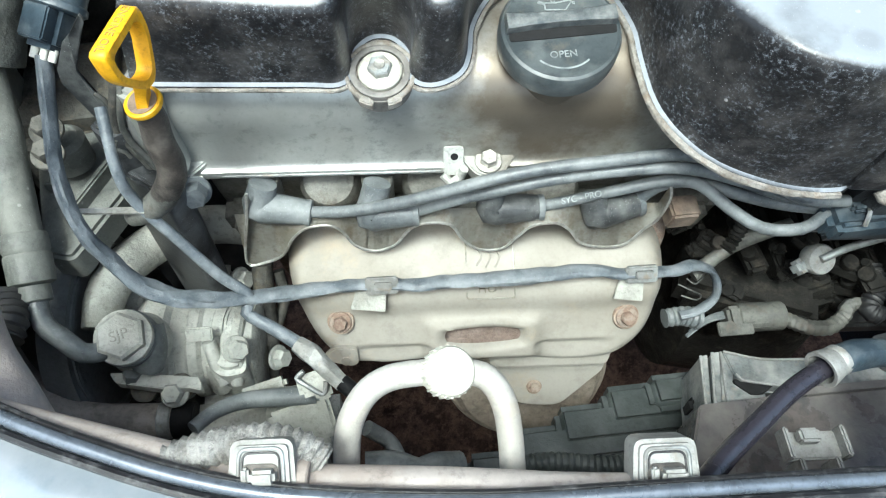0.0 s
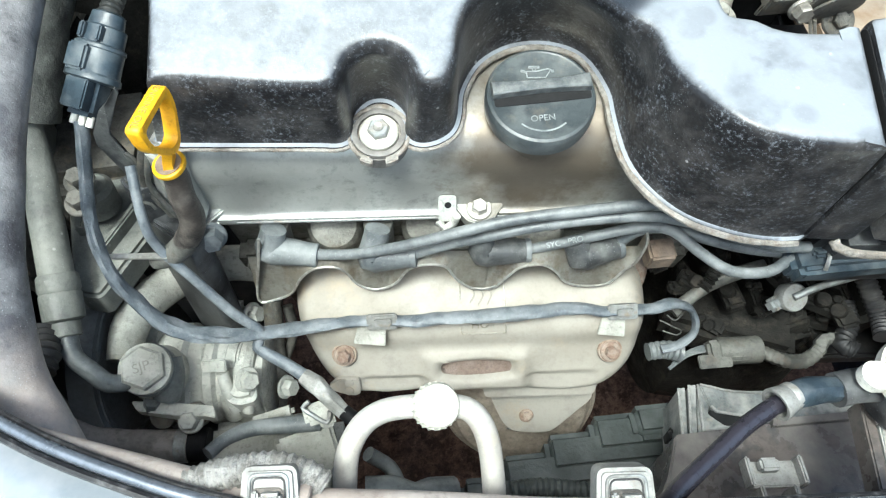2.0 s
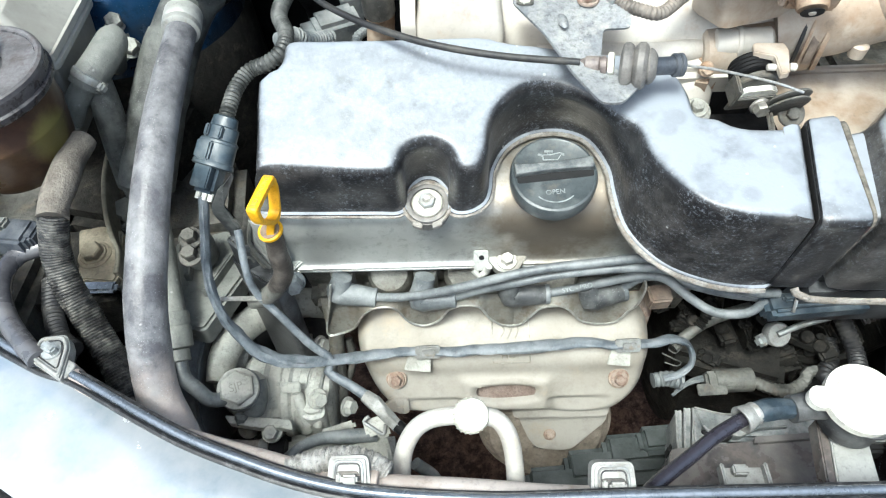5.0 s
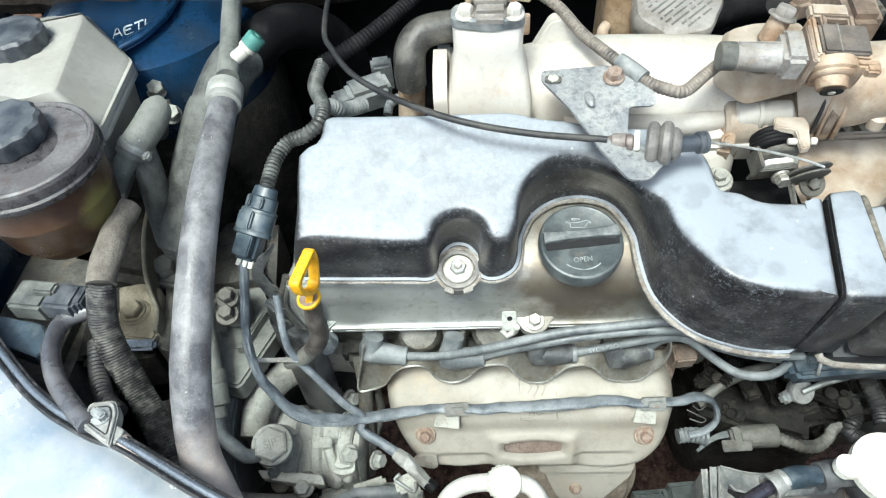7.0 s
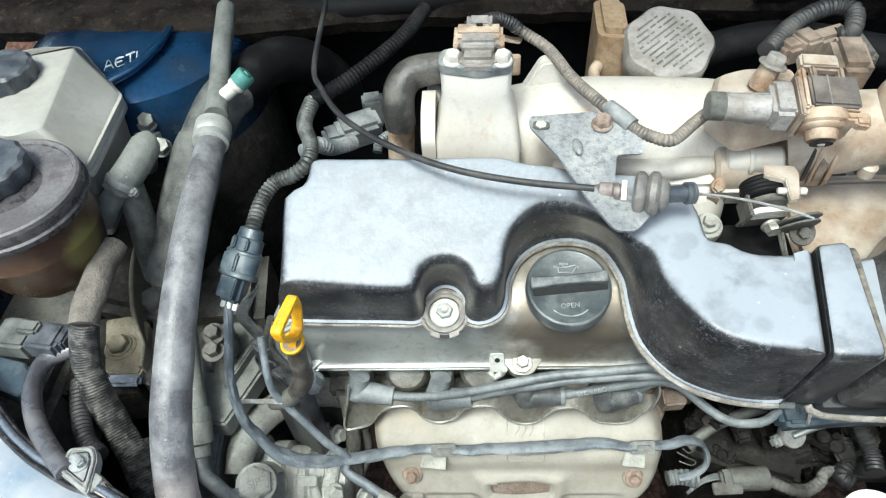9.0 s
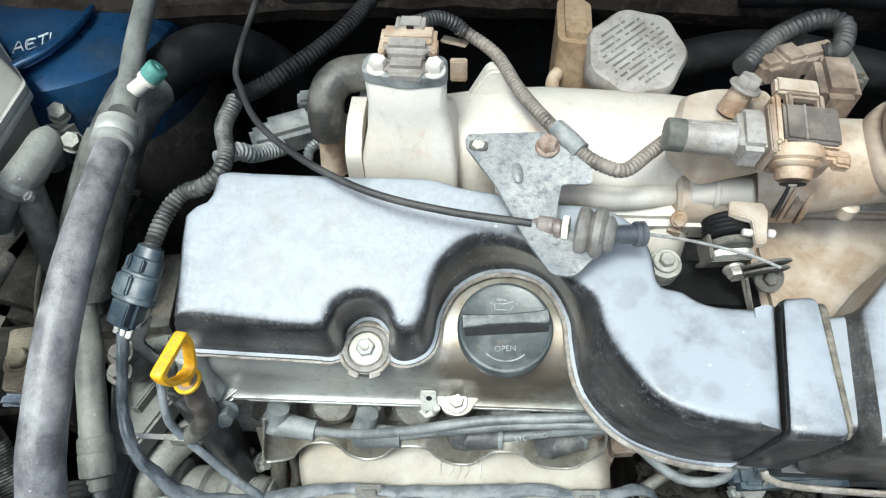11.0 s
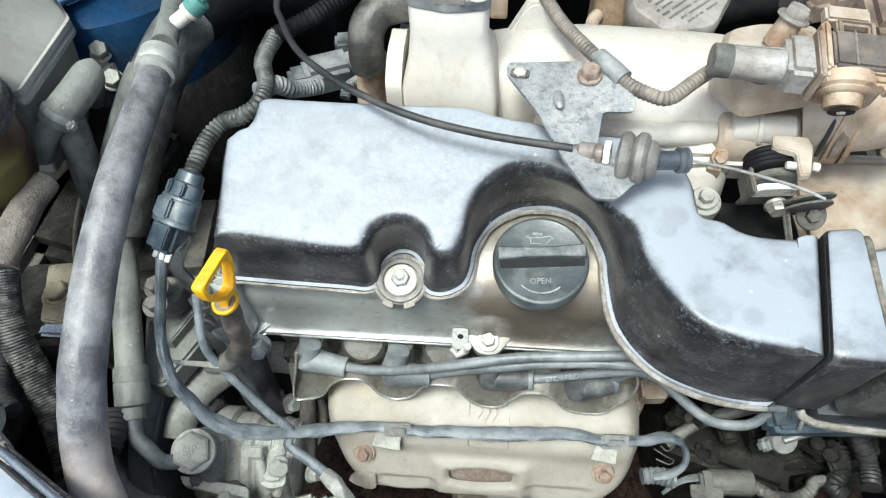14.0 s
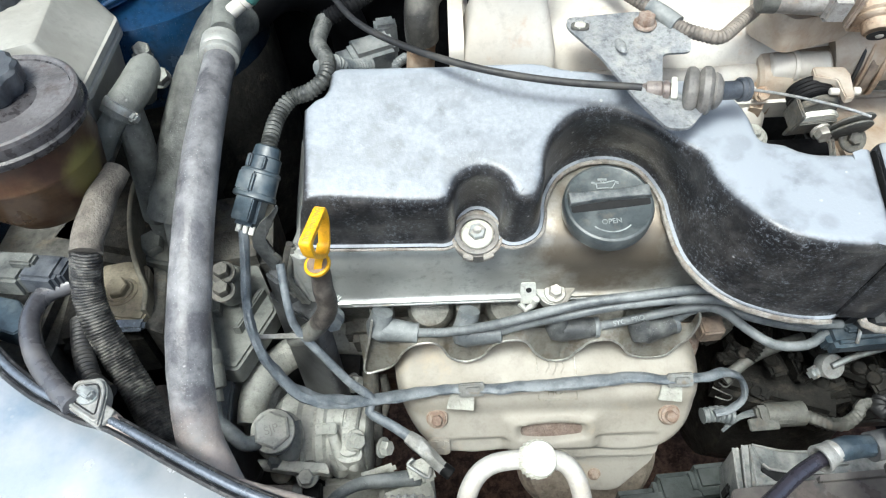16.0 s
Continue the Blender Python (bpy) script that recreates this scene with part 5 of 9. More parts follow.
part("side_cover", merged(prism(rounded([(-0.1834, 0.2548), (-0.1612, 0.2591), (-0.1528, 0.242), (-0.1511, 0.221), (-0.1474, 0.2053), (-0.1637, 0.2023),
    (-0.1726, 0.2062), (-0.1779, 0.2191)], 0.008), 0.62, 0.67, UP, 0.008)), PUMP_METAL, pump, "flanged side cover")
H1, H2 = Vector((-0.2789, 0.2819, 0.645)), Vector((-0.2401, 0.2769, 0.645))
part("hub_flange", merged(lathe([(0.02, 0), (0.036, 0.001), (0.038, 0.004), (0.038, 0.011), (0.036, 0.013),
    (0.022, 0.014)], 36, aim(H1, H2)), rod(H1, H2, (0.021, 0.019), 28, 0.003)), PUMP_METAL, pump, "round flange behind the port")
part("end_disc", lathe([(0.024, 0), (0.031, 0.001), (0.032, 0.007), (0.03, 0.009),
    (0.02, 0.01)], 36, aim(P2 + (P2 - P1).normalized() * 0.002, P2 + (P2 - P1))), CAST, pump, "darker end disc")
part("name_plate", box((0.02, 0.011, 0.003), pose(*(-0.1819, 0.2295, 0.684), 48, 0, 2), 0.001), PUMP_METAL, pump, "small raised rectangular pad")
for k, (x, r) in enumerate(((-0.2, 0.0272), (-0.19, 0.0285), (-0.178, 0.0285))):
    part("casting_rib", lathe([(r - 0.004, -0.0022), (r, -0.0015), (r, 0.0015), (r - 0.004, 0.0022)], 36, aim(P1, P2) @ pose(0, 0, x - P1.x)), PUMP_METAL, pump, "raised rib of the casting")
part("end_plate", prism(rounded([(-0.027, -0.03), (0.022, -0.034), (0.03, -0.01), (0.028, 0.02), (0.0, 0.032), (-0.028, 0.018)], 0.008), 0, 0.009, aim(P2 - Vector((0.012, 0, 0)), P2 + Vector((0.1, -0.012, 0))), 0.002), PUMP_METAL, pump, "cast end plate")
part("web", merged(tube([(-0.176, 0.226, 0.678), (-0.172, 0.214, 0.664), (-0.168, 0.204, 0.65)], [0.005, 0.006, 0.005], 10, 0.004), tube([(-0.160, 0.226, 0.676), (-0.156, 0.213, 0.662), (-0.158, 0.203, 0.65)], [0.005, 0.006, 0.005], 10, 0.004)), PUMP_METAL, pump, "cast strengthening web")
part("top_lug", box((0.036, 0.026, 0.026), pose(*(-0.183, 0.2937, 0.655), 50, 0, -4), 0.009, 3), PUMP_METAL, pump, "square cast lug")
part("leg", rod((-0.1743, 0.2227, 0.655), (-0.1725, 0.2019, 0.635), (0.011, 0.008), 16, 0.003), PUMP_METAL, pump, "cast leg")
part("mount_plate", prism(rounded([(-0.2469, 0.2052), (-0.2233, 0.2037), (-0.18, 0.199), (-0.1762, 0.1885), (-0.1871, 0.191), (-0.2038, 0.1905),
    (-0.2407, 0.1968)], 0.003), 0.666, 0.675, UP, 0.002), PUMP_METAL, pump, "cast mounting flange")
part("drain_nut", hex_head(0.0065, 0.012, aim((-0.2276, 0.2026, 0.68), (-0.2337, 0.1982, 0.66))), LEAD, pump, "blue-grey drain nut")
part("strut", merged(tube([(-0.1448, 0.2986, 0.67), (-0.1444, 0.2767, 0.65), (-0.1429, 0.2544, 0.63),
    (-0.146, 0.2307, 0.6)], 0.0085, 12, 0.01), tube([(-0.1333, 0.2988, 0.66), (-0.1303, 0.282, 0.64),
    (-0.1402, 0.2568, 0.625)], 0.005, 10, 0.01)), DARK_METAL, pump, "dark upright strut")
for q, way in zip([(-0.1548, 0.2186, 0.68), (-0.1636, 0.2903, 0.662), (-0.1339, 0.2331, 0.63), (-0.1989, 0.1908, 0.665)], ((0.6, -0.5, 0.6),
    (0.85, -0.3, 0.4), (0.85, -0.35, 0.4), (0, -0.4, 0.9))):
    bolt(q, way, 0.0078, 0.008, 0.0105, PUMP_METAL, "dusty hexagon bolt in the steering pump", 5)
banjo = thing("banjo_bolt", (-0.2182, 0.2125, 0.717), "large dusty hexagon banjo bolt with stamped letters", "bolt")
BJ = aim(BANJO_AT, BANJO_AT + BANJO_AXIS, 20)
part("head", hex_head(0.0172, 0.009, BJ @ pose(0, 0, 0.003), 0.0195), PUMP_METAL, banjo)
words("SJP", 0.0105, BJ @ pose(0.0, 0.0, 0.0118, 0, 0, -20), CAST, "lettering", banjo)
pressure = thing("pressure_hose", (-0.2479, 0.2202, 0.8), "grey high-pressure hose with a crimped ferrule and bent steel pipe", "hose")
HP = [(-0.3187, 0.3895, 0.82), (-0.3117, 0.3653, 0.808), (-0.3024, 0.3388, 0.795), (-0.2946, 0.3112, 0.785), (-0.2865, 0.2848, 0.775), (-0.2806, 0.2644, 0.767)]
part("hose", tube(HP, 0.0125, 18, wander=0.03), GREEN_HOSE, pressure)
F1, F2, F3 = (-0.2811, 0.2675, 0.768), (-0.2766, 0.2434, 0.752), (-0.2732, 0.2279, 0.743)
part("ferrule", merged(lathe([(0.0132, 0), (0.0147, 0.002), (0.015, 0.012), (0.0141, 0.014), (0.015, 0.016), (0.0147, 0.034),
    (0.0115, 0.036)], 24, aim(F1, F2)), rod(F2, F3, 0.0106)), GREEN_HOSE, pressure, "dusty crimped steel ferrule")
part("steel_pipe", tube([(-0.2733, 0.2297, 0.744), (-0.2686, 0.2155, 0.735), (-0.2575, 0.2076, 0.727), (-0.2467, 0.2018, 0.716),
    (-0.2357, 0.2058, 0.71)], 0.007, 14), LEAD, pressure, "bent grey steel pipe")
pulley = thing("belt_pulley", (-0.282, 0.265, 0.638), "dark grey grooved belt pulley with a rubber drive belt", "pulley")
PM = pose(-0.282, 0.265, 0.638, 0, 90, 0)
part("pulley_wheel", lathe([(0.02, -0.012), (0.05, -0.012), (0.066, -0.014), (0.0705, -0.012), (0.0705, 0.012), (0.0675, 0.0125), (0.066, 0.004), (0.058, 0.002),
    (0.056, 0.008), (0.05, 0.009), (0.048, 0.003), (0.02, 0.006)], 56, PM), PULLEY, pulley)
part("drive_belt", lathe([(0.0708, -0.0105), (0.0765, -0.0105), (0.0768, -0.008), (0.0768, 0.008), (0.0765, 0.0105), (0.0708, 0.0105)], 64, PM), PULLEY, pulley, "black ribbed rubber belt")
part("belt_run", tube([(-0.282, 0.339, 0.64), (-0.282, 0.352, 0.58), (-0.282, 0.366, 0.45)], 0.011, 10, flat=0.3), PULLEY, pulley, "black rubber belt")
arm = thing("pump_bracket", (-0.2137, 0.3067, 0.7), "curved grey cast bracket arm behind the steering pump", "bracket")
part("arm", tube([(-0.1510, 0.3270, 0.6850), (-0.1800, 0.3270, 0.6900), (-0.2060, 0.3180, 0.6950), (-0.2300, 0.3050, 0.6920), (-0.245, 0.280, 0.698), (-0.252, 0.257, 0.697), (-0.253, 0.233, 0.690)], [0.016, 0.0165, 0.0165, 0.0165, 0.016, 0.0155, 0.014], 18, 0.006, flat=0.75), CAST, arm)
lower_hose = thing("coolant_hose", (-0.226, 0.1793, 0.64), "mud-caked brown rubber hose with a wet clamped end", "hose")
BEND = [(-0.347, 0.262, 0.712), (-0.3392, 0.2415, 0.7018), (-0.3235, 0.2157, 0.6778), (-0.3043, 0.1944, 0.6626), (-0.2849, 0.1819, 0.6527), (-0.2587, 0.1798, 0.6443),
    (-0.226, 0.1793, 0.6408), (-0.2, 0.1798, 0.6393)]
part("hose", tube(BEND, [0.0122, 0.0125, 0.0127, 0.0128, 0.0129, 0.013, 0.013, 0.013], 24, 0.005, wander=0.06), BROWN_HOSE, lower_hose)
part("band", lathe([(0.013, -0.005), (0.0142, -0.004), (0.0142, 0.004), (0.013, 0.005)], 28, aim((-0.211, 0.1796, 0.64), (-0.2, 0.1798, 0.6393))), DULL_STEEL, lower_hose, "flat steel clamp band")
part("screw_tab", merged(box((0.003, 0.01, 0.014), pose(-0.233, 0.1655, 0.637), 0.001), box((0.003, 0.01, 0.014), pose(-0.222, 0.1652, 0.637), 0.001), box((0.014, 0.01, 0.003), pose(-0.2275, 0.1635, 0.631), 0.001)), DULL_STEEL, lower_hose, "bent steel clamp tab")
part("end_fitting", rod((-0.2055, 0.1797, 0.6395), (-0.1895, 0.1799, 0.6387), 0.0138, 24), BLACK, lower_hose, "wet black hose end")
for q in ((-0.2275, 0.201, 0.652), (-0.2, 0.2, 0.654)):
    part("pipe_stub", lathe([(0.0085, -0.012), (0.0105, -0.01), (0.0105, -0.006), (0.0085, -0.004), (0.0105, -0.002), (0.0105, 0.002), (0.007, 0.004)], 22, pose(*q, 25, 0, 0)), DARK_METAL, lower_hose, "grimy stepped stub")
single("thin_hose", tube([(-0.1694, 0.1511, 0.7), (-0.1593, 0.1635, 0.695), (-0.1422, 0.173, 0.69), (-0.1158, 0.1769, 0.685),
    (-0.0925, 0.1801, 0.68)], [0.0052, 0.0052, 0.006, 0.0068, 0.007], 12), LEAD, "thin grey hose under the pump", "hose")
for q, s in zip([(-0.1321, 0.1898, 0.67), (-0.0898, 0.1806, 0.7), (-0.1027, 0.1663, 0.66)], ((0.035, 0.01, 0.02), (0.024, 0.016, 0.016), (0.045, 0.03, 0.03))):
    single("wire_connector", merged(box(s, pose(*q, 25, 0, 18), 0.003), box((s[0] * 0.5, s[1] * 1.2, s[2] * 0.6), pose(*q, 25, 0, 18) @ pose(0.004, -0.003, 0.004), 0.002)), CAST, "small dusty grey connector under the loom", "connector")
single("wire_clip", tube([(-0.0956, 0.1829, 0.715), (-0.1005, 0.1794, 0.712), (-0.0939, 0.1747, 0.71), (-0.0827, 0.1701, 0.705),
    (-0.0806, 0.1771, 0.71)], 0.0018, 8, 0.003), DULL_STEEL, "bent steel wire clip", "clip")
single("lower_block", merged(box((0.12, 0.07, 0.07), pose(*(-0.1398, 0.1739, 0.6), 0, 0, 5), 0.012), lathe([(0.02, 0), (0.021, 0.02),
    (0.012, 0.025)], 24, pose(*(-0.1105, 0.1734, 0.64)))), CAST, "dusty grey compressor body low in the bay", "compressor")
single("lower_pipe", tube([(-0.0599, 0.1738, 0.62), (-0.0428, 0.1681, 0.6), (-0.0346, 0.1516, 0.6),
    (-0.0324, 0.1288, 0.62)], 0.0065, 12), LEAD, "thin grey pipe low in the bay", "pipe")
single("lower_pipe", tube([(-0.0562, 0.1307, 0.66), (-0.0361, 0.1315, 0.66), (-0.02, 0.127, 0.66), (-0.0076, 0.1324, 0.65),
    (0.0117, 0.1365, 0.64)], [0.012, 0.011, 0.01, 0.011, 0.01], 12), LEAD, "short grey pipe low in the bay", "pipe")

# ---- large hoses along the inner wing ----
upper_hose = thing("air_conditioning_hose", (-0.239, 0.2784, 0.93), "thick dusty grey hose joined to an aluminium pipe", "hose")
BIG = [(-0.2411, 0.4298, 0.966), (-0.2409, 0.3753, 0.957), (-0.2401, 0.3244, 0.947), (-0.2398, 0.2777, 0.931), (-0.2405, 0.2381, 0.91),
    (-0.2412, 0.1986, 0.8841), (-0.2405, 0.1717, 0.8581), (-0.239, 0.1525, 0.8345), (-0.232, 0.138, 0.8195), (-0.2225, 0.1228, 0.806),
    (-0.2135, 0.108, 0.795), (-0.205, 0.094, 0.785), (-0.19, 0.07, 0.77)]
part("hose", tube(BIG, [0.0126, 0.0134, 0.014, 0.0144, 0.0149, 0.0154, 0.0157, 0.0158, 0.0158, 0.0159, 0.016, 0.016, 0.016], 28, 0.006, wander=0.025), BIG_RUBBER, upper_hose)
C1, C2 = Vector((-0.2408, 0.4217, 0.966)), Vector((-0.2447, 0.4627, 0.97))
part("ferrule", lathe([(0.0142, 0), (0.0158, 0.001), (0.0162, 0.006), (0.015, 0.008), (0.0162, 0.01), (0.0162, 0.018), (0.0155, 0.02), (0.016, 0.023),
    (0.013, 0.026), (0.009, 0.029)], 32, aim(C1, C2)), PALE_PIPE, upper_hose, "crimped aluminium ferrule")
part("pipe", tube([(-0.2437, 0.4583, 0.97), (-0.2475, 0.4919, 0.975), (-0.2529, 0.5352, 0.985),
    (-0.2618, 0.606, 0.995)], [0.0105, 0.0098, 0.0095, 0.0095], 16), GREEN_HOSE, upper_hose, "dull grey-green pipe")
G1, G2, G3 = Vector((-0.2417, 0.4777, 0.975)), Vector((-0.2286, 0.4839, 0.982)), Vector((-0.2154, 0.49, 0.992))
part("service_port", merged(rod(G1, G2, 0.0065), rod(G2, G2.lerp(G3, 0.3), 0.0085)), CREAM, upper_hose, "brass-coloured service port")
part("port_cap", merged(rod(G2.lerp(G3, 0.25), G3, 0.009, 24, 0.0012), lathe([(0.0032, 0),
    (0.003, 0.0012)], 16, aim(G3, G3 + (G3 - G2)))), GREEN_CAP, upper_hose, "green screw cap")
rear_hose = thing("wide_rear_hose", (-0.279, 0.483, 0.93), "wide dusty rubber hose running to the bulkhead with a cracked sleeve", "hose")
# Upper run in black: the rear shade is painted into its colour.
part("upper_run", tube([(-0.1708, 0.6903, 0.78), (-0.1723, 0.6668, 0.85), (-0.1929, 0.6225, 0.915), (-0.2224, 0.5848, 0.942),
    (-0.2506, 0.5318, 0.945)], [0.024, 0.024, 0.024, 0.0245, 0.0245], 22, 0.008, wander=0.02), BLACK, rear_hose, "upper run of the hose, blackened for the shade under the cowl")
part("hose", tube([(-0.2476, 0.5378, 0.9455), (-0.2657, 0.5147, 0.935), (-0.2857, 0.4655, 0.905), (-0.3012, 0.4269, 0.868),
    (-0.3154, 0.391, 0.827)], [0.0245, 0.0245, 0.0245, 0.024, 0.02], 22, 0.008, wander=0.02), DARK_HOSE, rear_hose)
part("sleeve", tube([(-0.2792, 0.4848, 0.918), (-0.2857, 0.4655, 0.905), (-0.3012, 0.4269, 0.868),
    (-0.3184, 0.3836, 0.818)], [0.0252, 0.0262, 0.0265, 0.0265], 26, 0.004, wander=0.05), DARK_HOSE, rear_hose, "cracked dusty outer sleeve")
part("crack", tube([Vector(p) + Vector((0.021, -0.004, 0.016)) for p in [(-0.2857, 0.4655, 0.905), (-0.2931, 0.4478, 0.887), (-0.3012, 0.4269, 0.868),
    (-0.307, 0.4076, 0.847)]], 0.0018, 8, 0.004, wander=0.6), SEAM, rear_hose, "long crack in the sleeve")
sleeve = thing("steering_return_hose", (-0.3325, 0.2661, 0.89), "black rubber hose with a scuffed braided sleeve", "hose")
part("end", tube([(-0.3321, 0.3583, 0.905), (-0.3351, 0.3332, 0.905), (-0.3332, 0.3086, 0.905), (-0.3358, 0.2912, 0.9),
    (-0.335, 0.2771, 0.895)], [0.0105, 0.0118, 0.0125, 0.0125, 0.0122], 18, wander=0.1), CLOTH, sleeve, "clay-stained cloth hose end")
part("sleeve", tube([(-0.3371, 0.2831, 0.895), (-0.3439, 0.2664, 0.865), (-0.3386, 0.2477, 0.84), (-0.3253, 0.2281, 0.815), (-0.3088, 0.2054, 0.795),
    (-0.2933, 0.1807, 0.78),
    (-0.2837, 0.1566, 0.765)], [0.0122, 0.0124, 0.0127, 0.013, 0.0132, 0.0134, 0.0135], 18, wander=0.06, ribs=0.0009, pitch=0.0026), SLEEVE, sleeve, "scuffed black braided sleeve")
single("curved_hose", tube([(-0.3622, 0.2763, 0.86), (-0.3805, 0.2651, 0.86), (-0.3802, 0.2385, 0.862), (-0.3613, 0.2049, 0.865),
    (-0.336, 0.1784, 0.868), (-0.3154, 0.1609, 0.87)], 0.0078, 18), CURVE_RUBBER, "curved smooth grey hose beside the wing", "hose")
single("corrugated_tube", tube([(-0.3627, 0.2603, 0.83), (-0.3515, 0.2316, 0.83), (-0.3356, 0.2047, 0.83),
    (-0.3192, 0.1916, 0.83)], 0.0085, 14, ribs=0.0014, pitch=0.0042), RUBBER, "black corrugated cable conduit", "conduit")
single("corrugated_tube", tube([(-0.2912, 0.227, 0.75), (-0.2842, 0.2099, 0.75),
    (-0.284, 0.1977, 0.75)], 0.014, 14, ribs=0.002, pitch=0.005), RUBBER, "black corrugated cable conduit", "conduit")

# ---- fluid reservoirs on the wing side ----
reservoir = thing("steering_fluid_reservoir", (-0.392, 0.335, 0.85), "brown stained fluid reservoir with a black rimmed lid", "reservoir")
RM = pose(-0.3895, 0.3505, 0.981)
part("tank", lathe([(0.02, -0.1), (0.038, -0.094), (0.05, -0.075), (0.0555, -0.045), (0.0562, -0.0435), (0.0562, -0.041), (0.0555, -0.0395),
    (0.057, -0.006)], 48, RM), AMBER_TANK, reservoir, "translucent brown tank")
part("lid", lathe([(0.0598, -0.016), (0.0622, -0.013), (0.0625, -0.009), (0.0605, -0.0075), (0.0612, 0.0), (0.0598, 0.004), (0.057, 0.0048),
    (0.0545, 0.0035), (0.0525, -0.001), (0.045, -0.003), (0.036, 0.001), (0.028, 0.004), (0.02, 0.005)], 56, RM), LID, reservoir, "dusty black rimmed lid")
part("lid_rim", lathe([(0.0608, 0.001), (0.0606, 0.0046), (0.0585, 0.0058), (0.056, 0.005), (0.0548, 0.003)], 56, RM), LID_RIM, reservoir, "pale dusty rim of the lid, its highlight in the colour")
part("screw_cap", lathe([(0.027, 0.003), (0.029, 0.006), (0.029, 0.018), (0.0265, 0.0205),
    (0.008, 0.021)], 72, RM @ pose(-0.0115, 0.009, 0.001) @ Matrix.Scale(1.12, 4), 0.035, 12), CAP_DARK, reservoir, "dark ribbed screw cap")
washer_tank = thing("brake_fluid_tank", (-0.44, 0.46, 0.88), "dusty white plastic fluid tank with a dark screw cap", "fluid tank")
SEAM_LINE = rounded([(-0.5581, 0.5737), (-0.476, 0.5987), (-0.4332, 0.5979), (-0.3558, 0.5094), (-0.351, 0.4028), (-0.4095, 0.4074), (-0.4835, 0.4209)], 0.006)
ROOF = rounded([(-0.4995, 0.5179), (-0.4445, 0.534), (-0.4053, 0.5476), (-0.3986, 0.5388), (-0.3787, 0.4134), (-0.4052, 0.4033), (-0.4517, 0.4177)], 0.006)
SEAM_LINE, ROOF = [[(x - 0.005, y + 0.007) for x, y in ring] for ring in (SEAM_LINE, ROOF)]
CENTRE = Vector((-0.475, 0.467))
tank_rings = [[(CENTRE.x + (x - CENTRE.x) * g, CENTRE.y + (y - CENTRE.y) * g, z) for x, y in SEAM_LINE] for z, g in ((0.85, 0.8), (0.9, 0.92), (0.935, 0.96))]
tank_rings += [[(x + (u - x) * s, y + (v - y) * s, z) for (x, y), (u, v) in zip(SEAM_LINE, ROOF)] for z, s in ((0.94, 0.02), (0.9405, -0.06),
    (0.945, -0.07), (0.9465, -0.01), (0.9485, -0.01), (0.95, -0.07), (0.955, -0.06), (0.9555, 0.02), (0.96, 0.12), (0.984, 0.92), (0.9885, 1.0),
    (0.9895, 1.05))]
part("tank", loft(tank_rings), TANK, washer_tank)
part("screw_cap", lathe([(0.024, 0), (0.0265, 0.003), (0.0265, 0.016), (0.024, 0.0185),
    (0.006, 0.019)], 72, pose(-0.4505, 0.496, 0.986) @ Matrix.Scale(1.1, 4), 0.03, 14), CAP_DARK, washer_tank, "dark ribbed screw cap")
CHALK_AT = pose(*(-0.3821, 0.5829, 0.951), 14, -8, 14)
strokes = [[(0, 0), (0.4, 1.05), (0.8, 0.02)], [(0.12, 0.4), (0.7, 0.46)], [(1.75, 0.95), (1.1, 0.9), (1.12, 0.05), (1.8, 0.1)], [(1.12, 0.5),
    (1.6, 0.55)], [(1.95, 1.0), (2.75, 1.12)], [(2.35, 1.05), (2.3, 0.1)], [(2.95, 1.1), (2.92, 0.15), (3.5, 0.3)]]
for stroke in strokes:
    part("chalk_mark", tube([CHALK_AT @ Vector((0.0128 * x - 0.0224, 0.0128 * y - 0.0064, 0.0004)) for x, y in stroke], 0.0009, 6, 0.002, flat=0.5, wander=0.5), CHALK, body, "rough white chalk stroke")
part("tower_ridge", tube([(-0.4134, 0.5177, 0.945), (-0.3878, 0.5435, 0.95), (-0.3654, 0.5655, 0.953), (-0.3507, 0.6009, 0.955),
    (-0.3466, 0.6382, 0.955)], [0.006, 0.009, 0.01, 0.009, 0.006], 16, 0.006, flat=0.6), DEEP_BLUE, body, "pressed ridge of the blue panel")

# ---- brackets and fittings beside the engine mount ----
mount = thing("engine_mount_bracket", (-0.37, 0.335, 0.76), "olive-tan dusty engine mount bracket with a bolt", "bracket")
part("plate", merged(prism(rounded([(-0.405, 0.37), (-0.381, 0.375), (-0.357, 0.367), (-0.344, 0.315), (-0.346, 0.301), (-0.383, 0.306)], 0.004), 0.758, 0.772, UP, 0.002),
    lathe([(0.0165, -0.004), (0.0165, 0.001), (0.014, 0.0025), (0.012, 0.001)], 32, pose(-0.376, 0.335, 0.772))), MOUNT_TAN, mount, "dusty tan plate")
part("side_block", prism(rounded([(-0.357, 0.373), (-0.341, 0.365), (-0.325, 0.29), (-0.347, 0.299), (-0.343, 0.315)], 0.004), 0.7, 0.764, UP, 0.003), DARK_METAL, mount, "grimy dark side block")
part("base", box((0.09, 0.1, 0.07), pose(-0.395, 0.34, 0.722, 0, 0, 8), 0.008), GEAR_DARK, mount)
STRAP = smooth_line([(-0.366, 0.463, 0.82), (-0.378, 0.447, 0.812), (-0.377, 0.415, 0.805), (-0.369, 0.378, 0.795), (-0.358, 0.35, 0.786), (-0.348, 0.332, 0.78),
    (-0.345, 0.309, 0.775)], 0.006)
part("strap", loft([[p + Vector(o) for o in ((-0.0022, 0, 0), (0.0022, 0, 0), (0.0036, 0, -0.03), (-0.0008, 0, -0.03))] for p in STRAP]), OLIVE, mount, "bent upright steel strap", None, 30)
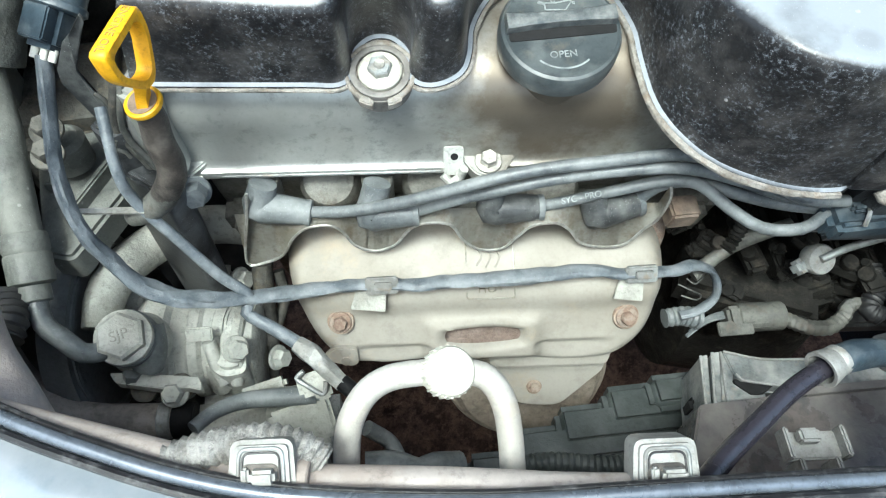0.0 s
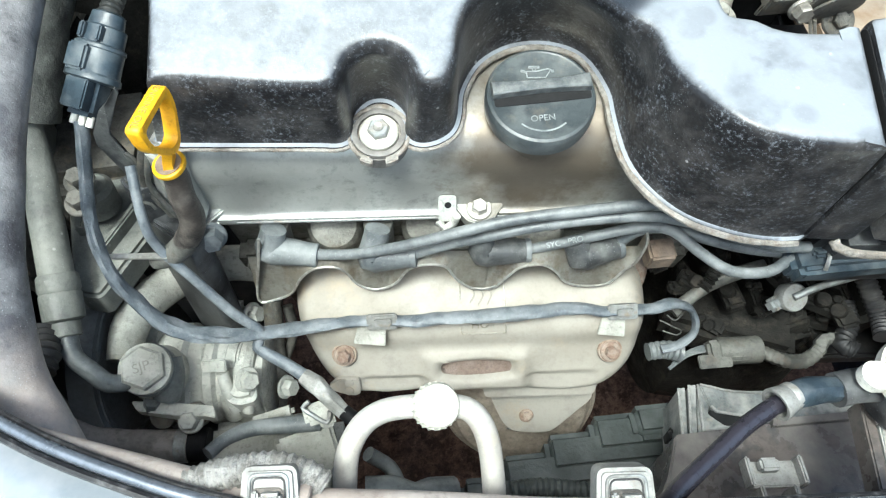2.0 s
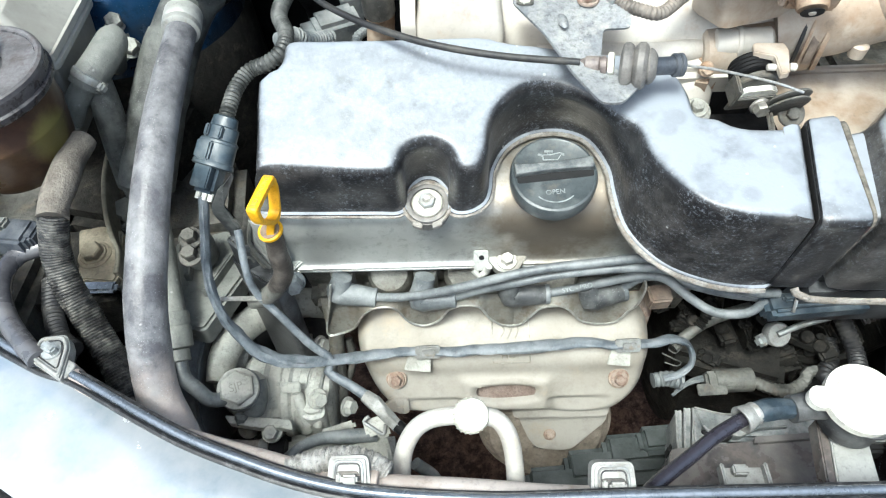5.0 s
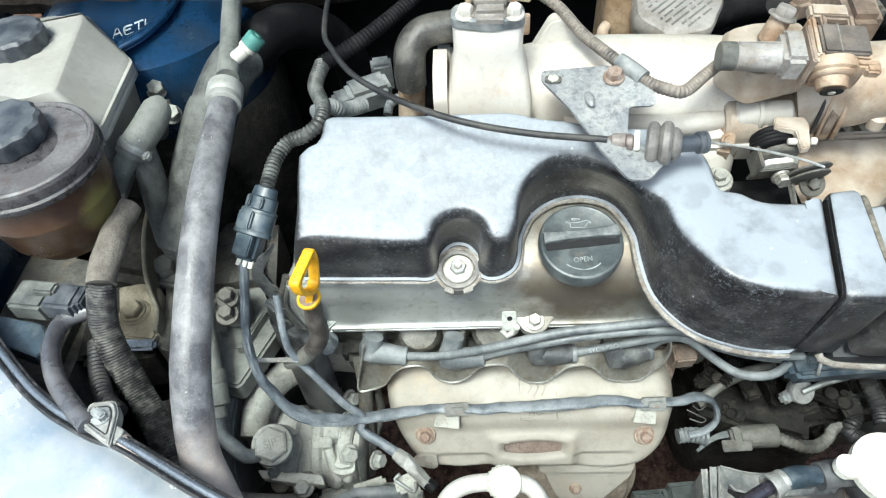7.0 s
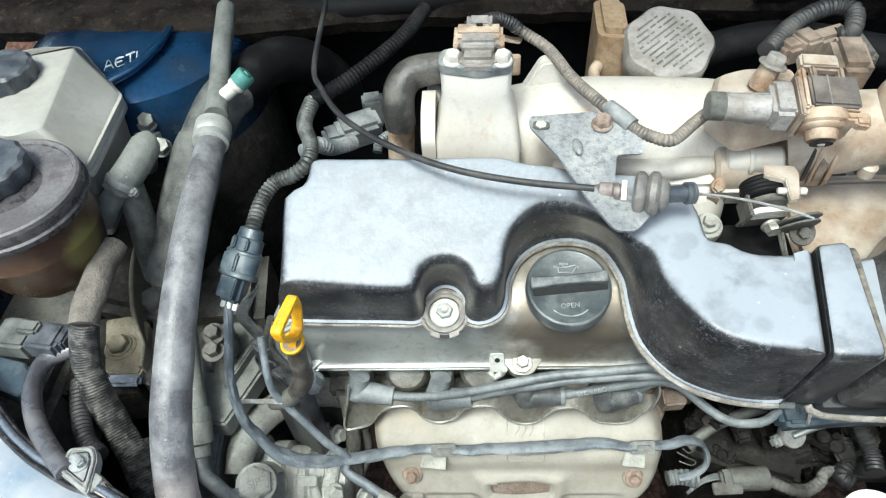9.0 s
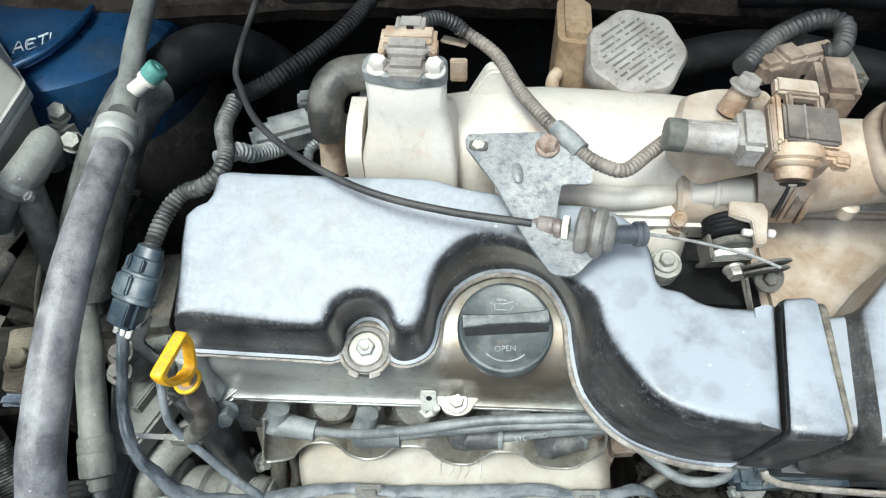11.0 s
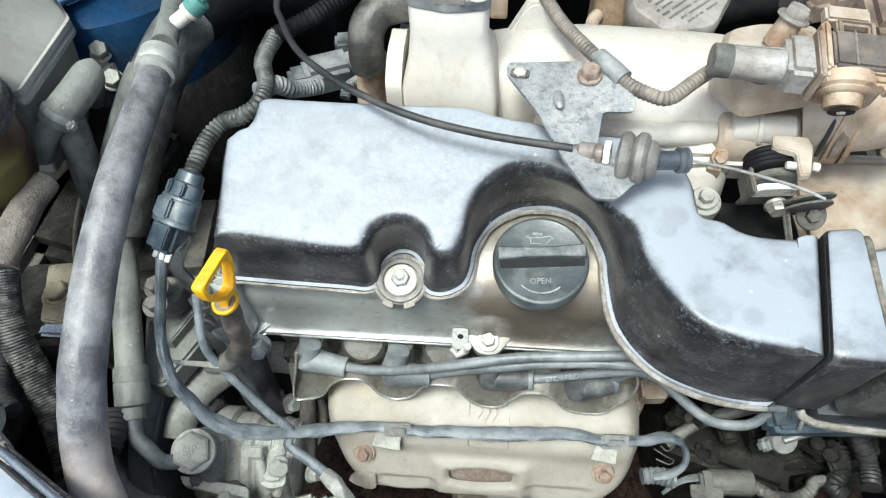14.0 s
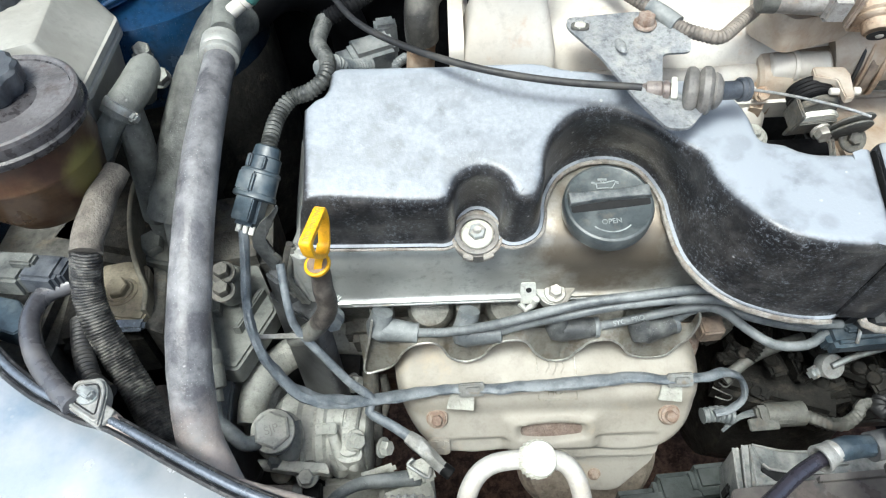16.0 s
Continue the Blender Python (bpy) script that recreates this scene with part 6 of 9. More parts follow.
part("strap_lip", tube([p + Vector((0, 0, 0.0003)) for p in STRAP], 0.0026, 10), OLIVE, mount)
bolt((-0.376, 0.335, 0.774), (0, -0.12, 1), 0.0105, 0.008, 0.0125, MOUNT_TAN, "dusty tan mount bolt on the engine bracket", 10)
casting = thing("mount_casting", (-0.352, 0.418, 0.76), "grey-green dusty cast mount block under the wide hose", "mount block")
part("block", merged(prism(rounded([(-0.367, 0.438), (-0.336, 0.436), (-0.328, 0.4), (-0.357, 0.4), (-0.369, 0.419)], 0.005), 0.735, 0.8, UP, 0.004),
    prism(rounded([(-0.372, 0.418), (-0.332, 0.41), (-0.336, 0.372), (-0.37, 0.38)], 0.006), 0.72, 0.766, UP, 0.003)), GREEN_HOSE, casting)
part("stud", rod((-0.3395, 0.4165, 0.795), (-0.337, 0.411, 0.806), 0.005, 14), DARK_METAL, casting)
bolt((-0.3625, 0.397, 0.7665), (0.05, -0.25, 1), 0.0135, 0.011, 0.0165, GREEN_HOSE, "large dusty hexagon bolt of the mount block", 22)
single("inner_wing_bracket", merged(box((0.13, 0.16, 0.12), pose(-0.41, 0.475, 0.70, 0, 0, -14), 0.012), box((0.05, 0.09, 0.06), pose(-0.335, 0.49, 0.78, 18, 0, -20), 0.008)), GEAR_DARK, "grimy dark inner wing bracket behind the mount", "bracket")
for q in [(-0.2675, 0.3308, 0.8), (-0.2676, 0.3174, 0.79)]:
    bolt(q, (0.1, -0.3, 1), 0.0075, 0.01, 0.0115, DARK_METAL, "grimy stud nut beside the engine", 10)
pipe_fit = thing("brake_pipe_fitting", (-0.3614, 0.489, 0.9), "grey hose with a clamp on the brake fittings", "hose")
part("hose", merged(tube([(-0.321, 0.4635, 0.936), (-0.3235, 0.457, 0.9365), (-0.329, 0.435, 0.932), (-0.338, 0.418, 0.925), (-0.3425, 0.412, 0.92)], [0.0122, 0.0145, 0.0148, 0.0148, 0.0146], 20, 0.004),
    rod((-0.3235, 0.457, 0.935), (-0.341, 0.47, 0.9), 0.0105, 18)), GREEN_HOSE, pipe_fit)
part("neck", tube([(-0.3415, 0.4128, 0.921), (-0.348, 0.408, 0.915), (-0.356, 0.405, 0.905), (-0.366, 0.402, 0.89)], 0.0108, 18), GREEN_HOSE, pipe_fit, "narrow grey neck")
part("lower_hose", tube([(-0.338, 0.425, 0.918), (-0.334, 0.412, 0.89), (-0.338, 0.405, 0.85), (-0.35, 0.41, 0.8)], 0.0135, 18), DARK_HOSE, pipe_fit, "dark hose under the clamp")
part("clamp", merged(box((0.012, 0.009, 0.008), pose(*(-0.3262, 0.4085, 0.9215), 20, 0, -30), 0.002), lathe([(0.0146, -0.004), (0.0158, -0.003), (0.0158, 0.003),
    (0.0146, 0.004)], 28, aim((-0.338, 0.418, 0.925), (-0.345, 0.4105, 0.9175)))), DULL_STEEL, pipe_fit, "pale steel spring clamp")
valve_block = thing("brake_valve_block", (-0.3716, 0.5506, 0.89), "grey metal valve block with hexagon fittings", "valve block")
part("block", merged(box((0.05, 0.025, 0.03), pose(*(-0.3796, 0.5665, 0.89), 0, 0, -35), 0.004), box((0.03, 0.05, 0.03), pose(*(-0.36, 0.5412, 0.885), 0, 0, -20), 0.004)), CAST, valve_block)
for q in [(-0.3575, 0.5308, 0.908), (-0.3343, 0.4986, 0.9)]:
    part("fitting", hex_head(0.009, 0.01, pose(*q, 30, 20, 0), 0.0105), CAST, valve_block)
mount_web = thing("engine_side_mount", (-0.27, 0.325, 0.73), "dusty green-grey cast mount beside the engine", "mount")
part("casting", prism(rounded([(-0.3137, 0.3718), (-0.2592, 0.388), (-0.2293, 0.3276), (-0.2569, 0.2604), (-0.2785, 0.2652)], 0.006), 0.72, 0.745, UP, 0.003), GREEN_HOSE, mount_web)
part("boss", lathe([(0.016, -0.01), (0.017, 0.012), (0.013, 0.016)], 28, pose(-0.272, 0.3422, 0.765)), GREEN_HOSE, mount_web, "round raised boss")
for a, b in (((-0.262, 0.3), (-0.245, 0.345)), ((-0.285, 0.32), (-0.292, 0.365))):
    part("rib", prism([(a[0] - 0.003, a[1]), (a[0] + 0.003, a[1]), (b[0] + 0.003, b[1]), (b[0] - 0.003, b[1])], 0.744, 0.757, UP, 0.0015), GREEN_HOSE, mount_web, "cast stiffening rib")
single("grey_housing", merged(box((0.1, 0.12, 0.09), pose(-0.30, 0.43, 0.71, 0, 0, 8), 0.014), box((0.05, 0.05, 0.05), pose(-0.29, 0.37, 0.71), 0.01)), DARK_METAL, "grimy grey mount housing beside the engine", "housing")
single("blue_strip", box((0.036, 0.012, 0.008), pose(*(-0.36, 0.2962, 0.77), 10, 0, 0), 0.003), BEAD, "thin blue painted strip under the bracket", "strip")
side_conn = thing("side_connector", (-0.3951, 0.2895, 0.86), "dark blue-grey plastic connector with wires beside the wing", "connector")
part("plug", merged(box((0.03, 0.026, 0.022), pose(*(-0.3799, 0.2803, 0.868), 0, 0, -8), 0.003), box((0.014, 0.02, 0.018), pose(*(-0.3669, 0.2816, 0.868), 0, 0, -8), 0.002)), CAP_DARK, side_conn)
part("socket", merged(box((0.035, 0.03, 0.022), pose(*(-0.4103, 0.2845, 0.866), 0, 0, -8), 0.003), box((0.02, 0.012, 0.012), pose(*(-0.3945, 0.2857, 0.878), 0, 0, -8), 0.002)), DARK_HOSE, side_conn)
single("blue_bracket", prism(rounded([(-0.453, 0.28), (-0.4075, 0.2696), (-0.3915, 0.2489), (-0.3982, 0.2353),
    (-0.4394, 0.2504)], 0.004), 0.83, 0.85), BLUE_PLASTIC, "small blue-grey plastic bracket", "bracket")

# ---- harness connector left of the engine cover ----
conn = thing("harness_connector", (-0.2052, 0.3306, 0.925), "blue-grey plastic harness connector on a dark bracket", "connector")
CM = aim((-0.2156, 0.2997, 0.895), (-0.1967, 0.3469, 0.932), 0)
length = (Vector((-0.2156, 0.2997, 0.895)) - Vector((-0.1967, 0.3469, 0.932))).length
part("plug", merged(box((0.021, 0.016, length * 0.4), CM @ pose(0, 0, length * 0.2), 0.003), box((0.016, 0.006, length * 0.3), CM @ pose(0.0, 0.010, length * 0.2), 0.001)), BLUE_PLASTIC, conn, "lower plug")
OVAL = CM @ Matrix.Diagonal((1, 0.78, 1, 1))
part("socket", merged(lathe([(0.0128, length * 0.34), (0.0165, length * 0.345), (0.018, length * 0.36), (0.0178, length * 0.41), (0.0165, length * 0.43),
    (0.0158, length * 0.66), (0.0165, length * 0.67), (0.0162, length * 0.7),
    (0.0145, length * 0.72)], 28, OVAL), box((0.014, 0.005, length * 0.26), CM @ pose(0.003, 0.0135, length * 0.54), 0.0015)), BLUE_PLASTIC, conn, "blue-grey upper socket")
part("socket_neck", merged(lathe([(0.0142, length * 0.71), (0.0138, length * 0.88), (0.0115, length * 0.9), (0.0105, length * 1.02),
    (0.008, length * 1.04)], 24, OVAL), box((0.004, 0.006, length * 0.16), CM @ pose(-0.006, 0.0105, length * 0.8), 0.001), box((0.004, 0.006, length * 0.16), CM @ pose(0.006, 0.0105, length * 0.8), 0.001)), BLUE_PLASTIC, conn)
part("terminals", merged(*[rod((CM @ Vector((0.006 * k, 0, 0.001)))[:], (CM @ Vector((0.006 * k, 0, -0.006)))[:], 0.0022, 10, 0.0004) for k in (-1, 0, 1)]), WHITE_PLASTIC, conn, "white seals under the plug")
part("conduit", tube([(-0.197, 0.346, 0.9316), (-0.1955, 0.3552, 0.935), (-0.1916, 0.3771, 0.94), (-0.1816, 0.3932, 0.945), (-0.1657, 0.3957, 0.95), (-0.1536, 0.4067, 0.955),
    (-0.1541, 0.4307, 0.955), (-0.1661, 0.465, 0.952),
    (-0.1626, 0.4969, 0.955)], [0.007, 0.007, 0.007, 0.007, 0.0072, 0.007, 0.0072, 0.0076, 0.008], 14, ribs=0.0013, pitch=0.0038), CONDUIT, conn, "dusty corrugated conduit")
# Rear stretch of the same conduit, its shade given by a black material.
part("rear_conduit", tube([(-0.1626, 0.4969, 0.955), (-0.1367, 0.5042, 0.965), (-0.1098, 0.5257, 0.972), (-0.077, 0.562, 0.98),
    (-0.0547, 0.6077, 0.985)], [0.008, 0.008, 0.008, 0.008, 0.008], 14, ribs=0.0013, pitch=0.0038), BLACK, conn, "rear run of the corrugated conduit, blackened for the shade there")
blade_bm = bmesh.new()
blade_bm.faces.new([blade_bm.verts.new((x, 0.2945, z)) for x, z in rounded([(-0.2018, 0.9028), (-0.2122, 0.8854), (-0.2143, 0.8751), (-0.2048, 0.8403), (-0.2, 0.8441),
    (-0.1956, 0.8541), (-0.1955, 0.8627), (-0.1984, 0.868), (-0.2015, 0.8852), (-0.1987, 0.8935), (-0.1844, 0.9168), (-0.1853, 0.921), (-0.1954, 0.9088)], 0.0015, 3)])
bmesh.ops.triangulate(blade_bm, faces=blade_bm.faces[:])
bmesh.ops.solidify(blade_bm, geom=blade_bm.faces[:], thickness=0.002)
part("bracket_blade", blade_bm, BOOT, conn, "dark metal bracket blade", None, 25)
part("blade_edge", tube([(-0.1985, 0.293, 0.8685), (-0.1948, 0.2925, 0.8635), (-0.1944, 0.2922, 0.854), (-0.1985, 0.2915, 0.8435), (-0.2035, 0.2905, 0.8402),
    (-0.2058, 0.2905, 0.8445)], 0.0015, 8, 0.003), PLUG_GREY, conn, "pale hooked edge of the blade")
part("wire_hook", tube([(-0.1915, 0.2768, 0.8458), (-0.1931, 0.2747, 0.8413), (-0.1886, 0.2751, 0.8376), (-0.1867, 0.2743, 0.8334)], 0.0012, 8, 0.003), PLUG_GREY, conn, "small bent wire hook")

# ---- dipstick ----
D0 = Vector((-0.1553, 0.2590, 0.893))
dip = thing("oil_dipstick", D0[:], "bright yellow plastic oil dipstick handle in its tube", "dipstick")
OUTER = rounded([(0.2345, 0.945), (0.2695, 0.9475), (0.2705, 0.934), (0.2635, 0.9145), (0.2585, 0.909), (0.2515, 0.9105),
    (0.2365, 0.9275)], [0.003, 0.004, 0.012, 0.01, 0.004, 0.008, 0.008], 5)
INNER = rounded([(0.2392, 0.94), (0.2652, 0.9422), (0.2668, 0.932), (0.26, 0.9155), (0.253, 0.9155), (0.2412, 0.9275)], [0.005, 0.006, 0.01, 0.006, 0.006, 0.008], 6)
mid = Vector((0.2525, 0.929))


def on_ray(outline, a):
    """Where the ray from the handle's middle at angle a leaves an outline."""
    way = Vector((math.cos(a), math.sin(a)))
    best = 0.0
    for p, q in zip(outline, outline[1:] + outline[:1]):
        p, q = Vector(p) - mid, Vector(q) - mid
        side = q - p
        det = way.x * -side.y + way.y * side.x
        if abs(det) > 1e-12:
            t, s = (p.x * -side.y + p.y * side.x) / det, (way.x * p.y - way.y * p.x) / det
            if t > best and -1e-6 <= s <= 1 + 1e-6:
                best = t
    return mid + way * best


def handle_x(y):
    return -0.1478 + 0.05 * (y - 0.236)


angles = [2 * math.pi * k / 72 for k in range(72)]
outs, ins = [on_ray(OUTER, a) for a in angles], [on_ray(INNER, a) for a in angles]
w, e = 0.0041, 0.0009
grip_rings = [[(handle_x(p.x) + x, p.x + (c.x - p.x) * g, p.y + (c.y - p.y) * g) for p, c in zip(src, other)] for src, other, x, g in (
    (outs, ins, -w, 0.12), (outs, ins, -w + e, 0.0), (outs, ins, w - e, 0.0), (outs, ins, w, 0.12), (ins, outs, w, 0.12), (ins, outs, w - e, 0.0),
        (ins, outs, -w + e, 0.0), (ins, outs, -w, 0.12))]
part("grip", loft(grip_rings + grip_rings[:1], False, False), YELLOW, dip, "yellow ring grip", None, 50)
part("stem", loft([[(c[0] + sx * dx, c[1] + sy * dy, c[2]) for sx, sy in ((-1, -1), (1, -1), (1, 1),
    (-1, 1))] for c, dx, dy in (((-0.1485, 0.2565, 0.913), 0.0038, 0.006), ((-0.1505, 0.257, 0.907), 0.003, 0.0046),
    ((-0.153, 0.258, 0.9), 0.0028, 0.0046), ((-0.155, 0.259, 0.891), 0.003, 0.005))]), YELLOW, dip, "yellow stem")
part("collar", lathe([(0.0078, -0.0025), (0.0098, -0.002), (0.0104, -0.0005), (0.01, 0.0012), (0.009, 0.0018),
    (0.0078, 0.001)], 36, pose(*D0, 10, -8, 0)), YELLOW, dip, "yellow stop collar")
part("plug_face", lathe([(0.0079, -0.003), (0.0079, 0.0016), (0.005, 0.0017)], 28, pose(*D0, 10, -8, 0)), CLAY_BLACK, dip, "dusty inside of the collar")
YAW = Matrix.Translation(D0) @ pose(0, 0, 0, 0, 0, -11) @ Matrix.Translation(-D0)
for piece in dip.children:
    if piece.name.startswith("grip"):
        piece.data.transform(YAW)
words("ENGINE OIL", 0.0056, YAW @ Matrix.Translation((handle_x(0.252), 0.252, 0.9464)) @ pose(0, 0, 0, 4.1, 0, 0) @ pose(0, 0, 0, 0, 0, -93), YELLOW_DARK, "lettering", dip, 0.0002)
part("tube_end", tube([(-0.1637, 0.2542, 0.826), (-0.1718, 0.2535, 0.816), (-0.1841, 0.2536, 0.806),
    (-0.194, 0.2547, 0.8)], [0.0083, 0.0083, 0.0078, 0.006], 18, 0.004), PLUG_GREY, dip, "dusty lower bend of the tube")
part("tube", tube([D0 + Vector((0, 0, -0.0025)), D0 + Vector((0.0005, 0.0005, -0.012))] + [(-0.1556, 0.2568, 0.866), (-0.1552, 0.2563, 0.848),
    (-0.1583, 0.2546, 0.836),
    (-0.1663, 0.254, 0.823)], [0.0075, 0.0078, 0.0082, 0.0084, 0.0084, 0.0082], 18, 0.004), TUBE_DARK, dip, "dark dipstick guide tube")
single("tube_bracket", prism(rounded([(-0.2222, 0.2511), (-0.1916, 0.2513), (-0.1711, 0.2507), (-0.1806, 0.2464),
    (-0.2164, 0.2474)], 0.001), 0.8135, 0.815, UP, 0.0004), BRIGHT_METAL, "thin bright steel bracket on the dipstick tube", "bracket")
bolt((-0.1644, 0.2867, 0.785), (0.2, -0.8, 0.4), 0.0085, 0.012, 0.011, LEAD, "blue-grey hexagon bolt under the valve cover", 0)
end_plates = thing("end_gasket", (-0.19, 0.29, 0.83), "layered grey gasket edges at the end of the valve cover", "gasket")
for line, r, mat in (([(-0.1844, 0.2958, 0.8764), (-0.1934, 0.2906, 0.8505), (-0.1937, 0.2885, 0.8371), (-0.1875, 0.2873, 0.8212), (-0.1815, 0.2849, 0.8043)], 0.0032, DARK_METAL),
    ([(-0.1819, 0.2939, 0.8738), (-0.1894, 0.2893, 0.8507), (-0.1895, 0.2871, 0.8365), (-0.1792, 0.2841, 0.8087)], 0.0022, PLUG_GREY),
    ([(-0.178, 0.2989, 0.8731), (-0.1852, 0.294, 0.8484), (-0.185, 0.2919, 0.8349), (-0.1761, 0.2893, 0.8113)], 0.0042, VALVE_METAL)):
    part("plate_edge", tube(line, r, 10, 0.003, wander=0.12), mat, end_plates)
part("end_face", prism(rounded([(-0.187, 0.292), (-0.181, 0.325), (-0.165, 0.325), (-0.165, 0.29), (-0.176, 0.284)], 0.004), 0.80, 0.872, UP, 0.004), VALVE_METAL, end_plates, "cast end of the valve cover")
timing = thing("timing_cover", (-0.19, 0.295, 0.6), "dark plastic timing cover at the end of the engine", "timing cover")
part("lower_cover", prism(rounded([(-0.2192, 0.2975), (-0.1974, 0.3203), (-0.1859, 0.3199), (-0.1641, 0.2778), (-0.1714, 0.2605), (-0.1977, 0.2789)], 0.006), 0.60, 0.812, UP, 0.003), BLACK_PLASTIC, timing)
part("upper_cover", prism(rounded([(-0.213, 0.293), (-0.199, 0.309), (-0.187, 0.305), (-0.187, 0.288), (-0.2, 0.281)], 0.004), 0.79, 0.845, UP, 0.003), BLACK_PLASTIC, timing)
part("cover_rib", prism([(-0.1965, 0.279), (-0.1725, 0.2622), (-0.1708, 0.2645), (-0.1948, 0.2812)], 0.811, 0.8155, UP, 0.001), BLACK_PLASTIC, timing, "raised edge rib")

# ---- front: radiator support, clips, pipe loop, radiator ----
bar_pipe = thing("support_pipe", (-0.0045, 0.0752, 0.845), "pinkish grey pipe along the front panel", "pipe")
part("pipe", tube([(-0.2983, 0.1574, 0.862), (-0.2432, 0.1207, 0.855)] + [(-0.1154, 0.0835, 0.848), (-0.1286, 0.084, 0.845), (-0.0981, 0.0777, 0.846),
    (-0.0539, 0.0744, 0.846), (-0.0047, 0.0716, 0.845), (0.045, 0.0678, 0.843), (0.0778, 0.0663, 0.842)], 0.0075, 16, 0.01), PINK_PIPE, bar_pipe)


def pipe_clip(at, turn, size, dark=False):
    """A square steel clamp with a rectangular rubber-set bolt on it."""
    clip = thing("panel_clip", at, "square grey metal clip with a block bolt on the front panel", "clip", "panel clips")
    m = pose(*at, 28, 0, turn)
    s = size
    part("base", prism(rounded([(-s, -s * 1.1), (s, -s * 1.1), (s * 0.86, s * 0.85), (-s * 0.86, s * 0.85)], s * 0.3), -0.012, 0.003, m, 0.002), CLIP_METAL, clip)
    line = [m @ Vector((x, y, 0.003)) for x, y in rounded([(-s * 0.66, -s * 0.95), (s * 0.66, -s * 0.95), (s * 0.6, s * 0.62), (-s * 0.6, s * 0.62)], s * 0.26)]
    part("rim", tube(line + [line[0]], 0.0009, 10, 0.01), DULL_STEEL, clip, "raised pressed rim")
    inner = [m @ Vector((x, y, 0.0028)) for x, y in rounded([(-s * 0.55, -s * 0.8), (s * 0.55, -s * 0.8), (s * 0.5, s * 0.51), (-s * 0.5, s * 0.51)], s * 0.22)]
    part("groove", tube(inner + [inner[0]], 0.0006, 8, 0.01), SEAL_RUBBER, clip, "dark groove inside the rim")
    # A flat dark plate gives the shade behind the block.
    if dark:
        part("recess", prism(rounded([(-s * 0.56, -s * 0.4), (s * 0.5, -s * 0.4), (s * 0.5, s * 0.22), (-s * 0.56, s * 0.22)], s * 0.25), 0.002, 0.0036, m, 0.0004), TUBE_DARK, clip, "dark plate drawn for the shaded opening behind the block")
    part("block", merged(box((s * 0.72, s * 0.4, 0.009), m @ pose(s * 0.1, -s * 0.1, 0.005), 0.0015), box((s * 0.22, s * 0.5, 0.005), m @ pose(-s * 0.4, -s * 0.1, 0.004), 0.001)), CLIP_METAL, clip)
    return clip


pipe_clip((-0.0824, 0.077, 0.86), 0, 0.0148, True)
pipe_clip((0.0884, 0.0721, 0.853), 0, 0.0155, True)
side_clip = thing("panel_clip", (-0.306, 0.165, 0.872), "bent pale steel clip with a block bolt on the panel", "clip", "panel clips")
CLIP_SHAPE = [(-0.3215, 0.1605), (-0.292, 0.1425), (-0.2945, 0.171), (-0.301, 0.1815), (-0.3205, 0.1795)]
part("base", prism(rounded(CLIP_SHAPE, 0.004, 4), 0.862, 0.8725, UP, 0.0015), CLIP_METAL, side_clip)
for grow, r, mat, words_of in ((0.82, 0.0013, CLIP_METAL, "raised pressed rim"), (0.62, 0.0006, SEAL_RUBBER, "dark groove inside the rim")):
    loop_line = [(-0.306 + (x + 0.306) * grow, 0.167 + (y - 0.167) * grow, 0.8727) for x, y in rounded(CLIP_SHAPE, 0.005, 4)]
    part("rim", tube(loop_line + [loop_line[0]], r, 8, 0.01), mat, side_clip, words_of)
part("block", merged(box((0.0125, 0.0065, 0.008), pose(-0.3065, 0.167, 0.876, 0, 0, -30), 0.0015), lathe([(0.0075, -0.001), (0.0072, 0.001), (0.005, 0.0012)], 24, pose(-0.3065, 0.167, 0.873))), DULL_STEEL, side_clip)
part("flap", prism(rounded([(-0.2945, 0.162), (-0.2865, 0.157), (-0.2895, 0.148), (-0.2925, 0.146)], 0.002), 0.866, 0.8695, UP, 0.0008), CLIP_METAL, side_clip)
part("sheath", tube([(-0.1248, 0.0849, 0.85), (-0.1099, 0.0884, 0.853), (-0.0975, 0.0898, 0.855), (-0.083, 0.0908, 0.855), (-0.0686, 0.0879, 0.852),
    (-0.0589, 0.0821, 0.848)], 0.0085, 18, 0.002, wander=0.12, ribs=0.0016, pitch=0.0042), FOIL, bar_pipe, "crumpled grey foil sheath")
part("joint", rod((-0.072, 0.0753, 0.848), (-0.0639, 0.0745, 0.848), 0.0108), PINK_PIPE, bar_pipe)
white_loop = thing("pipe_loop", (-0.0131, 0.1173, 0.835), "white-grey bent aluminium pipe loop with a white cap", "pipe")
part("pipe", tube([(-0.0545, 0.075, 0.795), (-0.0535, 0.09, 0.808), (-0.051, 0.106, 0.824), (-0.0438, 0.1185, 0.831), (-0.034, 0.1255, 0.833), (-0.022, 0.128, 0.834),
    (-0.006, 0.1285, 0.834), (0.011, 0.1278, 0.833), (0.0198, 0.1238, 0.83), (0.0258, 0.1135, 0.824), (0.0285, 0.098, 0.812), (0.029, 0.073, 0.797)], 0.0066, 18, 0.004), LOOP_METAL, white_loop)
WC = Vector((-0.0012, 0.1252, 0.842))
CAP_AXIS = Vector((0.32, -0.3, 0.9)).normalized()
part("port_stub", rod(WC - CAP_AXIS * 0.018, WC - CAP_AXIS * 0.004, 0.0085, 24), LOOP_METAL, white_loop)
port_cap = part("port_cap", lathe([(0.0108, -0.0095), (0.0121, -0.0085), (0.0122, 0.0015), (0.0113, 0.003), (0.0088, 0.0036), (0.003, 0.0038)], 60, aim(WC, WC + CAP_AXIS)), CAP_WHITE, white_loop, "cream ribbed screw cap")
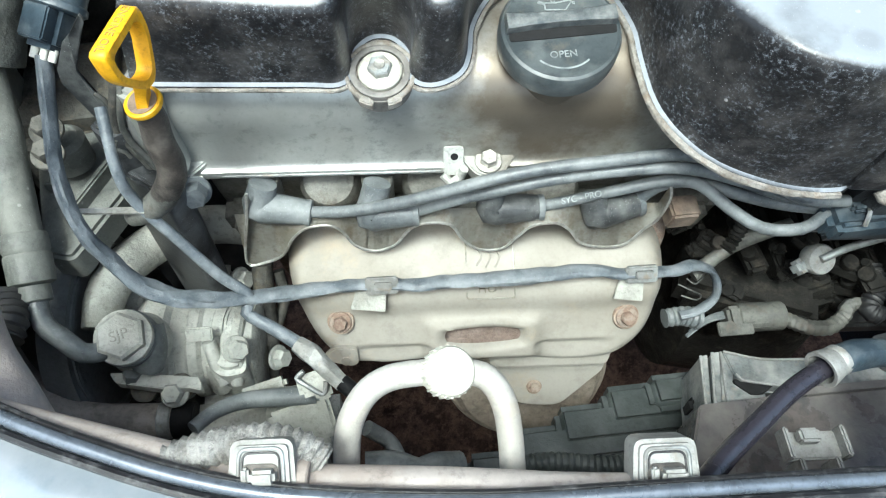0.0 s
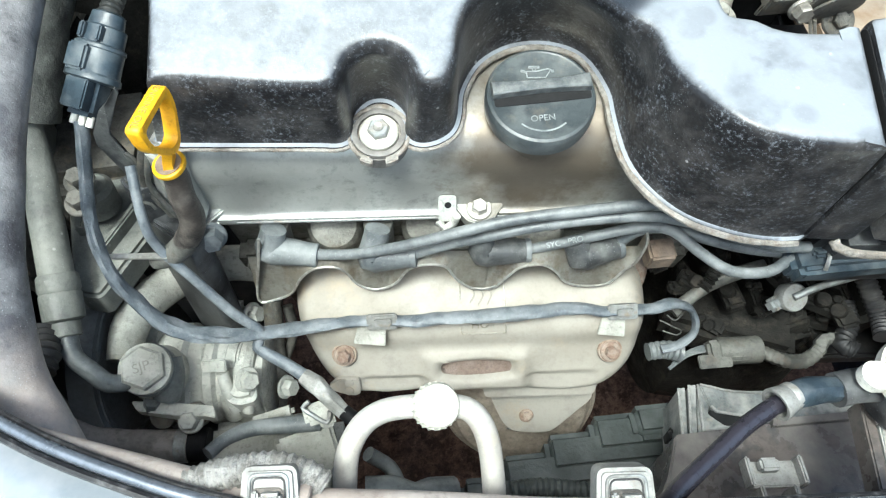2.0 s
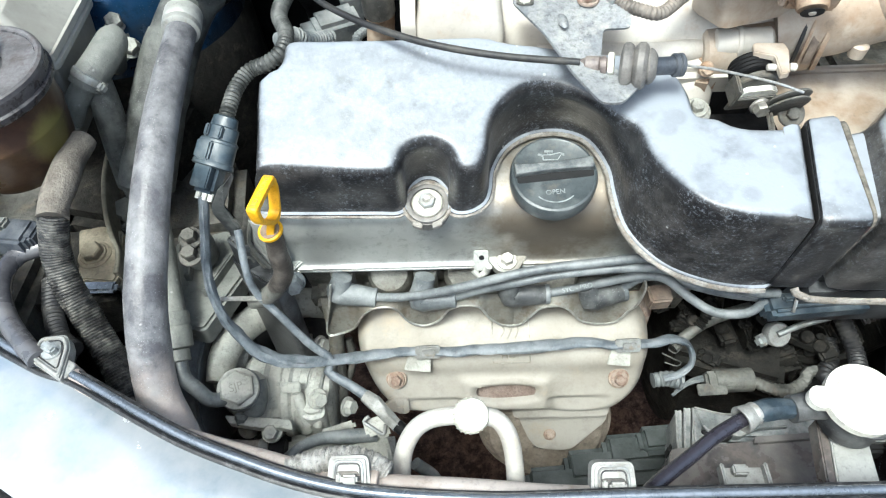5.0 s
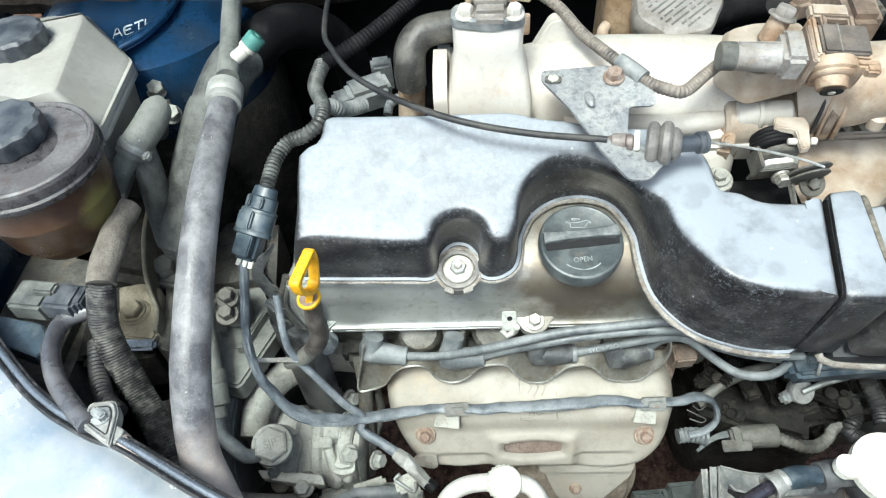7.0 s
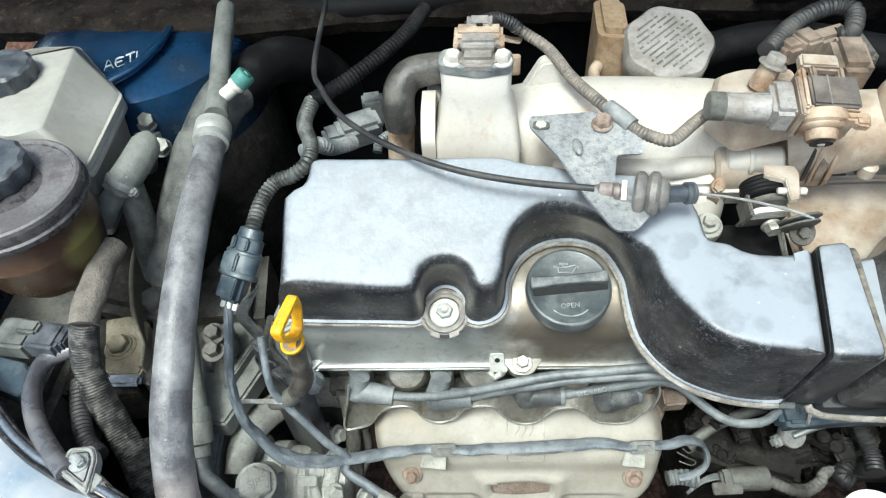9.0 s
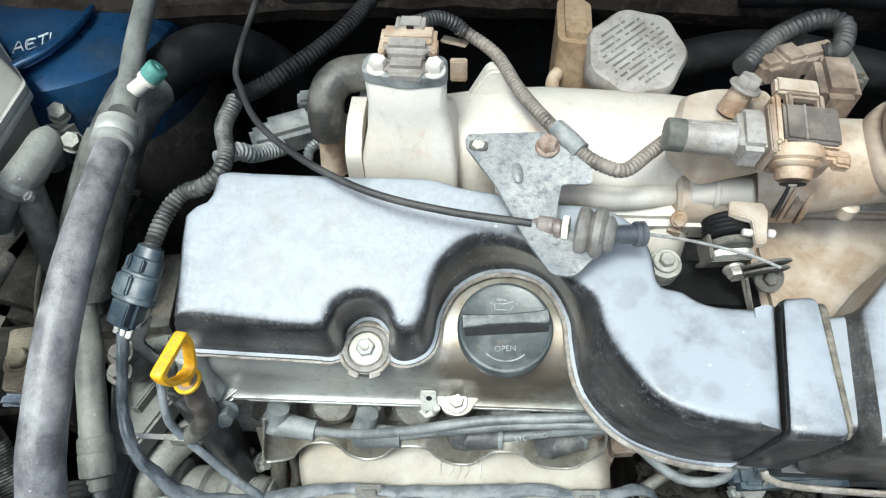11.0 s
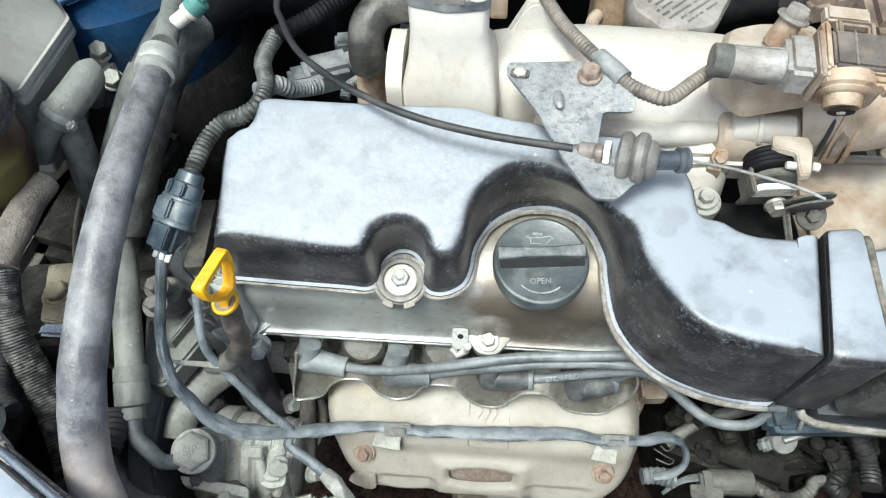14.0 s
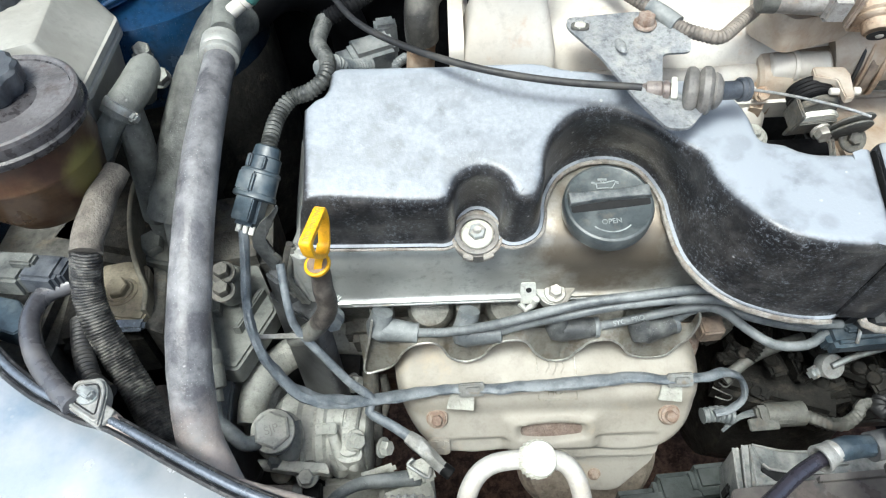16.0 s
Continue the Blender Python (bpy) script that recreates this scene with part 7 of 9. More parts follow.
for k in range(22):
    a = 2 * math.pi * k / 22
    part("cap_rib", box((0.0016, 0.0013, 0.009), aim(WC, WC + CAP_AXIS) @ pose(0, 0, 0, 0, 0, math.degrees(a)) @ pose(0.0122, 0, -0.0038), 0.0004, 1), CAP_WHITE, port_cap)

radiator = thing("radiator", (0.25, 0.09, 0.55), "brown-black plastic radiator with end tank and filler neck", "radiator")
part("end_tank", merged(prism(rounded([(0.1764, 0.154), (0.2529, 0.1604), (0.3464, 0.1666), (0.3067, 0.0783), (0.1382, 0.0848),
    (0.1644, 0.1236)], 0.004), 0.5, 0.70, UP, 0.004), prism(rounded([(0.251, 0.1619), (0.3435, 0.1672), (0.3408, 0.1613),
    (0.249, 0.1562)], 0.001), 0.69, 0.705, UP, 0.001), box((0.62, 0.03, 0.4), pose(0.1, 0.09, 0.5), 0.004)), RAD_TANK, radiator, "dusty brown top tank")
part("side_bar", prism(rounded([(0.2653, 0.1423), (0.2722, 0.1421), (0.2637, 0.0856),
    (0.2557, 0.0858)], 0.002), 0.772, 0.788, UP, 0.002), RAD_TANK, radiator, "rust-tinted side bar")
part("white_bar", prism(rounded([(0.27, 0.1262), (0.2974, 0.1254), (0.2929, 0.0853),
    (0.2624, 0.0862)], 0.002), 0.774, 0.79, UP, 0.001), PALE_PIPE, radiator, "pale upright bar")
part("neck", merged(lathe([(0.022, -0.03), (0.022, -0.004), (0.027, -0.002),
    (0.027, 0.0)], 36, pose(*(0.2839, 0.1363, 0.825))), tube([Vector((0.2801, 0.1418, 0.81)), Vector((0.2541, 0.1416, 0.812)), Vector((0.2366, 0.1389, 0.812))], 0.0105, 18)), BLACK_PLASTIC, radiator, "filler neck with hose stub")
RC = pose(*(0.2795, 0.1364, 0.832), 6, 0, -4)
ears = []
for i in range(120):
    a = 2 * math.pi * i / 120
    r, c = 0.0262, abs(math.cos(a)) * 0.029
    left = 0.0086**2 - 0.029**2 * math.sin(a) ** 2
    ears.append((max(r, c + math.sqrt(left) if left > 0 else 0.0) * math.cos(a), max(r, c + math.sqrt(left) if left > 0 else 0.0) * math.sin(a)))
radcap = part("filler_cap", prism(ears, -0.005, 0.004, RC, 0.0025), WHITE_PLASTIC, radiator, "bright white pressure cap with two ears")
part("raised_centre", lathe([(0.02, 0.0035), (0.019, 0.006), (0.008, 0.0065)], 40, RC), WHITE_PLASTIC, radcap)
rad_hose = thing("radiator_overflow_hose", (0.1967, 0.1327, 0.815), "glossy black hose with a grey clamp sleeve", "hose")
part("hose", tube([(0.2364, 0.1393, 0.813), (0.2147, 0.1372, 0.814)] + [(0.182, 0.1219, 0.815), (0.1526, 0.1012, 0.82), (0.1244, 0.0806, 0.828),
    (0.1022, 0.0608, 0.832)], 0.0053, 20), GLOSS_BLACK, rad_hose)
part("joint", tube([(0.236, 0.1388, 0.814), (0.2196, 0.1379, 0.815),
    (0.2075, 0.1346, 0.815)], [0.0076, 0.0084, 0.008], 18, 0.004, wander=0.18), BLUE_PLASTIC, rad_hose, "blue-grey hose joint")
H1, H2 = Vector((0.2099, 0.1359, 0.815)), Vector((0.1927, 0.1278, 0.815))
part("clamp_sleeve", lathe([(0.0098, 0), (0.0112, 0.001), (0.0113, 0.004), (0.0106, 0.005), (0.0115, 0.006), (0.0136, 0.014), (0.0132, 0.0148),
    (0.0105, 0.0145), (0.008, 0.006)], 32, aim(H1, H2) @ Matrix.Diagonal((0.76, 0.76, 1.0, 1))), CLIP_METAL, rad_hose, "grey tapered clamp")
shroud = thing("fan_shroud", (0.24, 0.16, 0.6), "dusty grey-black plastic fan shroud with a hooked bracket", "fan shroud")
part("rib_plate", prism(rounded([(0.191, 0.1943), (0.1969, 0.1954), (0.1874, 0.1441),
    (0.1824, 0.1434)], 0.0015), 0.64, 0.69, UP, 0.0012), BRACKET_GREY, shroud, "weathered upright rib of the bracket")
part("rib_plate", prism(rounded([(0.1983, 0.1949), (0.2044, 0.1957), (0.1921, 0.1413),
    (0.1867, 0.1407)], 0.0015), 0.64, 0.694, UP, 0.0012), BRACKET_GREY, shroud, "weathered upright rib of the bracket")
part("upright", prism(rounded([(0.2077, 0.1978), (0.2156, 0.1862), (0.2099, 0.1735), (0.2208, 0.1636), (0.2325, 0.1637), (0.1997, 0.1419),
    (0.1946, 0.1425)], 0.002), 0.64, 0.688, UP, 0.002), BRACKET_GREY, shroud, "weathered grey upright of the bracket")
part("crossbar", prism(rounded([(0.209, 0.1973), (0.2175, 0.197), (0.2352, 0.1901), (0.2669, 0.1886), (0.2943, 0.1867), (0.2908, 0.1774),
    (0.2627, 0.1762), (0.2446, 0.1689), (0.2272, 0.1721), (0.2155, 0.1738),
    (0.2118, 0.1814)], 0.002), 0.665, 0.69, UP, 0.003), BRACKET_GREY, shroud, "weathered grey crossbar of the bracket")
# Solid dark plate paints the shade inside the bracket's opening.
part("opening", prism(rounded([(0.2115, 0.1768), (0.2172, 0.1748), (0.2306, 0.173), (0.2398, 0.1701), (0.228, 0.1645), (0.2211, 0.1639),
    (0.2118, 0.1719)], 0.002), 0.66, 0.6885, UP, 0.0005), SEAM, shroud, "dark plate drawn for the shaded opening of the bracket")
for line in ([(0.1912, 0.1942, 0.6905), (0.1832, 0.1437, 0.6905)], [(0.1985, 0.1948, 0.6945), (0.187, 0.1412, 0.6945)], [(0.2079, 0.1976, 0.6885), (0.2, 0.1425, 0.6885)],
    [(0.209, 0.197, 0.6905), (0.235, 0.19, 0.6905), (0.2669, 0.1885, 0.6905), (0.2943, 0.1866, 0.6905)], [(0.213, 0.179, 0.6905), (0.217, 0.1742, 0.6905), (0.2446, 0.169, 0.6905)]):
    part("worn_edge", tube(line, 0.0012, 8, 0.01), CLIP_METAL, shroud, "pale worn edge of the bracket")
part("rail", box((0.17, 0.026, 0.024), pose(0.315, 0.181, 0.672, 8, 0, -1), 0.004), BRACKET_GREY, shroud, "weathered grey rail")
part("rail_gap", box((0.2, 0.012, 0.02), pose(0.2832, 0.1655, 0.66), 0.003), SEAM, shroud, "dark gap under the rail")
for q, s in zip([(0.1851, 0.1831, 0.62), (0.1556, 0.1701, 0.615), (0.1263, 0.1556, 0.61), (0.1018, 0.1398, 0.605),
    (0.2092, 0.1891, 0.63)], ((0.11, 0.035, 0.03), (0.13, 0.035, 0.03), (0.15, 0.035, 0.03), (0.17, 0.035, 0.03), (0.09, 0.03, 0.03))):
    part("step", box(s, pose(*q, 0, 0, 4), 0.007, 3), SHROUD, shroud, "stepped grey plastic edge")
part("ribbed_tube", tube([(0.0575, 0.1364, 0.63), (0.0838, 0.138, 0.63), (0.1182, 0.1341, 0.63),
    (0.1489, 0.1343, 0.63)], 0.008, 12, ribs=0.0012, pitch=0.005), SHROUD, shroud, "grey corrugated tube")
rad_clip = thing("radiator_clip", (0.2002, 0.0981, 0.79), "pale grey metal radiator mounting clip", "clip")
RK = Vector((0.2061, 0.104, 0.765))
part("tray", merged(box((0.034, 0.016, 0.004), pose(RK.x, RK.y, RK.z), 0.001), box((0.003, 0.018, 0.012), pose(RK.x - 0.0165, RK.y, RK.z + 0.004), 0.001), box((0.003, 0.018, 0.012), pose(RK.x + 0.0165, RK.y, RK.z + 0.004), 0.001), box((0.003, 0.022, 0.02), pose(RK.x - 0.009, RK.y - 0.018, RK.z - 0.006), 0.001), box((0.003, 0.022, 0.02), pose(RK.x + 0.012, RK.y - 0.018, RK.z - 0.006), 0.001)), CLIP_METAL, rad_clip)
part("post", merged(box((0.012, 0.008, 0.008), pose(RK.x - 0.003, RK.y + 0.004, RK.z + 0.006), 0.0015), box((0.014, 0.01, 0.01), pose(RK.x + 0.002, RK.y - 0.02, RK.z), 0.0015)), CLIP_METAL, rad_clip)
tall_hose = thing("radiator_hose", (0.4086, 0.1909, 0.7), "thick dusty dark grey radiator hose with a worn clamp", "hose")
part("hose", tube([(0.389, 0.1169, 0.7), (0.3984, 0.1526, 0.7), (0.4086, 0.1909, 0.7), (0.4233, 0.2323, 0.7), (0.4527, 0.2764, 0.69),
    (0.5013, 0.3384, 0.66)], 0.024, 24, 0.008, wander=0.03), DARK_HOSE, tall_hose)
clamp_at = aim((0.3926, 0.1293, 0.7), (0.4027, 0.1632, 0.7))
part("clamp", lathe([(0.0245, -0.006), (0.026, -0.005), (0.026, 0.005), (0.0245, 0.006)], 32, clamp_at), DULL_STEEL, tall_hose, "worn steel hose clamp")
part("clamp_screw", box((0.014, 0.008, 0.008), clamp_at @ pose(0, 0.0275, 0), 0.002), BRIGHT_METAL, tall_hose, "worm screw of the clamp")

# Front panel details.
for x, lean in ((-0.062, 0.004),):
    joint = [on_panel(x, o, 0.0006) + Vector((lean * o * 10, 0, 0)) for o in (0.008, 0.03, 0.06, 0.09, 0.12, 0.15)]
    part("panel_joint", tube(joint, 0.0008, 6, 0.01), SEAM, body, "dark panel joint")
# Pressed edges: darker blue strips stand in for their soft shade.
for x, lean in ((-0.015, -0.002), (0.054, 0.0)):
    crease = [on_panel(x, o, -0.0004) + Vector((lean * o * 10, 0, 0)) for o in (0.009, 0.02, 0.04, 0.07, 0.1)]
    part("panel_crease", tube(crease, 0.0016, 8, 0.01), BEAD, body, "pressed crease of the panel, its soft shade a darker strip")
q = Vector((0.1375, 0.042, 0.8655))
RAISED = rounded([(0.062, -0.06), (0.066, 0.037), (0.113, 0.0375), (0.127, 0.054), (0.148, 0.054), (0.1585, 0.0395), (0.2435, 0.039),
    (0.247, -0.06)], [0.004, 0.006, 0.008, 0.011, 0.011, 0.009, 0.007, 0.004], 6)
part("raised_plate", prism(RAISED, 0.85, 0.8657, UP, 0.0016), PAINT, body, "raised pressing of the panel")
groove = [Vector((x, y, 0.8634)) for x, y in RAISED]
part("plate_groove", tube(groove + [groove[0]], 0.0009, 6, 0.01), SEAL_RUBBER, body, "dark line round the raised pressing")
for x in (0.109, 0.1645):
    part("pressing_ring", tube([(x + 0.016 * math.cos(a * math.pi / 16), 0.0185 + 0.016 * math.sin(a * math.pi / 16), 0.8658) for a in range(33)], 0.0011, 8), PAINT, body, "pressed ring")
part("bolt_boss", lathe([(0.0118, 0.0), (0.0112, 0.0011), (0.0102, 0.0014), (0.0095, 0.0008), (0.004, 0.0008)], 36, pose(q.x, q.y, 0.8657)), PAINT, body, "raised ring round the bolt")
bolt((q.x, q.y, 0.8662), (0, 0, 1), 0.0068, 0.004, 0.0078, CLIP_METAL, "pale hexagon bolt in the front panel", 0)

# ---- gearbox side clutter ----
gearbox = thing("gearbox", (0.38, 0.36, 0.45), "grimy dark gearbox casting beside the engine", "gearbox")
part("casing", merged(lathe([(0.06, -0.12), (0.12, -0.1), (0.135, -0.02), (0.13, 0.02),
    (0.09, 0.07)], 40, pose(0.35, 0.40, 0.50, 0, 90, 0)), box((0.18, 0.12, 0.08), pose(0.36, 0.34, 0.60, 10, 0, 12), 0.015), box((0.12, 0.06, 0.04), pose(0.28, 0.29, 0.62, 0, 0, -20), 0.008)), GEAR_DARK, gearbox)
part("rib", merged(*[box((0.008, 0.1, 0.05), pose(0.29 + 0.028 * k, 0.335, 0.645, 15, 0, 10), 0.002) for k in range(6)]), GEAR_DARK, gearbox)
sensor = thing("speed_sensor", (0.3089, 0.2729, 0.693), "pale round plastic sensor head with a cable rod", "sensor")
SQ = Vector((0.3089, 0.2729, 0.693))
part("head", lathe([(0.0115, -0.01), (0.0125, -0.008), (0.0128, 0.001), (0.0115, 0.003),
    (0.004, 0.0035)], 32, aim(SQ, SQ + Vector((0.1, -0.6, 0.7)))), CLIP_METAL, sensor)
part("mount", box((0.02, 0.012, 0.012), pose(*(0.2977, 0.2728, 0.685), 20, 10, 30), 0.003), DULL_STEEL, sensor)
part("rod", tube([(0.3062, 0.2698, 0.698), (0.3269, 0.2755, 0.705), (0.3602, 0.2803, 0.715)] + [(0.3606, 0.2726, 0.74),
    (0.3996, 0.2711, 0.78)], 0.0032, 10), DULL_STEEL, sensor, "thin steel rod")
oxygen = thing("oxygen_sensor_plug", (0.2677, 0.2492, 0.64), "dusty grey sensor connector with bare wires", "connector")
part("plug", merged(box((0.045, 0.02, 0.02), pose(*(0.2653, 0.2493, 0.64), 15, 0, 3), 0.003), rod((0.2531, 0.2497, 0.64),
    (0.2929, 0.2506, 0.64), 0.0125, 16), box((0.03, 0.012, 0.004), pose(*(0.2477, 0.2377, 0.645), 15, 0, 3), 0.001)), PLUG_GREY, oxygen)
part("wires", merged(*[tube([Vector(p) + Vector((0.002 * k, 0.002 * k, 0.002 * (k % 2))) for p in [(0.2464, 0.2521, 0.64), (0.228, 0.2478, 0.64),
    (0.21, 0.2375, 0.635)]], 0.0018, 6) for k in range(-1, 3)]), LEAD, oxygen, "bundle of bare wires")
part("conduit", tube([(0.2926, 0.2495, 0.64), (0.3104, 0.2408, 0.638), (0.3294, 0.2386, 0.638), (0.3452, 0.2467, 0.64), (0.3516, 0.2548, 0.645),
    (0.3636, 0.2545, 0.65)], [0.006, 0.0068, 0.007, 0.0064, 0.0068, 0.006], 12, 0.003, wander=0.2, ribs=0.0008, pitch=0.005), PLUG_GREY, oxygen, "dusty taped conduit")
part("sensor_nose", tube([(0.186, 0.2441, 0.655), (0.2006, 0.2457, 0.655),
    (0.2157, 0.2447, 0.652)], [0.008, 0.0085, 0.0095], 14, ribs=0.0012, pitch=0.005), LEAD, oxygen, "ribbed sensor boot")
for k, line in enumerate(([(0.194, 0.2617, 0.68), (0.204, 0.2551, 0.68), (0.2123, 0.2534, 0.675), (0.2075, 0.2494, 0.675),
    (0.1961, 0.2539, 0.675)], [(0.1975, 0.261, 0.69), (0.204, 0.2567, 0.688), (0.2114, 0.2616, 0.69)])):
    single("spring_wire", tube(line, 0.0007, 6, 0.003), WIRE_GREY, "thin bent grey wire", "wire")
rodbar = thing("linkage_rod", (0.232, 0.2914, 0.7), "grey linkage rod with a coil spring", "linkage")
part("rod", tube([(0.2027, 0.2635, 0.69), (0.2229, 0.2753, 0.7), (0.2392, 0.2817, 0.71), (0.2785, 0.29, 0.72)], [0.006, 0.0055, 0.0065, 0.005], 12), PLUG_GREY, rodbar)
part("spring", tube([(0.2257, 0.2741, 0.71), (0.2325, 0.2812, 0.715),
    (0.2362, 0.2867, 0.73)], 0.006, 10, ribs=0.002, pitch=0.004), GEAR_DARK, rodbar, "small coil spring")
lead_conn = thing("coil_connector", (0.2778, 0.2501, 0.785), "blue-grey connector where the leads join", "connector")
part("body", merged(box((0.095, 0.024, 0.022), pose(*(0.3033, 0.2525, 0.782), 10, 0, 4), 0.005), box((0.02, 0.006, 0.008), pose(*(0.281, 0.2498, 0.793), 10, 0, 4), 0.002), box((0.02, 0.026, 0.012), pose(*(0.2719, 0.2502, 0.785), 10, 0, 5), 0.003)), BLUE_PLASTIC, lead_conn)
part("wire_clip", tube([(0.2883, 0.2589, 0.79), (0.2796, 0.2438, 0.798), (0.2781, 0.2382, 0.79)], 0.0016, 6), BRIGHT_METAL, lead_conn)
for line, r in (([(0.375, 0.2848, 0.66), (0.374, 0.2652, 0.655), (0.3639, 0.249, 0.65), (0.3728, 0.2407, 0.65)], 0.009), ([(0.3744, 0.3, 0.7),
    (0.3799, 0.2789, 0.69), (0.3854, 0.2582, 0.68), (0.3816, 0.2388, 0.68)], 0.009), ([(0.3923, 0.2855, 0.7), (0.4115, 0.2883, 0.71),
    (0.4431, 0.2975, 0.71)], 0.008)):
    single("corrugated_tube", tube(line, r, 12, ribs=0.0014, pitch=0.0045), RUBBER, "dusty rear run of the corrugated conduit, blackened for the shade there", "conduit")
single("brown_connector", box((0.022, 0.018, 0.02), pose(*(0.1813, 0.2869, 0.745), 10, 0, 5), 0.002), CLAY_BLACK, "small brown connector beside the last boot", "connector")
random.seed(7)
CLUTTER = [(0.2268, 0.3167, 0.68), (0.2771, 0.3062, 0.62), (0.3007, 0.3237, 0.64), (0.312, 0.3047, 0.6), (0.3482, 0.3024, 0.58), (0.3677, 0.2906, 0.6),
    (0.3816, 0.3142, 0.66), (0.3527, 0.2878, 0.56), (0.1975, 0.3035, 0.7), (0.36, 0.2976, 0.62)]
CLUTTER += [(0.2235, 0.2861, 0.7), (0.2676, 0.2903, 0.67), (0.2857, 0.2919, 0.68), (0.3012, 0.2813, 0.66), (0.2559, 0.2774, 0.64),
    (0.3047, 0.2904, 0.69), (0.3502, 0.2856, 0.66), (0.2978, 0.2812, 0.61), (0.3703, 0.2825, 0.63), (0.2158, 0.2874, 0.69), (0.328, 0.2809, 0.63),
    (0.2551, 0.3089, 0.69), (0.368, 0.2737, 0.66), (0.3677, 0.2756, 0.6)]
for q in CLUTTER:
    turn = pose(*q, random.uniform(-25, 25), random.uniform(-25, 25), random.uniform(0, 180))
    size = random.uniform(0.006, 0.014) if q[2] > 0.63 else random.uniform(0.012, 0.02)
    lump = merged(box((size * 2.4, size * 1.3, size), turn, 0.003), rod((turn @ Vector((0, 0, 0)))[:], (turn @ Vector((0, size * 0.4, size * 1.0)))[:], size * 0.5, 14), hex_head(size * 0.32, size * 0.3, turn @ pose(size * 0.8, 0, size * 0.5), size * 0.45))
    single("gearbox_fitting", lump, GEAR_DARK, "grimy metal fitting bolted to the gearbox", "fitting")

# ---- intake side at the rear ----
manifold = thing("intake_manifold", (0.1, 0.5, 0.85), "pale dusty aluminium intake manifold with clay-coloured dirt", "intake manifold")
part("plenum", merged(tube([(0.022, 0.462, 0.93), (0.04, 0.46, 0.932), (0.1, 0.46, 0.935), (0.2, 0.455, 0.935),
    (0.27, 0.45, 0.93)], [0.048, 0.05, 0.052, 0.05, 0.046], 32, 0.012), box((0.18, 0.03, 0.035), pose(0.155, 0.405, 0.92, 20, 0, 0), 0.006)), CREAM, manifold)
for k in range(2, 4):
    part("runner", tube([(-0.03 + 0.075 * k, 0.43, 0.93), (-0.03 + 0.075 * k, 0.405, 0.90), (-0.03 + 0.075 * k, 0.40, 0.84)], 0.024, 20), CREAM, manifold)
part("front_lip", tube([(0.0629, 0.4072, 0.94), (0.1148, 0.3992, 0.945), (0.1577, 0.3972, 0.945),
    (0.2039, 0.4089, 0.94)], 0.009, 12), CREAM, manifold, "lower flange of the manifold")
fin = prism(rounded([(-0.025, 0), (0.03, 0), (0.012, 0.04), (-0.004, 0.04)], 0.006), -0.006, 0.006, pose(*(0.058, 0.4787, 0.965), 90, 0, 0), 0.002)
part("fin", fin, CREAM, manifold)
SIDE = Matrix(((0, 0, 1, 0), (1, 0, 0, 0), (0, 1, 0, 0), (0, 0, 0, 1)))
flank = [(0.462, 0.978), (0.453, 0.971), (0.438, 0.966), (0.424, 0.9625), (0.414, 0.9595), (0.4085, 0.952), (0.413, 0.942), (0.44, 0.93), (0.44, 0.90),
    (0.475, 0.90), (0.475, 0.978)]
part("end_flange", prism(rounded([(max(y + 0.006, 0.416), z - 0.002 if z < 0.96 else z + 0.004) for y, z in flank], 0.006), -0.048, -0.034, SIDE, 0.0025), CREAM, manifold)
solenoid = thing("idle_valve_block", (-0.0062, 0.4304, 0.97), "tall pale aluminium valve block with dark plastic top", "valve block")
FOOT = [(-0.0395, 0.403), (-0.005, 0.3985), (0.033, 0.397), (0.033, 0.46), (-0.0395, 0.46)]
WAIST = [(-0.0345, 0.411), (-0.0035, 0.4045), (0.0295, 0.408), (0.029, 0.458), (-0.0335, 0.458)]
HEAD = [(-0.0325, 0.4165), (-0.0025, 0.4085), (0.0252, 0.4135), (0.0245, 0.434), (-0.0315, 0.436)]


def five_sided(outline, z, grow=0.0, r=0.007):
    cx, cy = -0.003, 0.435
    return [(x, y, z) for x, y in rounded([(cx + (x - cx) * (1 + grow), cy + (y - cy) * (1 + grow)) for x, y in outline], r)]


part("body", loft([five_sided(FOOT, 0.94), five_sided(FOOT, 0.972), five_sided(WAIST, 0.992, 0, 0.009), five_sided(HEAD, 1.012, 0, 0.009), five_sided(HEAD, 1.034), five_sided(HEAD, 1.0355, -0.04)]), CREAM, solenoid)
part("side_flange", loft([[(x, y, z) for y, z in rounded([(0.404, 0.945), (0.404, 0.978), (0.425, 0.992), (0.46, 0.992), (0.46, 0.945)], 0.008)] for x in (-0.051, -0.0495, -0.039)]), CREAM, solenoid, "rounded side flange")
part("dark_top", loft([five_sided(HEAD, 1.0355, 0.02), five_sided(HEAD, 1.0365, 0.035), five_sided(HEAD, 1.0435, 0.03), five_sided(HEAD, 1.045, -0.02)]), GREY_PLASTIC, solenoid, "dark plastic top plate")
part("plug", merged(box((0.031, 0.03, 0.014), pose(-0.0015, 0.423, 1.046, 6, 0, -3), 0.005, 3), box((0.033, 0.02, 0.012), pose(-0.0012, 0.43, 1.0545, 6, 0, -3), 0.004, 3)), CAP_GREY, solenoid, "dusty connector plug")
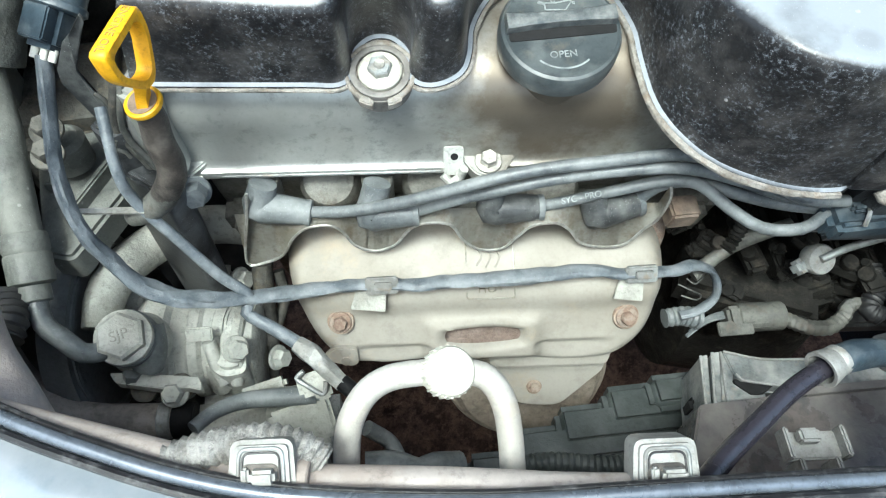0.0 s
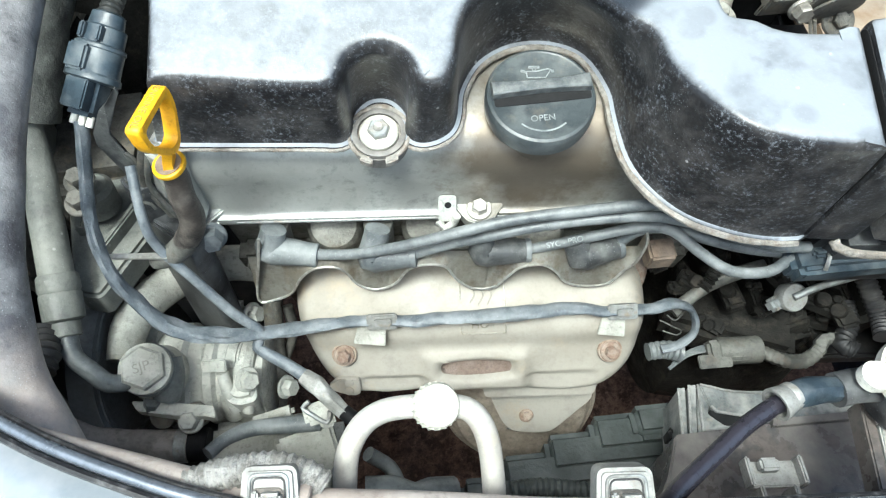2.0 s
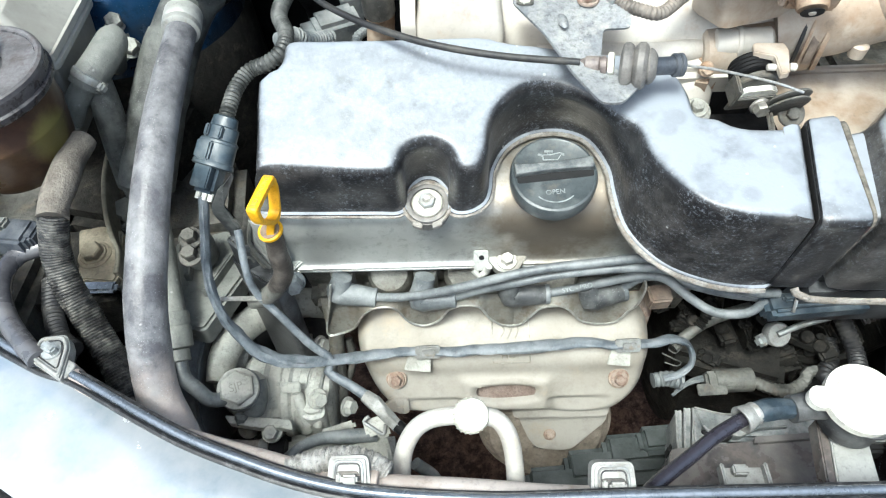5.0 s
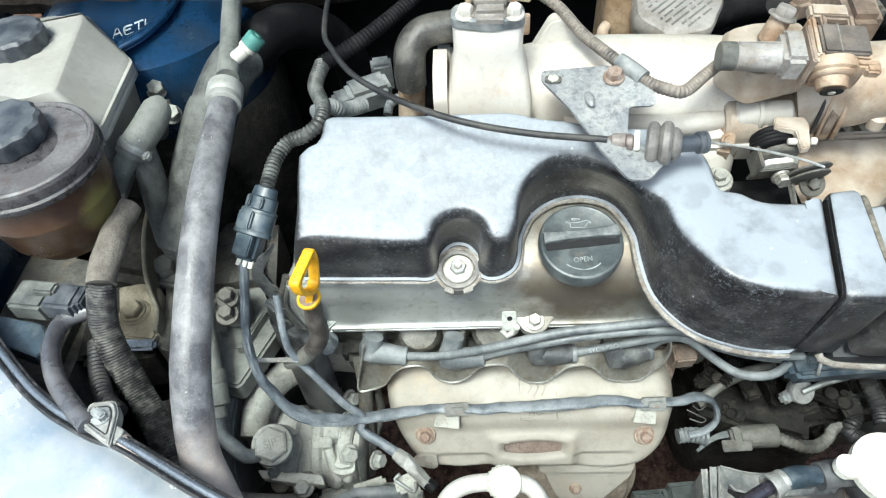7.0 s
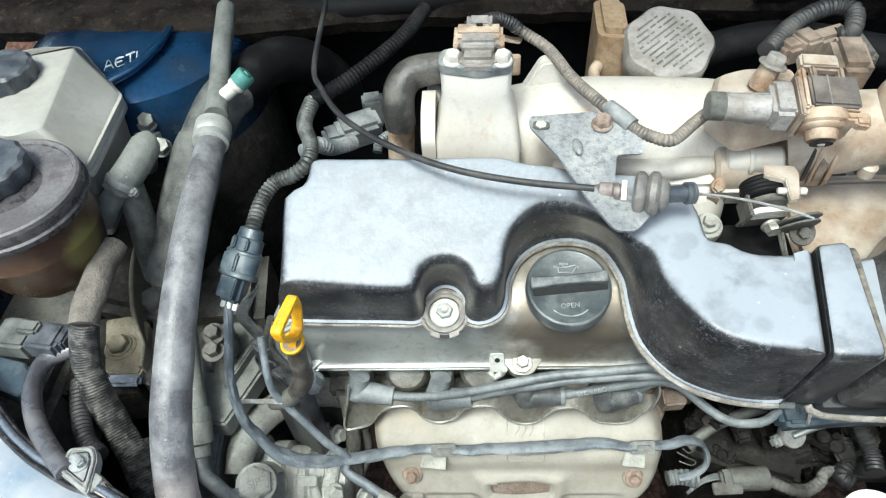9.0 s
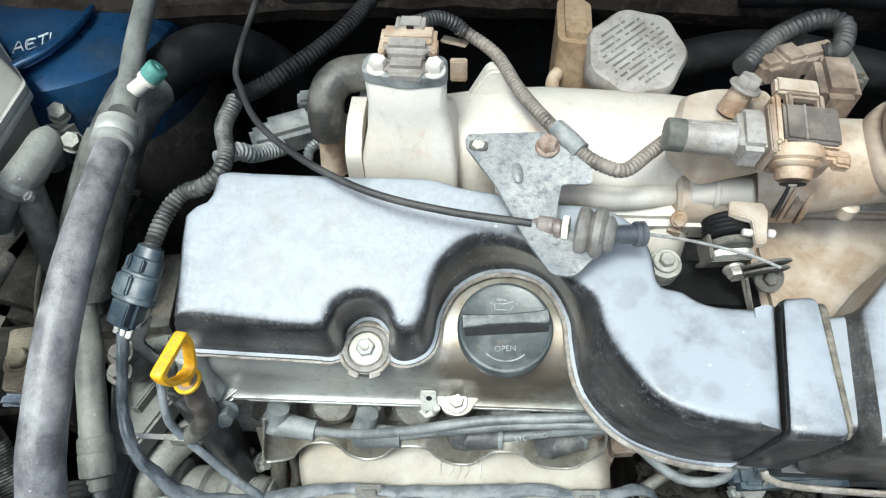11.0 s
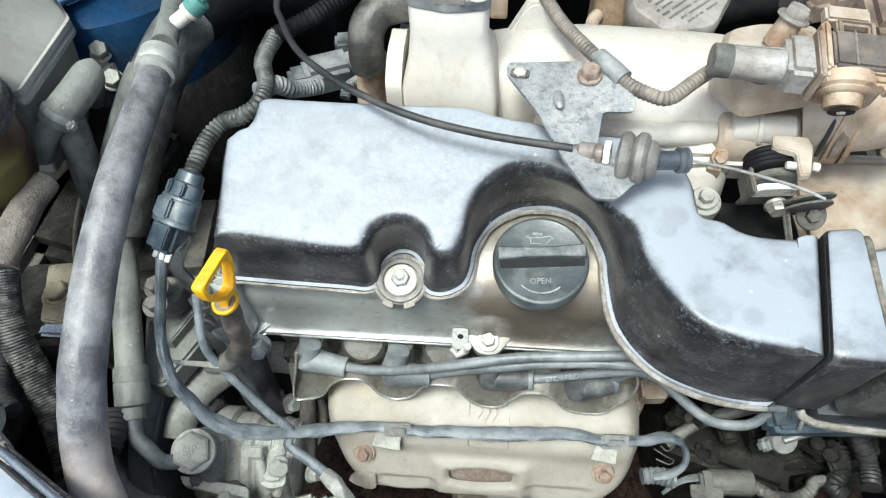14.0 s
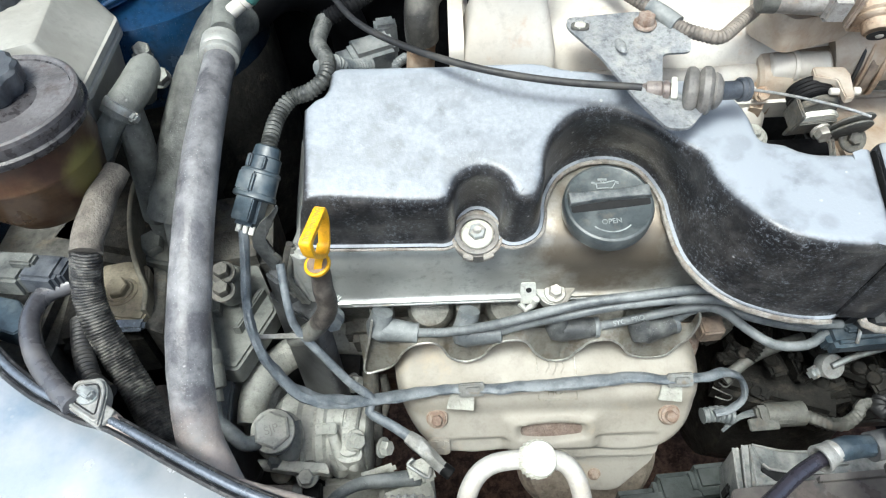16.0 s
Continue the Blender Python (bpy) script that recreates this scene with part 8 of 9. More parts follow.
part("plug_hood", merged(box((0.038, 0.016, 0.009), pose(-0.0008, 0.4365, 1.058, 6, 0, -3), 0.003, 3), box((0.004, 0.014, 0.012), pose(-0.0185, 0.429, 1.052, 6, 0, -3), 0.001), box((0.004, 0.014, 0.012), pose(0.017, 0.428, 1.052, 6, 0, -3), 0.001)), ORANGE_DUST, solenoid, "clay-dusted plug hood")
latch = part("plug_latch", merged(box((0.016, 0.012, 0.006), pose(0.0, 0.445, 1.062, 6, 0, -3), 0.0012), box((0.0025, 0.012, 0.01), pose(-0.0088, 0.444, 1.06, 6, 0, -3), 0.0006), box((0.0025, 0.012, 0.01), pose(0.0088, 0.4435, 1.06, 6, 0, -3), 0.0006)), CAP_GREY, solenoid, "grey spring latch")
part("latch_window", box((0.005, 0.0015, 0.0035), pose(0.0, 0.4385, 1.0635, 20, 0, -3), 0.0004), SEAM, latch)
for q in [(-0.0212, 0.4195, 1.0445), (0.0172, 0.4168, 1.0445)]:
    bolt(q, (0, -0.1, 1), 0.0062, 0.0065, 0.008, CREAM, "pale hexagon screw on the valve block", 10)
elbow = single("black_elbow_hose", tube([(-0.03, 0.466, 1.008), (-0.0475, 0.469, 1.004), (-0.0625, 0.4685, 0.999), (-0.0715, 0.4595, 0.99),
    (-0.0735, 0.4525, 0.972), (-0.0735, 0.453, 0.958)], [0.0135, 0.014, 0.0145, 0.0145, 0.0145, 0.0142], 20, 0.005), ELBOW_RUBBER, "black rubber elbow hose", "hose")
single("rusty_pipe", rod((-0.0744, 0.4741, 0.955), (-0.0793, 0.4697, 0.9), 0.013), ORANGE_DUST, "rust-brown pipe under the elbow hose", "pipe")
temp = thing("rear_connector", (-0.1279, 0.507, 0.91), "grey plastic connector behind the engine cover", "connector")
part("body", merged(box((0.045, 0.03, 0.03), pose(*(-0.1252, 0.507, 0.91), 10, 0, 25), 0.005), box((0.03, 0.024, 0.024), pose(*(-0.1462, 0.5006, 0.905), 10, 0, 25), 0.004), box((0.022, 0.02, 0.035), pose(*(-0.1139, 0.5458, 0.905), 0, 0, 10), 0.003)), GREY_PLASTIC, temp)
part("conduit", tube([(-0.1602, 0.4264, 0.95), (-0.1513, 0.4419, 0.945), (-0.1435, 0.4494, 0.935), (-0.1342, 0.4639, 0.925),
    (-0.125, 0.4753, 0.92)], 0.008, 12, ribs=0.0014, pitch=0.004), GREY_PLASTIC, temp, "dusty corrugated conduit")
part("lead", tube([(-0.1014, 0.4644, 0.915), (-0.0995, 0.4736, 0.92), (-0.0912, 0.4848, 0.92)], 0.005, 10, ribs=0.001, pitch=0.003), LEAD, temp)

# Cable bracket and throttle cable.
bracket = thing("cable_bracket", (0.0872, 0.3637, 0.99), "flat zinc-plated steel throttle cable bracket", "bracket")
pl = [Vector(p) for p in [(0.0392, 0.4048, 0.998), (0.0924, 0.4059, 1), (0.1264, 0.3848, 1), (0.126, 0.3656, 0.99), (0.1047, 0.3652, 0.99),
    (0.1002, 0.3392, 0.98), (0.1279, 0.3179, 0.975), (0.1117, 0.2995, 0.973), (0.0963, 0.2993, 0.974), (0.0788, 0.3262, 0.98), (0.0601, 0.3632, 0.99),
    (0.0385, 0.395, 0.996)]]
plate_bm = bmesh.new()
plate_bm.faces.new([plate_bm.verts.new(p) for p in rounded(pl, 0.005, 4)])
bmesh.ops.triangulate(plate_bm, faces=plate_bm.faces[:])
bmesh.ops.solidify(plate_bm, geom=plate_bm.faces[:], thickness=0.0025)
part("plate", plate_bm, ZINC, bracket, "", None, 25)
hole = (0.0481, 0.3937, 0.9995)
part("slot", prism(rounded([(-0.0068, -0.0042), (0.0068, -0.0042), (0.0068, 0.0042),
    (-0.0068, 0.0042)], 0.004), -0.001, 0.0006, pose(*hole, 0, 0, -8), 0), DARK_METAL, bracket, "dark slotted hole")
part("slot_nut", lathe([(0.0046, 0), (0.0046, 0.0016), (0.0034, 0.0022), (0.001, 0.0022)], 6, pose(*hole, 0, 0, 12)), CAP_WHITE, bracket, "pale nut in the slot")
ridge = lathe([(0.0058, -0.0004), (0.0048, 0.0012), (0.003, 0.0022), (0.001, 0.0025)], 20)
bmesh.ops.transform(ridge, matrix=pose(*(0.075, 0.3721, 0.9955), -8, 0, 2) @ Matrix.Diagonal((0.7, 1.9, 1.2, 1)), verts=ridge.verts[:])
part("ridge", ridge, ZINC, bracket, "pressed stiffening ridge")
for q, turn in zip([(0.0855, 0.3585, 0.988), (0.0929, 0.3601, 0.989)], (35, -40)):
    dent = lathe([(0.004, -0.0006), (0.0032, 0.0008), (0.0012, 0.0013)], 16)
    bmesh.ops.transform(dent, matrix=pose(*q, -10, 0, turn) @ Matrix.Diagonal((0.6, 1.7, 1, 1)), verts=dent.verts[:])
    part("pressed_mark", dent, ZINC, bracket)
bolt((0.096, 0.3917, 1), (0, -0.15, 1), 0.007, 0.006, 0.0086, RUST, "brown plated bolt through the bracket", 10)
cable = thing("throttle_cable", (0.0292, 0.3509, 0.975), "black throttle cable with ribbed rubber boot", "cable")
part("sheath", tube([(-0.16, 0.62, 0.99)] + [(-0.1568, 0.5099, 0.985), (-0.1443, 0.472, 0.985), (-0.1226, 0.4318, 0.987), (-0.0916, 0.3973, 0.99),
    (-0.0541, 0.3687, 0.992), (-0.0167, 0.35, 0.992), (0.0296, 0.3407, 0.988), (0.0843, 0.3345, 0.985)], 0.0027, 12), RUBBER, cable)
B = [Vector(p) for p in [(0.085, 0.3389, 0.98), (0.105, 0.3327, 0.983), (0.1122, 0.331, 0.984), (0.1352, 0.3249, 0.986), (0.1581, 0.3286, 0.984)]]
part("ferrule", merged(rod(B[0], B[0].lerp(B[1], 0.22), 0.0046, 20, 0.0006), rod(B[0].lerp(B[1], 0.2), B[0].lerp(B[1], 0.75), 0.0062, 20, 0.001), rod(B[0].lerp(B[1], 0.7), B[1], 0.0055, 20, 0.001), lathe([(0.006, 0),
    (0.0068, 0.002), (0.0068, 0.004)], 20, aim(B[1] - Vector((0.006, 0, 0)), B[2]))), FERRULE, cable, "brownish grey cable ferrule")
part("nut", lathe([(0.0085, 0), (0.009, 0.0008), (0.009, 0.0034), (0.0085, 0.0042)], 6, aim(B[1], B[2])), CAP_WHITE, cable, "pale adjuster nut")
boot_profile = [(0.009, 0), (0.0145, 0.001), (0.016, 0.0025), (0.0162, 0.006), (0.0145, 0.0085), (0.0125, 0.0095), (0.0145, 0.0105), (0.0168, 0.0125),
    (0.0168, 0.0165), (0.015, 0.0185), (0.0125, 0.0195), (0.013, 0.021), (0.0115, 0.0235), (0.0075, 0.026)]
part("ribbed_boot", lathe(boot_profile, 32, aim(B[2] + Vector((0.001, 0, 0)), B[3])), BOOT_CLAY, cable, "grey ribbed rubber boot")
part("guide", merged(rod(B[3] - Vector((0.004, 0, 0)), B[4], 0.0065, 20, 0.001), lathe([(0.0075, 0), (0.0085, 0.001), (0.0085, 0.003), (0.0072, 0.004),
    (0.0085, 0.005), (0.0085, 0.007), (0.007, 0.008)], 20, aim(B[3].lerp(B[4], 0.65), B[4]))), CAP_DARK, cable, "dark cable guide tip")
part("inner_wire", tube([B[4], Vector((0.1921, 0.3306, 0.975)), Vector((0.2318, 0.3275, 0.965)), Vector((0.2509, 0.3222, 0.96))], 0.0011, 8), BRIGHT_METAL, cable, "bare steel inner wire")

throttle = thing("throttle_unit", (0.24, 0.36, 0.9), "clay-dusted throttle housing with a dark cable drum", "throttle")
SPIN = aim((0.229, 0.3646, 0.945), Vector((0.229, 0.3646, 0.945)) + Vector((0.1, -0.9, -0.34))) @ Matrix.Diagonal((0.74, 0.74, 0.85, 1))
part("return_spring", lathe([v for k in range(5) for v in ((0.0195 + 0.0008 * k, 0.0042 * k),
    (0.0212 + 0.0008 * k, 0.0042 * k + 0.0021))] + [(0.02, 0.021)], 40, SPIN @ pose(0, 0, -0.014)), BLACK, throttle, "black coil return spring")
part("spring_cup", lathe([(0.0225, 0.008), (0.0235, 0.009), (0.0235, 0.013), (0.0215, 0.0145), (0.008, 0.015)], 40, SPIN), DARK_METAL, throttle, "dark spring cup")
part("pale_cam", prism(rounded([(-0.022, -0.004), (0.02, -0.008), (0.024, 0.002), (0.012, 0.01),
    (-0.016, 0.01)], 0.005), 0.0155, 0.0205, SPIN @ pose(0.002, -0.004, 0), 0.001), WHITE_PLASTIC, throttle, "pale cam on the drum")
part("drum_yoke", merged(box((0.004, 0.03, 0.022), SPIN @ pose(-0.0255, 0.004, 0.016), 0.0012), box((0.05, 0.022, 0.0035), SPIN @ pose(-0.002, -0.014, 0.022), 0.0012)), DARK_METAL, throttle, "dark bent yoke")
for k in range(2):
    q = Vector((0.2536, 0.3433, 0.938)) + Vector((0, -0.002, -0.0055)) * k
    part("quadrant", lathe([(0.0168, 0), (0.0175, 0.0006), (0.0175, 0.0018), (0.0155, 0.0026),
        (0.004, 0.0026)], 40, aim(q, q + Vector((0.15, -0.8, -0.42)))), DARK_METAL, throttle, "dark cable quadrant plate")
bolt((0.2337, 0.3431, 0.931), (0.08, -0.94, -0.05), 0.0062, 0.006, 0.0078, BRIGHT_METAL, "bright nut on the throttle spindle", 10)
bolt((0.2614, 0.3423, 0.922), (0.05, -0.6, 0.65), 0.0055, 0.004, 0.011, DARK_METAL, "dark pivot screw of the throttle drum", 10)
part("lever", merged(box((0.0035, 0.002, 0.034), aim((0.2396, 0.3383, 0.928),
    (0.2516, 0.333, 0.9)) @ pose(0, 0, 0.018), 0.0006), box((0.0035, 0.002, 0.034), aim((0.2425, 0.3383, 0.928),
    (0.2541, 0.333, 0.9)) @ pose(0, 0, 0.018), 0.0006)), BRIGHT_METAL, throttle, "thin steel lever")
part("stay", prism(rounded([(0.2279, 0.3777), (0.2515, 0.3759), (0.2524, 0.3672), (0.2443, 0.3393), (0.2371, 0.3377), (0.2397, 0.3605),
    (0.2252, 0.3655)], 0.002), 0.961, 0.966, UP, 0.001), CLAY_CREAM, throttle, "pale steel stay over the drum")
part("stay_pin", merged(rod((0.2317, 0.3511, 0.962), (0.2385, 0.3502, 0.962), 0.0028), rod((0.2487, 0.3505, 0.962), (0.2538, 0.3496, 0.962), 0.0032)), CREAM, throttle)
part("bush", merged(rod((0.2078, 0.4037, 0.948), (0.2529, 0.3984, 0.952), 0.0115, 28, 0.002), lathe([(0.0125, -0.002), (0.013, -0.001), (0.013, 0.001),
    (0.0125, 0.002)], 28, aim((0.2272, 0.401, 0.95), (0.2529, 0.3984, 0.952)))), CREAM, throttle, "pale cast bush")
part("arm", merged(box((0.028, 0.03, 0.034), pose(*(0.2075, 0.4051, 0.93), 18, 0, -12), 0.009, 3), box((0.024, 0.02, 0.03), pose(*(0.2036, 0.396, 0.918), 18, 0, -16), 0.007, 3)), ORANGE_DUST, throttle, "clay-stained cast lug")
bolt((0.2007, 0.3853, 0.936), (0.05, -0.8, 0.5), 0.005, 0.003, 0.0065, ORANGE_DUST, "clay-stained screw in the throttle lug", 10)
part("body", merged(lathe([(0.0345, 0.0), (0.0345, 0.045), (0.0325, 0.062), (0.0305, 0.076), (0.03, 0.093)], 44, aim((0.26, 0.422, 0.953), (0.349, 0.408, 0.98))), rod((0.2, 0.41, 0.935),
    (0.29, 0.41, 0.94), 0.022, 28, 0.003)), CLAY_CREAM, throttle, "clay-dusted housing")


def slanted_band(x, r, half, mat, label):
    """A band round the throttle body, its plane slanted."""
    m = pose(x, 0.42, 0.954, 0, 90, 0)
    slant = Matrix.Translation((0, 0.418, 0)) @ Matrix(((1, 0.55, 0, 0), (0, 1, 0, 0), (0, 0, 1, 0), (0, 0, 0, 1))) @ Matrix.Translation((0, -0.418, 0))
    part("band", lathe([(0.033, -half), (r - 0.0008, -half), (r, -half + 0.0008), (r, half - 0.0008), (r - 0.0008, half),
        (0.033, half)], 44, slant @ m), mat, throttle, label)


slanted_band(0.287, 0.0365, 0.0018, RUBBER, "black sealing band")
slanted_band(0.2925, 0.0385, 0.0016, ORANGE_DUST, "clay-dusted clamp band")
slanted_band(0.299, 0.037, 0.004, CLAY_BLACK, "dark sleeve band")
slanted_band(0.3065, 0.0395, 0.0024, ORANGE_DUST, "clay-dusted clamp band")
# Added black block in place of the dark cavity under the drum.
single("dark_cavity_block", box((0.12, 0.06, 0.05), pose(0.215, 0.358, 0.868, 0, 0, 0), 0.01), BLACK, "black block standing in for the shaded cavity below the throttle drum", "casting")
mapsens = thing("pressure_sensor", (0.2772, 0.414, 1), "clay-coloured dusty throttle position sensor block", "sensor")
SB = pose(*(0.2713, 0.4047, 1.012), 14, 3, -5)
part("block", box((0.042, 0.038, 0.036), SB @ pose(0.001, -0.002, -0.015), 0.003), ORANGE_DUST, mapsens)
part("lid", box((0.037, 0.03, 0.006), SB @ pose(0.001, -0.002, 0.004), 0.002), LID_BROWN, mapsens, "grey lid of the sensor block")
part("hinge_loop", merged(box((0.024, 0.005, 0.008), SB @ pose(-0.002, 0.022, 0.002), 0.002), box((0.005, 0.014, 0.007), SB @ pose(-0.012, 0.017, 0.002), 0.0015), box((0.005, 0.014, 0.007), SB @ pose(0.009, 0.017, 0.002), 0.0015)), CLAY_BLACK, mapsens, "moulded loop")
part("lid_ridge", box((0.0012, 0.029, 0.0012), SB @ pose(-0.004, -0.002, 0.0072), 0.0003), CAP_GREY, mapsens, "moulded ridge on the lid")
part("frame_wing", merged(box((0.05, 0.008, 0.012), SB @ pose(0.002, -0.0215, -0.004), 0.002), box((0.012, 0.012, 0.009), SB @ pose(0.021, -0.024, -0.003), 0.002), box((0.006, 0.04, 0.03), SB @ pose(-0.0215, 0.0, -0.008), 0.002)), ORANGE_DUST, mapsens, "clay-dusted clamp frame of the block")
part("front_plate", box((0.03, 0.014, 0.01), SB @ pose(-0.004, 0.033, -0.003), 0.002), CLAY_CREAM, mapsens, "pale rear step of the block")
N1 = Vector((0.2639, 0.3854, 0.995))
way = Vector((-0.06, -0.72, -0.5)).normalized()
N2 = N1 + way * 0.02
part("nose", lathe([(0.0175, -0.009), (0.0195, -0.004), (0.0192, 0.0), (0.0165, 0.0018), (0.0172, 0.0032), (0.0158, 0.005), (0.0122, 0.006), (0.0118, 0.0125),
    (0.0105, 0.014), (0.007, 0.0138)], 40, aim(N1, N2) @ pose(0, 0, -0.002)), ORANGE_DUST, mapsens, "round clay-dusted nose")
part("nose_hole", lathe([(0.0086, 0), (0.0083, 0.0005)], 24, aim(N1 + way * 0.0141, N1 + way * 0.03)), SEAM, mapsens, "dark hole in the nose")
part("hole_pin", lathe([(0.003, 0), (0.0025, 0.0012)], 12, aim(N1 + way * 0.0144, N1 + way * 0.03)), CREAM, mapsens)
part("housing", loft([[(x, y, z) for x, y in rounded([(0.1927, 0.433), (0.2072, 0.4773), (0.2334, 0.4864), (0.2776, 0.4856), (0.2791, 0.4509),
    (0.3228, 0.4617), (0.3152, 0.4307), (0.2641, 0.4186),
    (0.2116, 0.4025)], 0.008)] for z in (0.955, 0.978)] + [[(0.235 + (x - 0.235) * 0.9, 0.41 + (y - 0.41) * 0.93, 0.984) for x, y in rounded([(0.1927, 0.433),
    (0.2072, 0.4773), (0.2334, 0.4864), (0.2776, 0.4856), (0.2791, 0.4509), (0.3228, 0.4617), (0.3152, 0.4307), (0.2641, 0.4186),
    (0.2116, 0.4025)], 0.008)]]), CLAY_CREAM, mapsens, "rough clay-dusted casting")
part("bolt_post", rod((0.2367, 0.4515, 0.985), (0.2433, 0.454, 1.006), (0.0095, 0.0088), 24), ORANGE_DUST, mapsens, "bolt post")
bolt((0.2325, 0.4312, 1.0232), Vector((0.2433, 0.454, 1.006)) - Vector((0.2367, 0.4515, 0.985)), 0.0083, 0.007, 0.0115, CAP_GREY, "dusty hexagon bolt on the sensor housing", 10)
part("rear_tower", box((0.03, 0.045, 0.05), pose(*(0.3242, 0.4863, 0.975), 8, 0, -4), 0.006), CLAY_BLACK, mapsens, "dusty rear block")
CN = pose(*(0.2055, 0.3981, 1.006), 14, 2, -4)
part("connector_body", merged(rod((CN @ Vector((-0.018, 0, 0)))[:], (CN @ Vector((0.018, 0, 0)))[:], (0.0112, 0.0122), 28, 0.0015), box((0.034, 0.003, 0.003), CN @ pose(0, 0.004, 0.011), 0.001)), CONNECTOR, mapsens, "shiny grey cable connector")
part("connector_collar", rod((CN @ Vector((-0.029, 0, 0)))[:], (CN @ Vector((-0.016, 0, 0)))[:], 0.0115, 24, 0.001), PLUG_GREY, mapsens, "ribbed collar")
part("connector_socket", box((0.02, 0.034, 0.026), pose(*(0.2327, 0.3986, 1.006), 14, 2, -4), 0.004), CONNECTOR, mapsens, "square connector socket")
part("connector_latch", box((0.004, 0.038, 0.029), pose(*(0.2432, 0.3976, 1.006), 14, 2, -4), 0.001), CLAY_BLACK, mapsens, "spring latch")
NEARER = Matrix.Translation((0.0477, 0.04, 1.319)) @ Matrix.Scale(0.945, 4) @ Matrix.Translation((-0.0477, -0.04, -1.319))
for piece in mapsens.children:
    piece.data.transform(NEARER)
corr = thing("corrugated_harness", (0.0853, 0.4362, 1.005), "dusty corrugated wiring conduit over the manifold", "conduit")
part("rear_conduit", tube([(-0.0095, 0.4746, 1.04), (-0.0015, 0.4806, 1.04), (0.0145, 0.4962, 1.035), (0.0274, 0.4998, 1.028),
    (0.0349, 0.4968, 1.023)], 0.006, 14, ribs=0.0009, pitch=0.0034), RUBBER, corr, "rear run of the corrugated conduit, blackened for the shade there end")
part("front_conduit", tube([(0.0305, 0.4967, 1.026), (0.0384, 0.4984, 1.02), (0.0607, 0.4848, 1.01), (0.0775, 0.4494, 1.005), (0.0964, 0.4142, 1.005),
    (0.1188, 0.3875, 1), (0.1348, 0.3737, 1), (0.1485, 0.3733, 0.998), (0.1657, 0.3884, 1),
    (0.1821, 0.4045, 1)], 0.0053, 14, ribs=0.0008, pitch=0.0032), CLAY_CONDUIT, corr, "clay-dusted corrugated conduit")
part("tape", tube([(0.102, 0.4075, 1.005), (0.1121, 0.3957, 1.003), (0.1187, 0.3876, 1.001)], 0.0068, 14, 0.003, wander=0.12), GREY_PLASTIC, corr, "grey tape wrap")
single("corrugated_harness", tube([(0.2509, 0.4867, 1), (0.2845, 0.5216, 1.005), (0.3189, 0.5384, 1.01), (0.3366, 0.5304, 1.01), (0.3288, 0.5066, 1.005),
    (0.3176, 0.5062, 1)], 0.0085, 14, ribs=0.0014, pitch=0.0045), RUBBER, "black corrugated wiring conduit", "conduit")
single("rear_injector_plug", merged(box((0.07, 0.02, 0.02), pose(*(0.2961, 0.5017, 0.995), 0, 0, 22), 0.004), box((0.02, 0.024, 0.024), pose(*(0.2875, 0.4973, 0.997), 0, 0, 22), 0.003)), CLAY_BLACK, "clay-dusted injector connector behind the manifold", "connector")
single("dark_connector", box((0.045, 0.05, 0.03), pose(*(0.3286, 0.5078, 0.98), 0, 0, 0), 0.005), DARK_METAL, "dark dusty rear connector", "connector")
intake = thing("intake_bellows", (0.3223, 0.3971, 1), "clay-coloured ribbed intake hose", "hose")
RIBS = [(0.031, -0.006), (0.0355, -0.004), (0.0375, 0.0)]
for k in range(4):
    RIBS += [(0.0382 + 0.0012 * k, 0.003 + 0.022 * k), (0.0386 + 0.0012 * k, 0.009 + 0.022 * k), (0.0375 + 0.0012 * k, 0.0135 + 0.022 * k), (0.034 + 0.0012 * k, 0.0165 + 0.022 * k),
        (0.034 + 0.0012 * k, 0.0195 + 0.022 * k), (0.0375 + 0.0012 * k, 0.0222 + 0.022 * k)]
part("bellows", lathe(RIBS, 48, aim((0.3499, 0.4073, 0.9859), (0.3699, 0.3763, 1.0659))), BELLOWS, intake)
part("clamp", lathe([(0.034, -0.0052), (0.0358, -0.0046), (0.0358, -0.0016), (0.034, -0.001)], 48, aim((0.3499, 0.4073, 0.9859), (0.3699, 0.3763, 1.0659))), DULL_STEEL, intake, "thin steel clamp")
part("ear", merged(lathe([(0.0062, -0.012), (0.007, -0.002), (0.0045, 0.0)], 20, pose(*(0.3195, 0.3866, 0.955)))), CLAY_CREAM, intake)
brake_cap = thing("brake_fluid_reservoir", (0.1742, 0.5188, 0.99), "stained reservoir under a large grey cap with embossed print", "reservoir")
BC = pose(*(0.1772, 0.5261, 0.985), 22, 0, 0)
part("cap", lathe([(0.04, -0.02), (0.0415, -0.018), (0.0415, 0.0), (0.039, 0.004), (0.035, 0.005),
    (0.01, 0.0055)], 84, BC, 0.035, 7), CAP_GREY, brake_cap, "scalloped grey cap")
random.seed(3)
